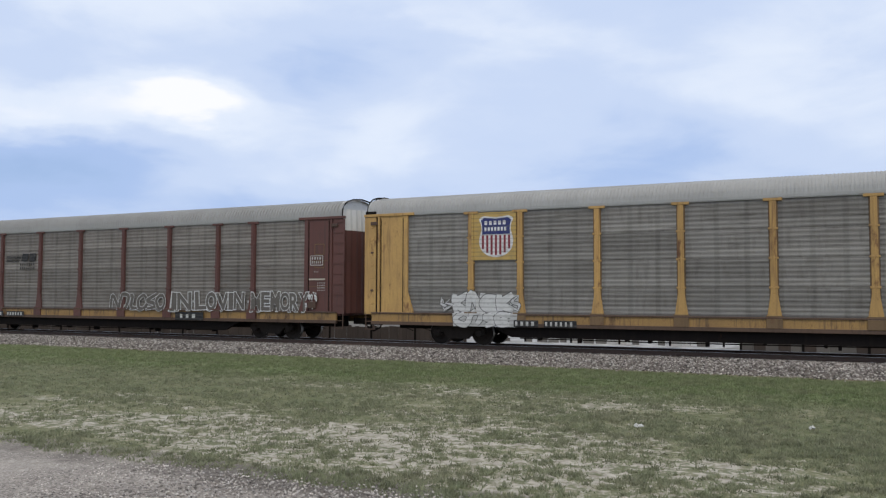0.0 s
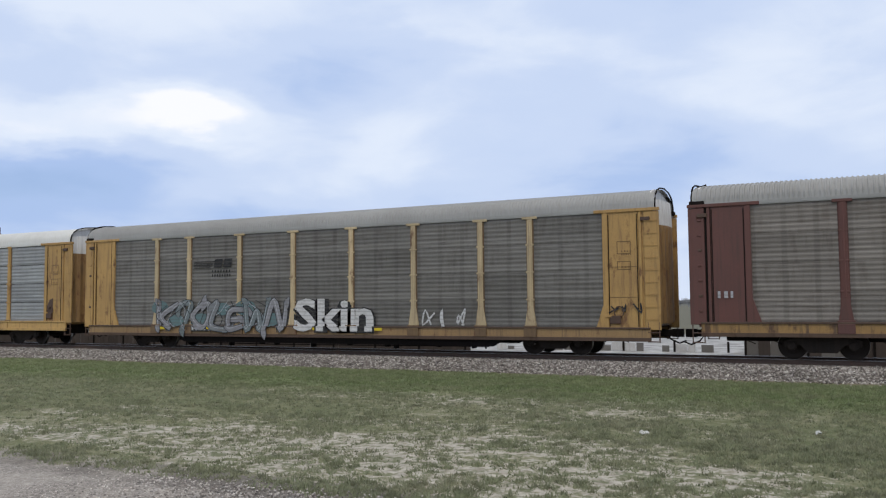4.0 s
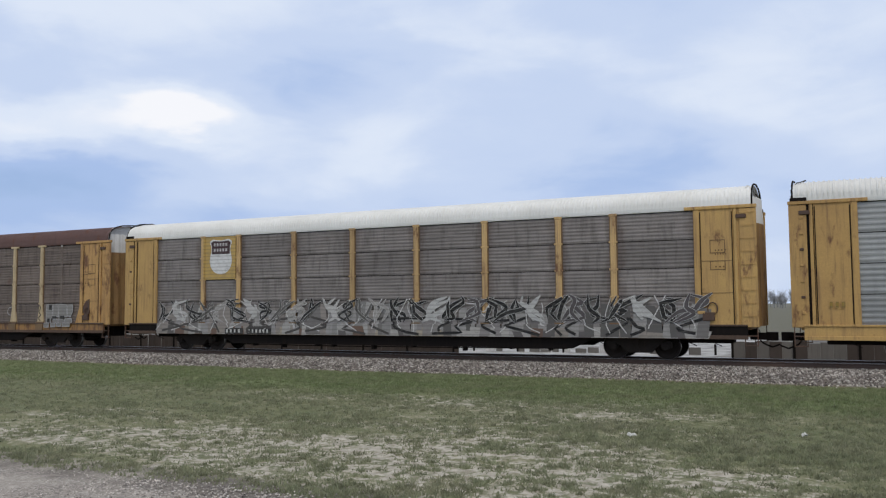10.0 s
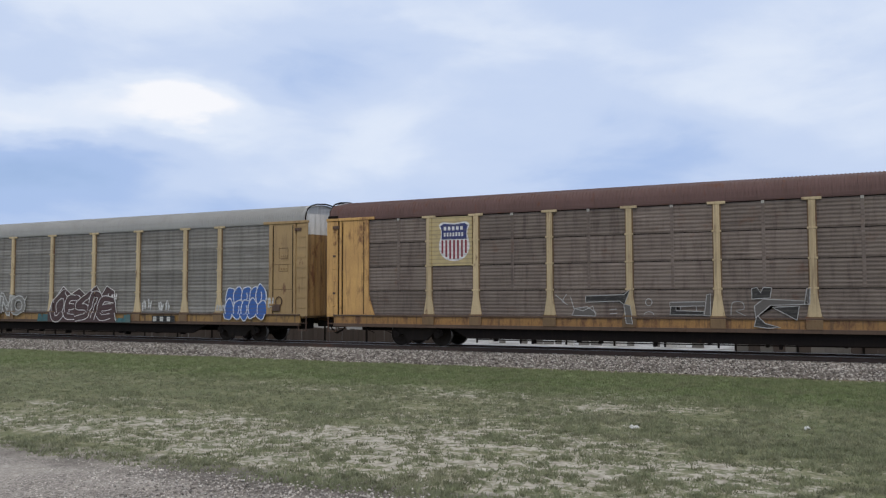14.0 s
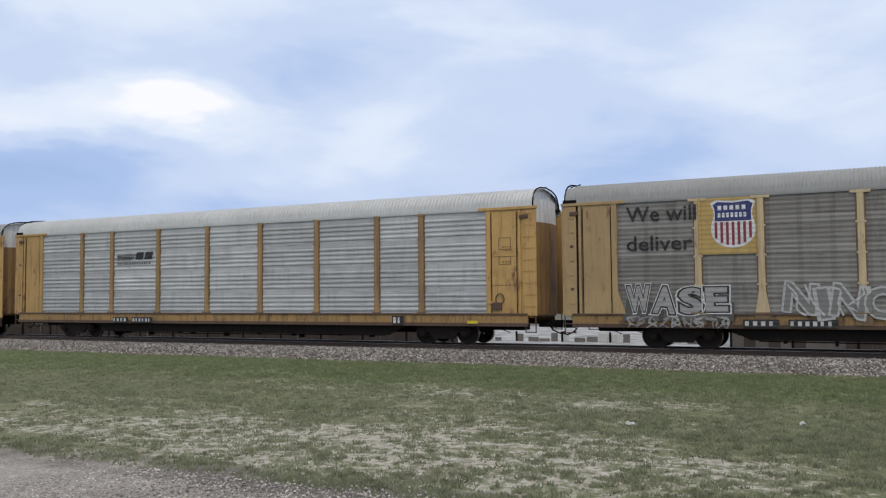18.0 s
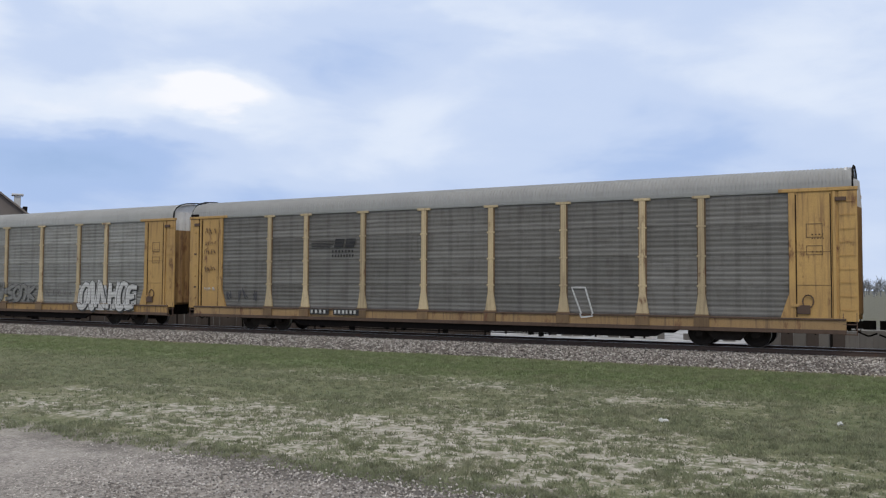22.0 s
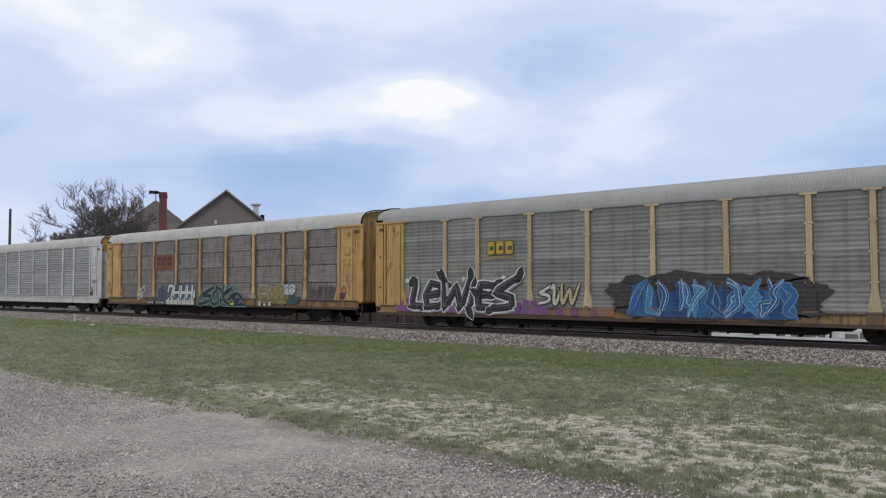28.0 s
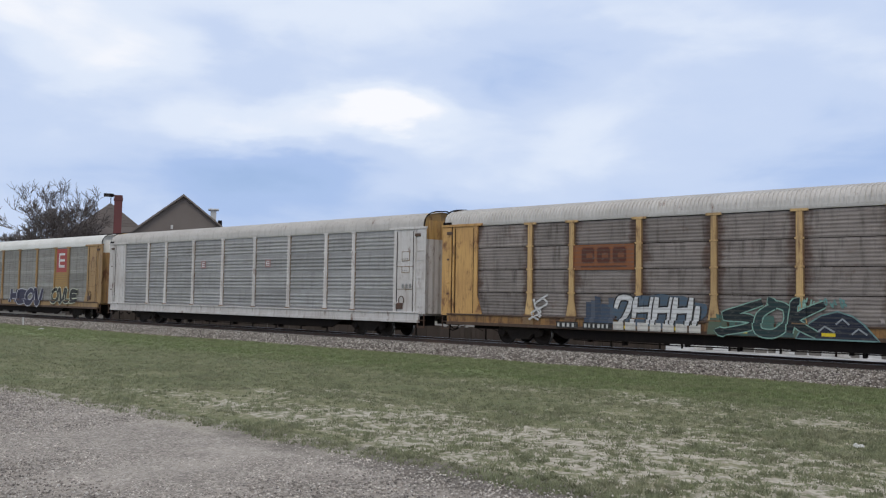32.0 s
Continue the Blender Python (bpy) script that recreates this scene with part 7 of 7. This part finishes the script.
def low_wall(x0, x1, y, h, mats, label, seed, wide=0.94, ragged=0.1, miss=0.12, widths=(0.9, 0.55)):
    """A low barrier of upright boards of uneven height between dark posts."""
    rnd = random.Random(seed)
    fence = empty("low_fence", pose(x0, y, 0), label, "fence", "fences beyond the track")
    boards = []
    for mat in mats:
        for w in widths:
            board = Build()
            board.box(0, wide * w, 0, 0.05, 0.02, h, 0.006)
            boards.append(flip_fix(board.mesh("board", mat)))
    post_b = Build()
    post_b.box(-0.05, 0.05, -0.06, 0.0, 0, h + 0.06, 0.008)
    pm = flip_fix(post_b.mesh("fence_post", BLACK))
    n = int((x1 - x0) / wide)
    for i in range(n):
        if rnd.random() > miss:
            hang("board", rnd.choice(boards), fence, pose(i * wide, rnd.uniform(-0.04, 0.04), rnd.uniform(-ragged, 0.0)))
        if i % max(1, int(2.6 / wide)) == 0:
            hang("fence_post", pm, fence, pose(i * wide - 0.015, 0, 0))


low_wall(-18.5, -5.2, 41.5, 0.45, [fence_white, fence_grey], "low white board barrier with dark posts", 1, 0.62, 0.3, 0.28)
low_wall(-5.0, 14, 38.9, 0.86, [fence_grey, fence_brown], "low grey weathered board barrier", 2, 0.5, 0.15, 0.03, (0.99,))
low_wall(-70, -17.5, 37.9, 0.84, [fence_brown], "low brown slatted fence", 3, 0.26, 0.1, 0.0, (0.985,))

BRICK = weathered("dark_red_chimney_brick", (0.15, 0.052, 0.052), (0.09, 0.04, 0.04), 0, 0.9)
SHINGLE = weathered("grey_brown_roof_shingles", (0.12, 0.102, 0.097), (0.085, 0.073, 0.069), 0, 0.95, 0, 0.3)
SIDING = weathered("taupe_house_siding", (0.215, 0.185, 0.168), (0.165, 0.142, 0.128), 0, 0.9, 0, 0.25)
LIGHT = weathered("white_vent_metal", (0.68, 0.68, 0.68), (0.45, 0.45, 0.44), 0, 0.6)


def polar(az, dist):
    return -dist * math.sin(radians(az)), dist * math.cos(radians(az))


def gable_house(az, dist, half, eave, peak, depth, label, turn=0.0):
    """A house with its gable to the camera: walls, two roof slopes with courses, gable boards."""
    x, y = polar(az, dist)
    house = empty("house", pose(x, y, 0, 0, 0, az + turn), label, "house", "houses beyond the track")
    w = Build()
    w.prism([(-half, 0), (half, 0), (half, eave), (0, peak - 0.15), (-half, eave)], 0, depth)
    part("wall", w, SIDING, house)
    for s in (-1, 1):
        r = Build()
        n = 14
        for i in range(n):
            a, b = i / n, (i + 1.15) / n
            x0, x1 = s * (half + 0.35) * (1 - a), s * (half + 0.35) * (1 - b)
            z0, z1 = eave - 0.25 + (peak - eave + 0.25) * a, eave - 0.25 + (peak - eave + 0.25) * b
            r.prism([(x0, z0 + 0.05), (x1, z1 + 0.02), (x1, z1 - 0.08), (x0, z0 - 0.06)], -0.4, depth + 0.4)
        part("roof_slope", r, SHINGLE, house)
        g = Build()
        g.prism([(s * (half + 0.4), eave - 0.34), (s * (half + 0.4), eave - 0.12), (0, peak + 0.08), (0, peak - 0.14)], -0.46, -0.40)
        part("barge_board", g, SIDING, house)
    return house


D1 = 95.0
EYE0 = 2.43
up = lambda el, d: EYE0 + d * math.tan(radians(el))
house = gable_house(57.05, D1, 6.6, up(6.33, D1) - 5.4, up(6.33, D1), 14, "taupe gabled house with a steep brown shingle roof")
v = Build()
v.box(-0.3, 0.3, -0.1, 0.5, 0, 1.3, 0.03)
v.box(-0.55, 0.55, -0.3, 0.7, 1.3, 1.5, 0.04)
part("roof_vent", v, LIGHT, house, pose(3.2, 1.0, up(4.7, D1)), "white metal roof vent")
v = Build()
v.box(-0.22, 0.22, -0.2, 0.2, 0, 0.8, 0.03)
part("roof_vent", v, BLACK, house, pose(3.9, 0.8, up(4.35, D1)))
v = Build()
v.box(-0.12, 0.12, -0.1, 0.1, 0, 0.4, 0.02)
part("roof_vent", v, LIGHT, house, pose(-1.1, -0.6, up(4.1, D1)))

D2 = 104.0
x, y = polar(61.45, D2)
h2 = empty("hipped_house", pose(x, y, 0, 0, 0, 61.45), "dark brown house with a pyramid roof and weather vane", "house", "houses beyond the track")
top, low = up(5.85, D2), up(3.4, D2)
w = Build()
w.box(-4.6, 4.6, 0, 9.2, 0, low, 0.02)
part("wall", w, SIDING, h2)
r, rows = Build(), []
for i in range(12):
    for a in (i / 12, (i + 0.97) / 12):
        q, z0 = 5.0 * (1 - a) + (0.03 if a == i / 12 else 0), low + (top - low) * a
        rows += [(-q, 4.6 - q, z0), (q, 4.6 - q, z0), (q, 4.6 + q, z0), (-q, 4.6 + q, z0)]
r.add(rows, [(4 * i + j, 4 * i + (j + 1) % 4, 4 * i + 4 + (j + 1) % 4, 4 * i + 4 + j) for i in range(23) for j in range(4)] + [(92, 93, 94, 95)])
part("roof", r, SHINGLE, h2)
v = Build()
v.tube([(0, 4.6, top - 0.2), (0, 4.6, top + 1.0)], 0.05, 6)
v.box(-0.8, 0.3, 4.57, 4.63, top + 0.72, top + 1.12, 0)
v.prism([(0.3, top + 0.8), (0.55, top + 0.92), (0.3, top + 1.04)], 4.57, 4.63)
part("weather_vane", v, BLACK, h2)

D3 = 90.0
x, y = polar(61.0, D3)
ch = empty("brick_chimney", pose(x, y, 0, 0, 0, 60.6), "tall dark red brick chimney beside the houses", "chimney")
b = Build()
hh = up(6.1, D3)
b.box(-0.37, 0.37, -0.37, 0.37, 0, hh - 0.5, 0.03)
part("shaft", b, BRICK, ch)
b = Build()
b.box(-0.43, 0.43, -0.43, 0.43, hh - 0.55, hh - 0.25, 0.03)
b.box(-0.39, 0.39, -0.39, 0.39, hh - 0.25, hh, 0.03)
part("cap", b, BRICK, ch)

x, y = polar(60.4, 99)
w = Build()
low_house = empty("low_house", pose(x, y, 0, 0, 0, 60), "low brown annex roof between the houses", "house", "houses beyond the track")
w.box(-3.5, 6, 0, 6, 0, up(3.6, 99), 0.03)
part("wall", w, SIDING, low_house)
r = Build()
r.prism([(-0.4, up(3.6, 99)), (3, up(4.25, 99)), (6.4, up(3.6, 99))], -3.8, 6.4, "x")
part("roof", r, SHINGLE, low_house)

BARK = weathered("grey_brown_bark", (0.10, 0.082, 0.07), (0.06, 0.05, 0.045), 0, 0.95)
BUD = island_mat("reddish_brown_twigs", [(0.0, (0.115, 0.10, 0.097)), (0.6, (0.155, 0.135, 0.13)), (1.0, (0.20, 0.17, 0.16))])


def bare_tree(x, y, height, seed, label, levels=5):
    """A leafless tree: tapered trunk, limbs and a crown of fine twigs."""
    rnd = random.Random(seed)
    tree = empty("bare_tree", pose(x, y, 0), label, "tree", "bare trees")
    limbs, twigs = Build(), Build()

    def grow(p, d, length, r, level):
        pts, rs, q = [p], [r], p.copy()
        for i in range(3):
            d = (d + Vector((rnd.gauss(0, 0.14), rnd.gauss(0, 0.14), rnd.gauss(0.05, 0.08)))).normalized()
            q = q + d * length / 3
            pts.append(q.copy()), rs.append(r * (1 - 0.16 * (i + 1)))
        (limbs if level < 3 else twigs).tube(pts, rs, 6 if level < 2 else 3)
        if level >= levels:
            return
        for _ in range(rnd.choice((3, 4, 4)) if level else 7):
            at = rnd.choice((1, 2, 3, 3))
            side = Vector((rnd.gauss(0, 1), rnd.gauss(0, 1), rnd.gauss(0.25, 0.5))).normalized()
            nd = (d * 0.8 + side * 0.66).normalized()
            grow(pts[at].copy(), nd, length * rnd.uniform(0.55, 0.78), max(0.025, rs[at] * 0.64), level + 1)

    grow(Vector((0, 0, 0)), Vector((0, 0, 1)), height * 0.34, height * 0.026, 0)
    part("trunk", limbs, BARK, tree)
    me = twigs.mesh("crown", BUD)
    hang("crown", me, tree)


for i, (az, dist, el) in enumerate([(63.6, 96, 7.6), (64.7, 101, 6.3), (65.8, 104, 5.3), (62.5, 112, 6.0), (66.9, 112, 4.5)]):
    x, y = polar(az, dist)
    bare_tree(x, y, up(el, dist) * 0.98, 70 + i, "leafless grey-brown tree with fine twigs beside the houses", 6)

x, y = polar(69.8, 120)
pole = empty("utility_pole", pose(x, y, 0), "dark wooden utility pole", "pole")
b = Build()
b.tube([(0, 0, 0), (0, 0, up(4.75, 120))], [0.2, 0.15], 10)
part("shaft", b, BARK, pole)
x, y = polar(-1.2, 75)
pole = empty("utility_pole", pose(x, y, 0), "thin dark steel pole", "pole")
b = Build()
b.tube([(0, 0, 0), (0, 0, up(2.6, 75))], [0.07, 0.05], 8)
part("shaft", b, BLACK, pole)


def far_wood():
    """A distant belt of bare trees along the horizon, as thin upright crowns; haze is put into their pale colour."""
    rnd, b = random.Random(77), Build()
    for i in range(1000):
        az = rnd.uniform(-50, 88)
        d = rnd.uniform(330, 520)
        x, y = polar(az, d)
        h = rnd.uniform(5, 10) * (0.8 + 0.5 * noise.noise((az * 0.12, 0, 0)))
        r = rnd.uniform(1.8, 3.8)
        b.tube([(x, y, 0), (x, y, h * 0.35)], [0.25, 0.2], 4)
        for _ in range(22):
            z0 = h * rnd.uniform(0.2, 0.6)
            tip = (x + rnd.gauss(0, r * 0.6), y + rnd.gauss(0, r * 0.6), min(h, z0 + h * rnd.uniform(0.2, 0.5)))
            b.tube([(x + rnd.gauss(0, 0.2), y, z0), tip], [0.12, 0.05], 3)
    ob = hang("far_wood", b.mesh("far_wood", island_mat("bare_wood_painted_haze", [(0.0, (0.22, 0.225, 0.235)), (1.0, (0.32, 0.32, 0.325))])))
    tagged(ob, "distant hazy belt of bare trees", "woods", "", "stuff")


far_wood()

# ---- small things on the grass ----
LITTER = paint((0.78, 0.78, 0.76))


def litter(x, y, size, seed, label):
    rnd, b = random.Random(seed), Build()
    k = 7
    v = [(rnd.uniform(0.7, 1) * size * math.cos(2 * math.pi * i / k), rnd.uniform(0.5, 0.8) * size * math.sin(2 * math.pi * i / k), rnd.uniform(0.01, 0.06)) for i in range(k)]
    u = [(a * 0.5, c * 0.5, e + rnd.uniform(0.0, 0.05)) for a, c, e in v]
    b.add(v + u + [(0, 0, 0.05)], [(i, (i + 1) % k, k + (i + 1) % k, k + i) for i in range(k)] + [(k + i, k + (i + 1) % k, 2 * k) for i in range(k)])
    b.add([(a, c, e - 0.012) for a, c, e in v] + [(0, 0, 0.02)], [((i + 1) % k, i, k) for i in range(k)])
    ob = hang("litter", b.mesh("litter", LITTER), None, pose(x, y, lawn(x, y) + 0.012, 0, 0, rnd.uniform(0, 360)))
    tagged(ob, label, "litter", "scraps of litter")


litter(-3.83, 15.62, 0.125, 1, "crumpled white paper scrap on the grass")
litter(-0.97, 16.81, 0.085, 2, "small white paper scrap on the grass")
litter(-52.6, 24.4, 0.25, 3, "white scrap lying on far grass")
marker = empty("track_marker", pose(-61.0, 27.0, 0), "small white marker post beside the ballast", "post")
b = Build()
b.tube([(0, 0, 0), (0, 0, 0.55)], 0.05, 8)
part("shaft", b, LIGHT, marker)


# ---- what moves ----
def motions():
    times = [t for t, _ in TRAIN]
    way = [s for _, s in TRAIN]
    for car, left, wheels in CARS:
        walk(car, [(t, pose(left + HALF + s, TRACK, RAIL)) for t, s in TRAIN])
    # each wheelset rolls without slipping
    step = 2 / FPS
    rolls = [(i * step, np.interp(i * step, times, way) - way[0]) for i in range(int(32 / step) + 1)]
    for car, left, wheels in CARS:
        for ob, dx in wheels:
            walk(ob, [(t, pose(dx, 0, 0.457, 0, math.degrees(s / 0.457) + 40 * dx, 0)) for t, s in rolls])


motions()
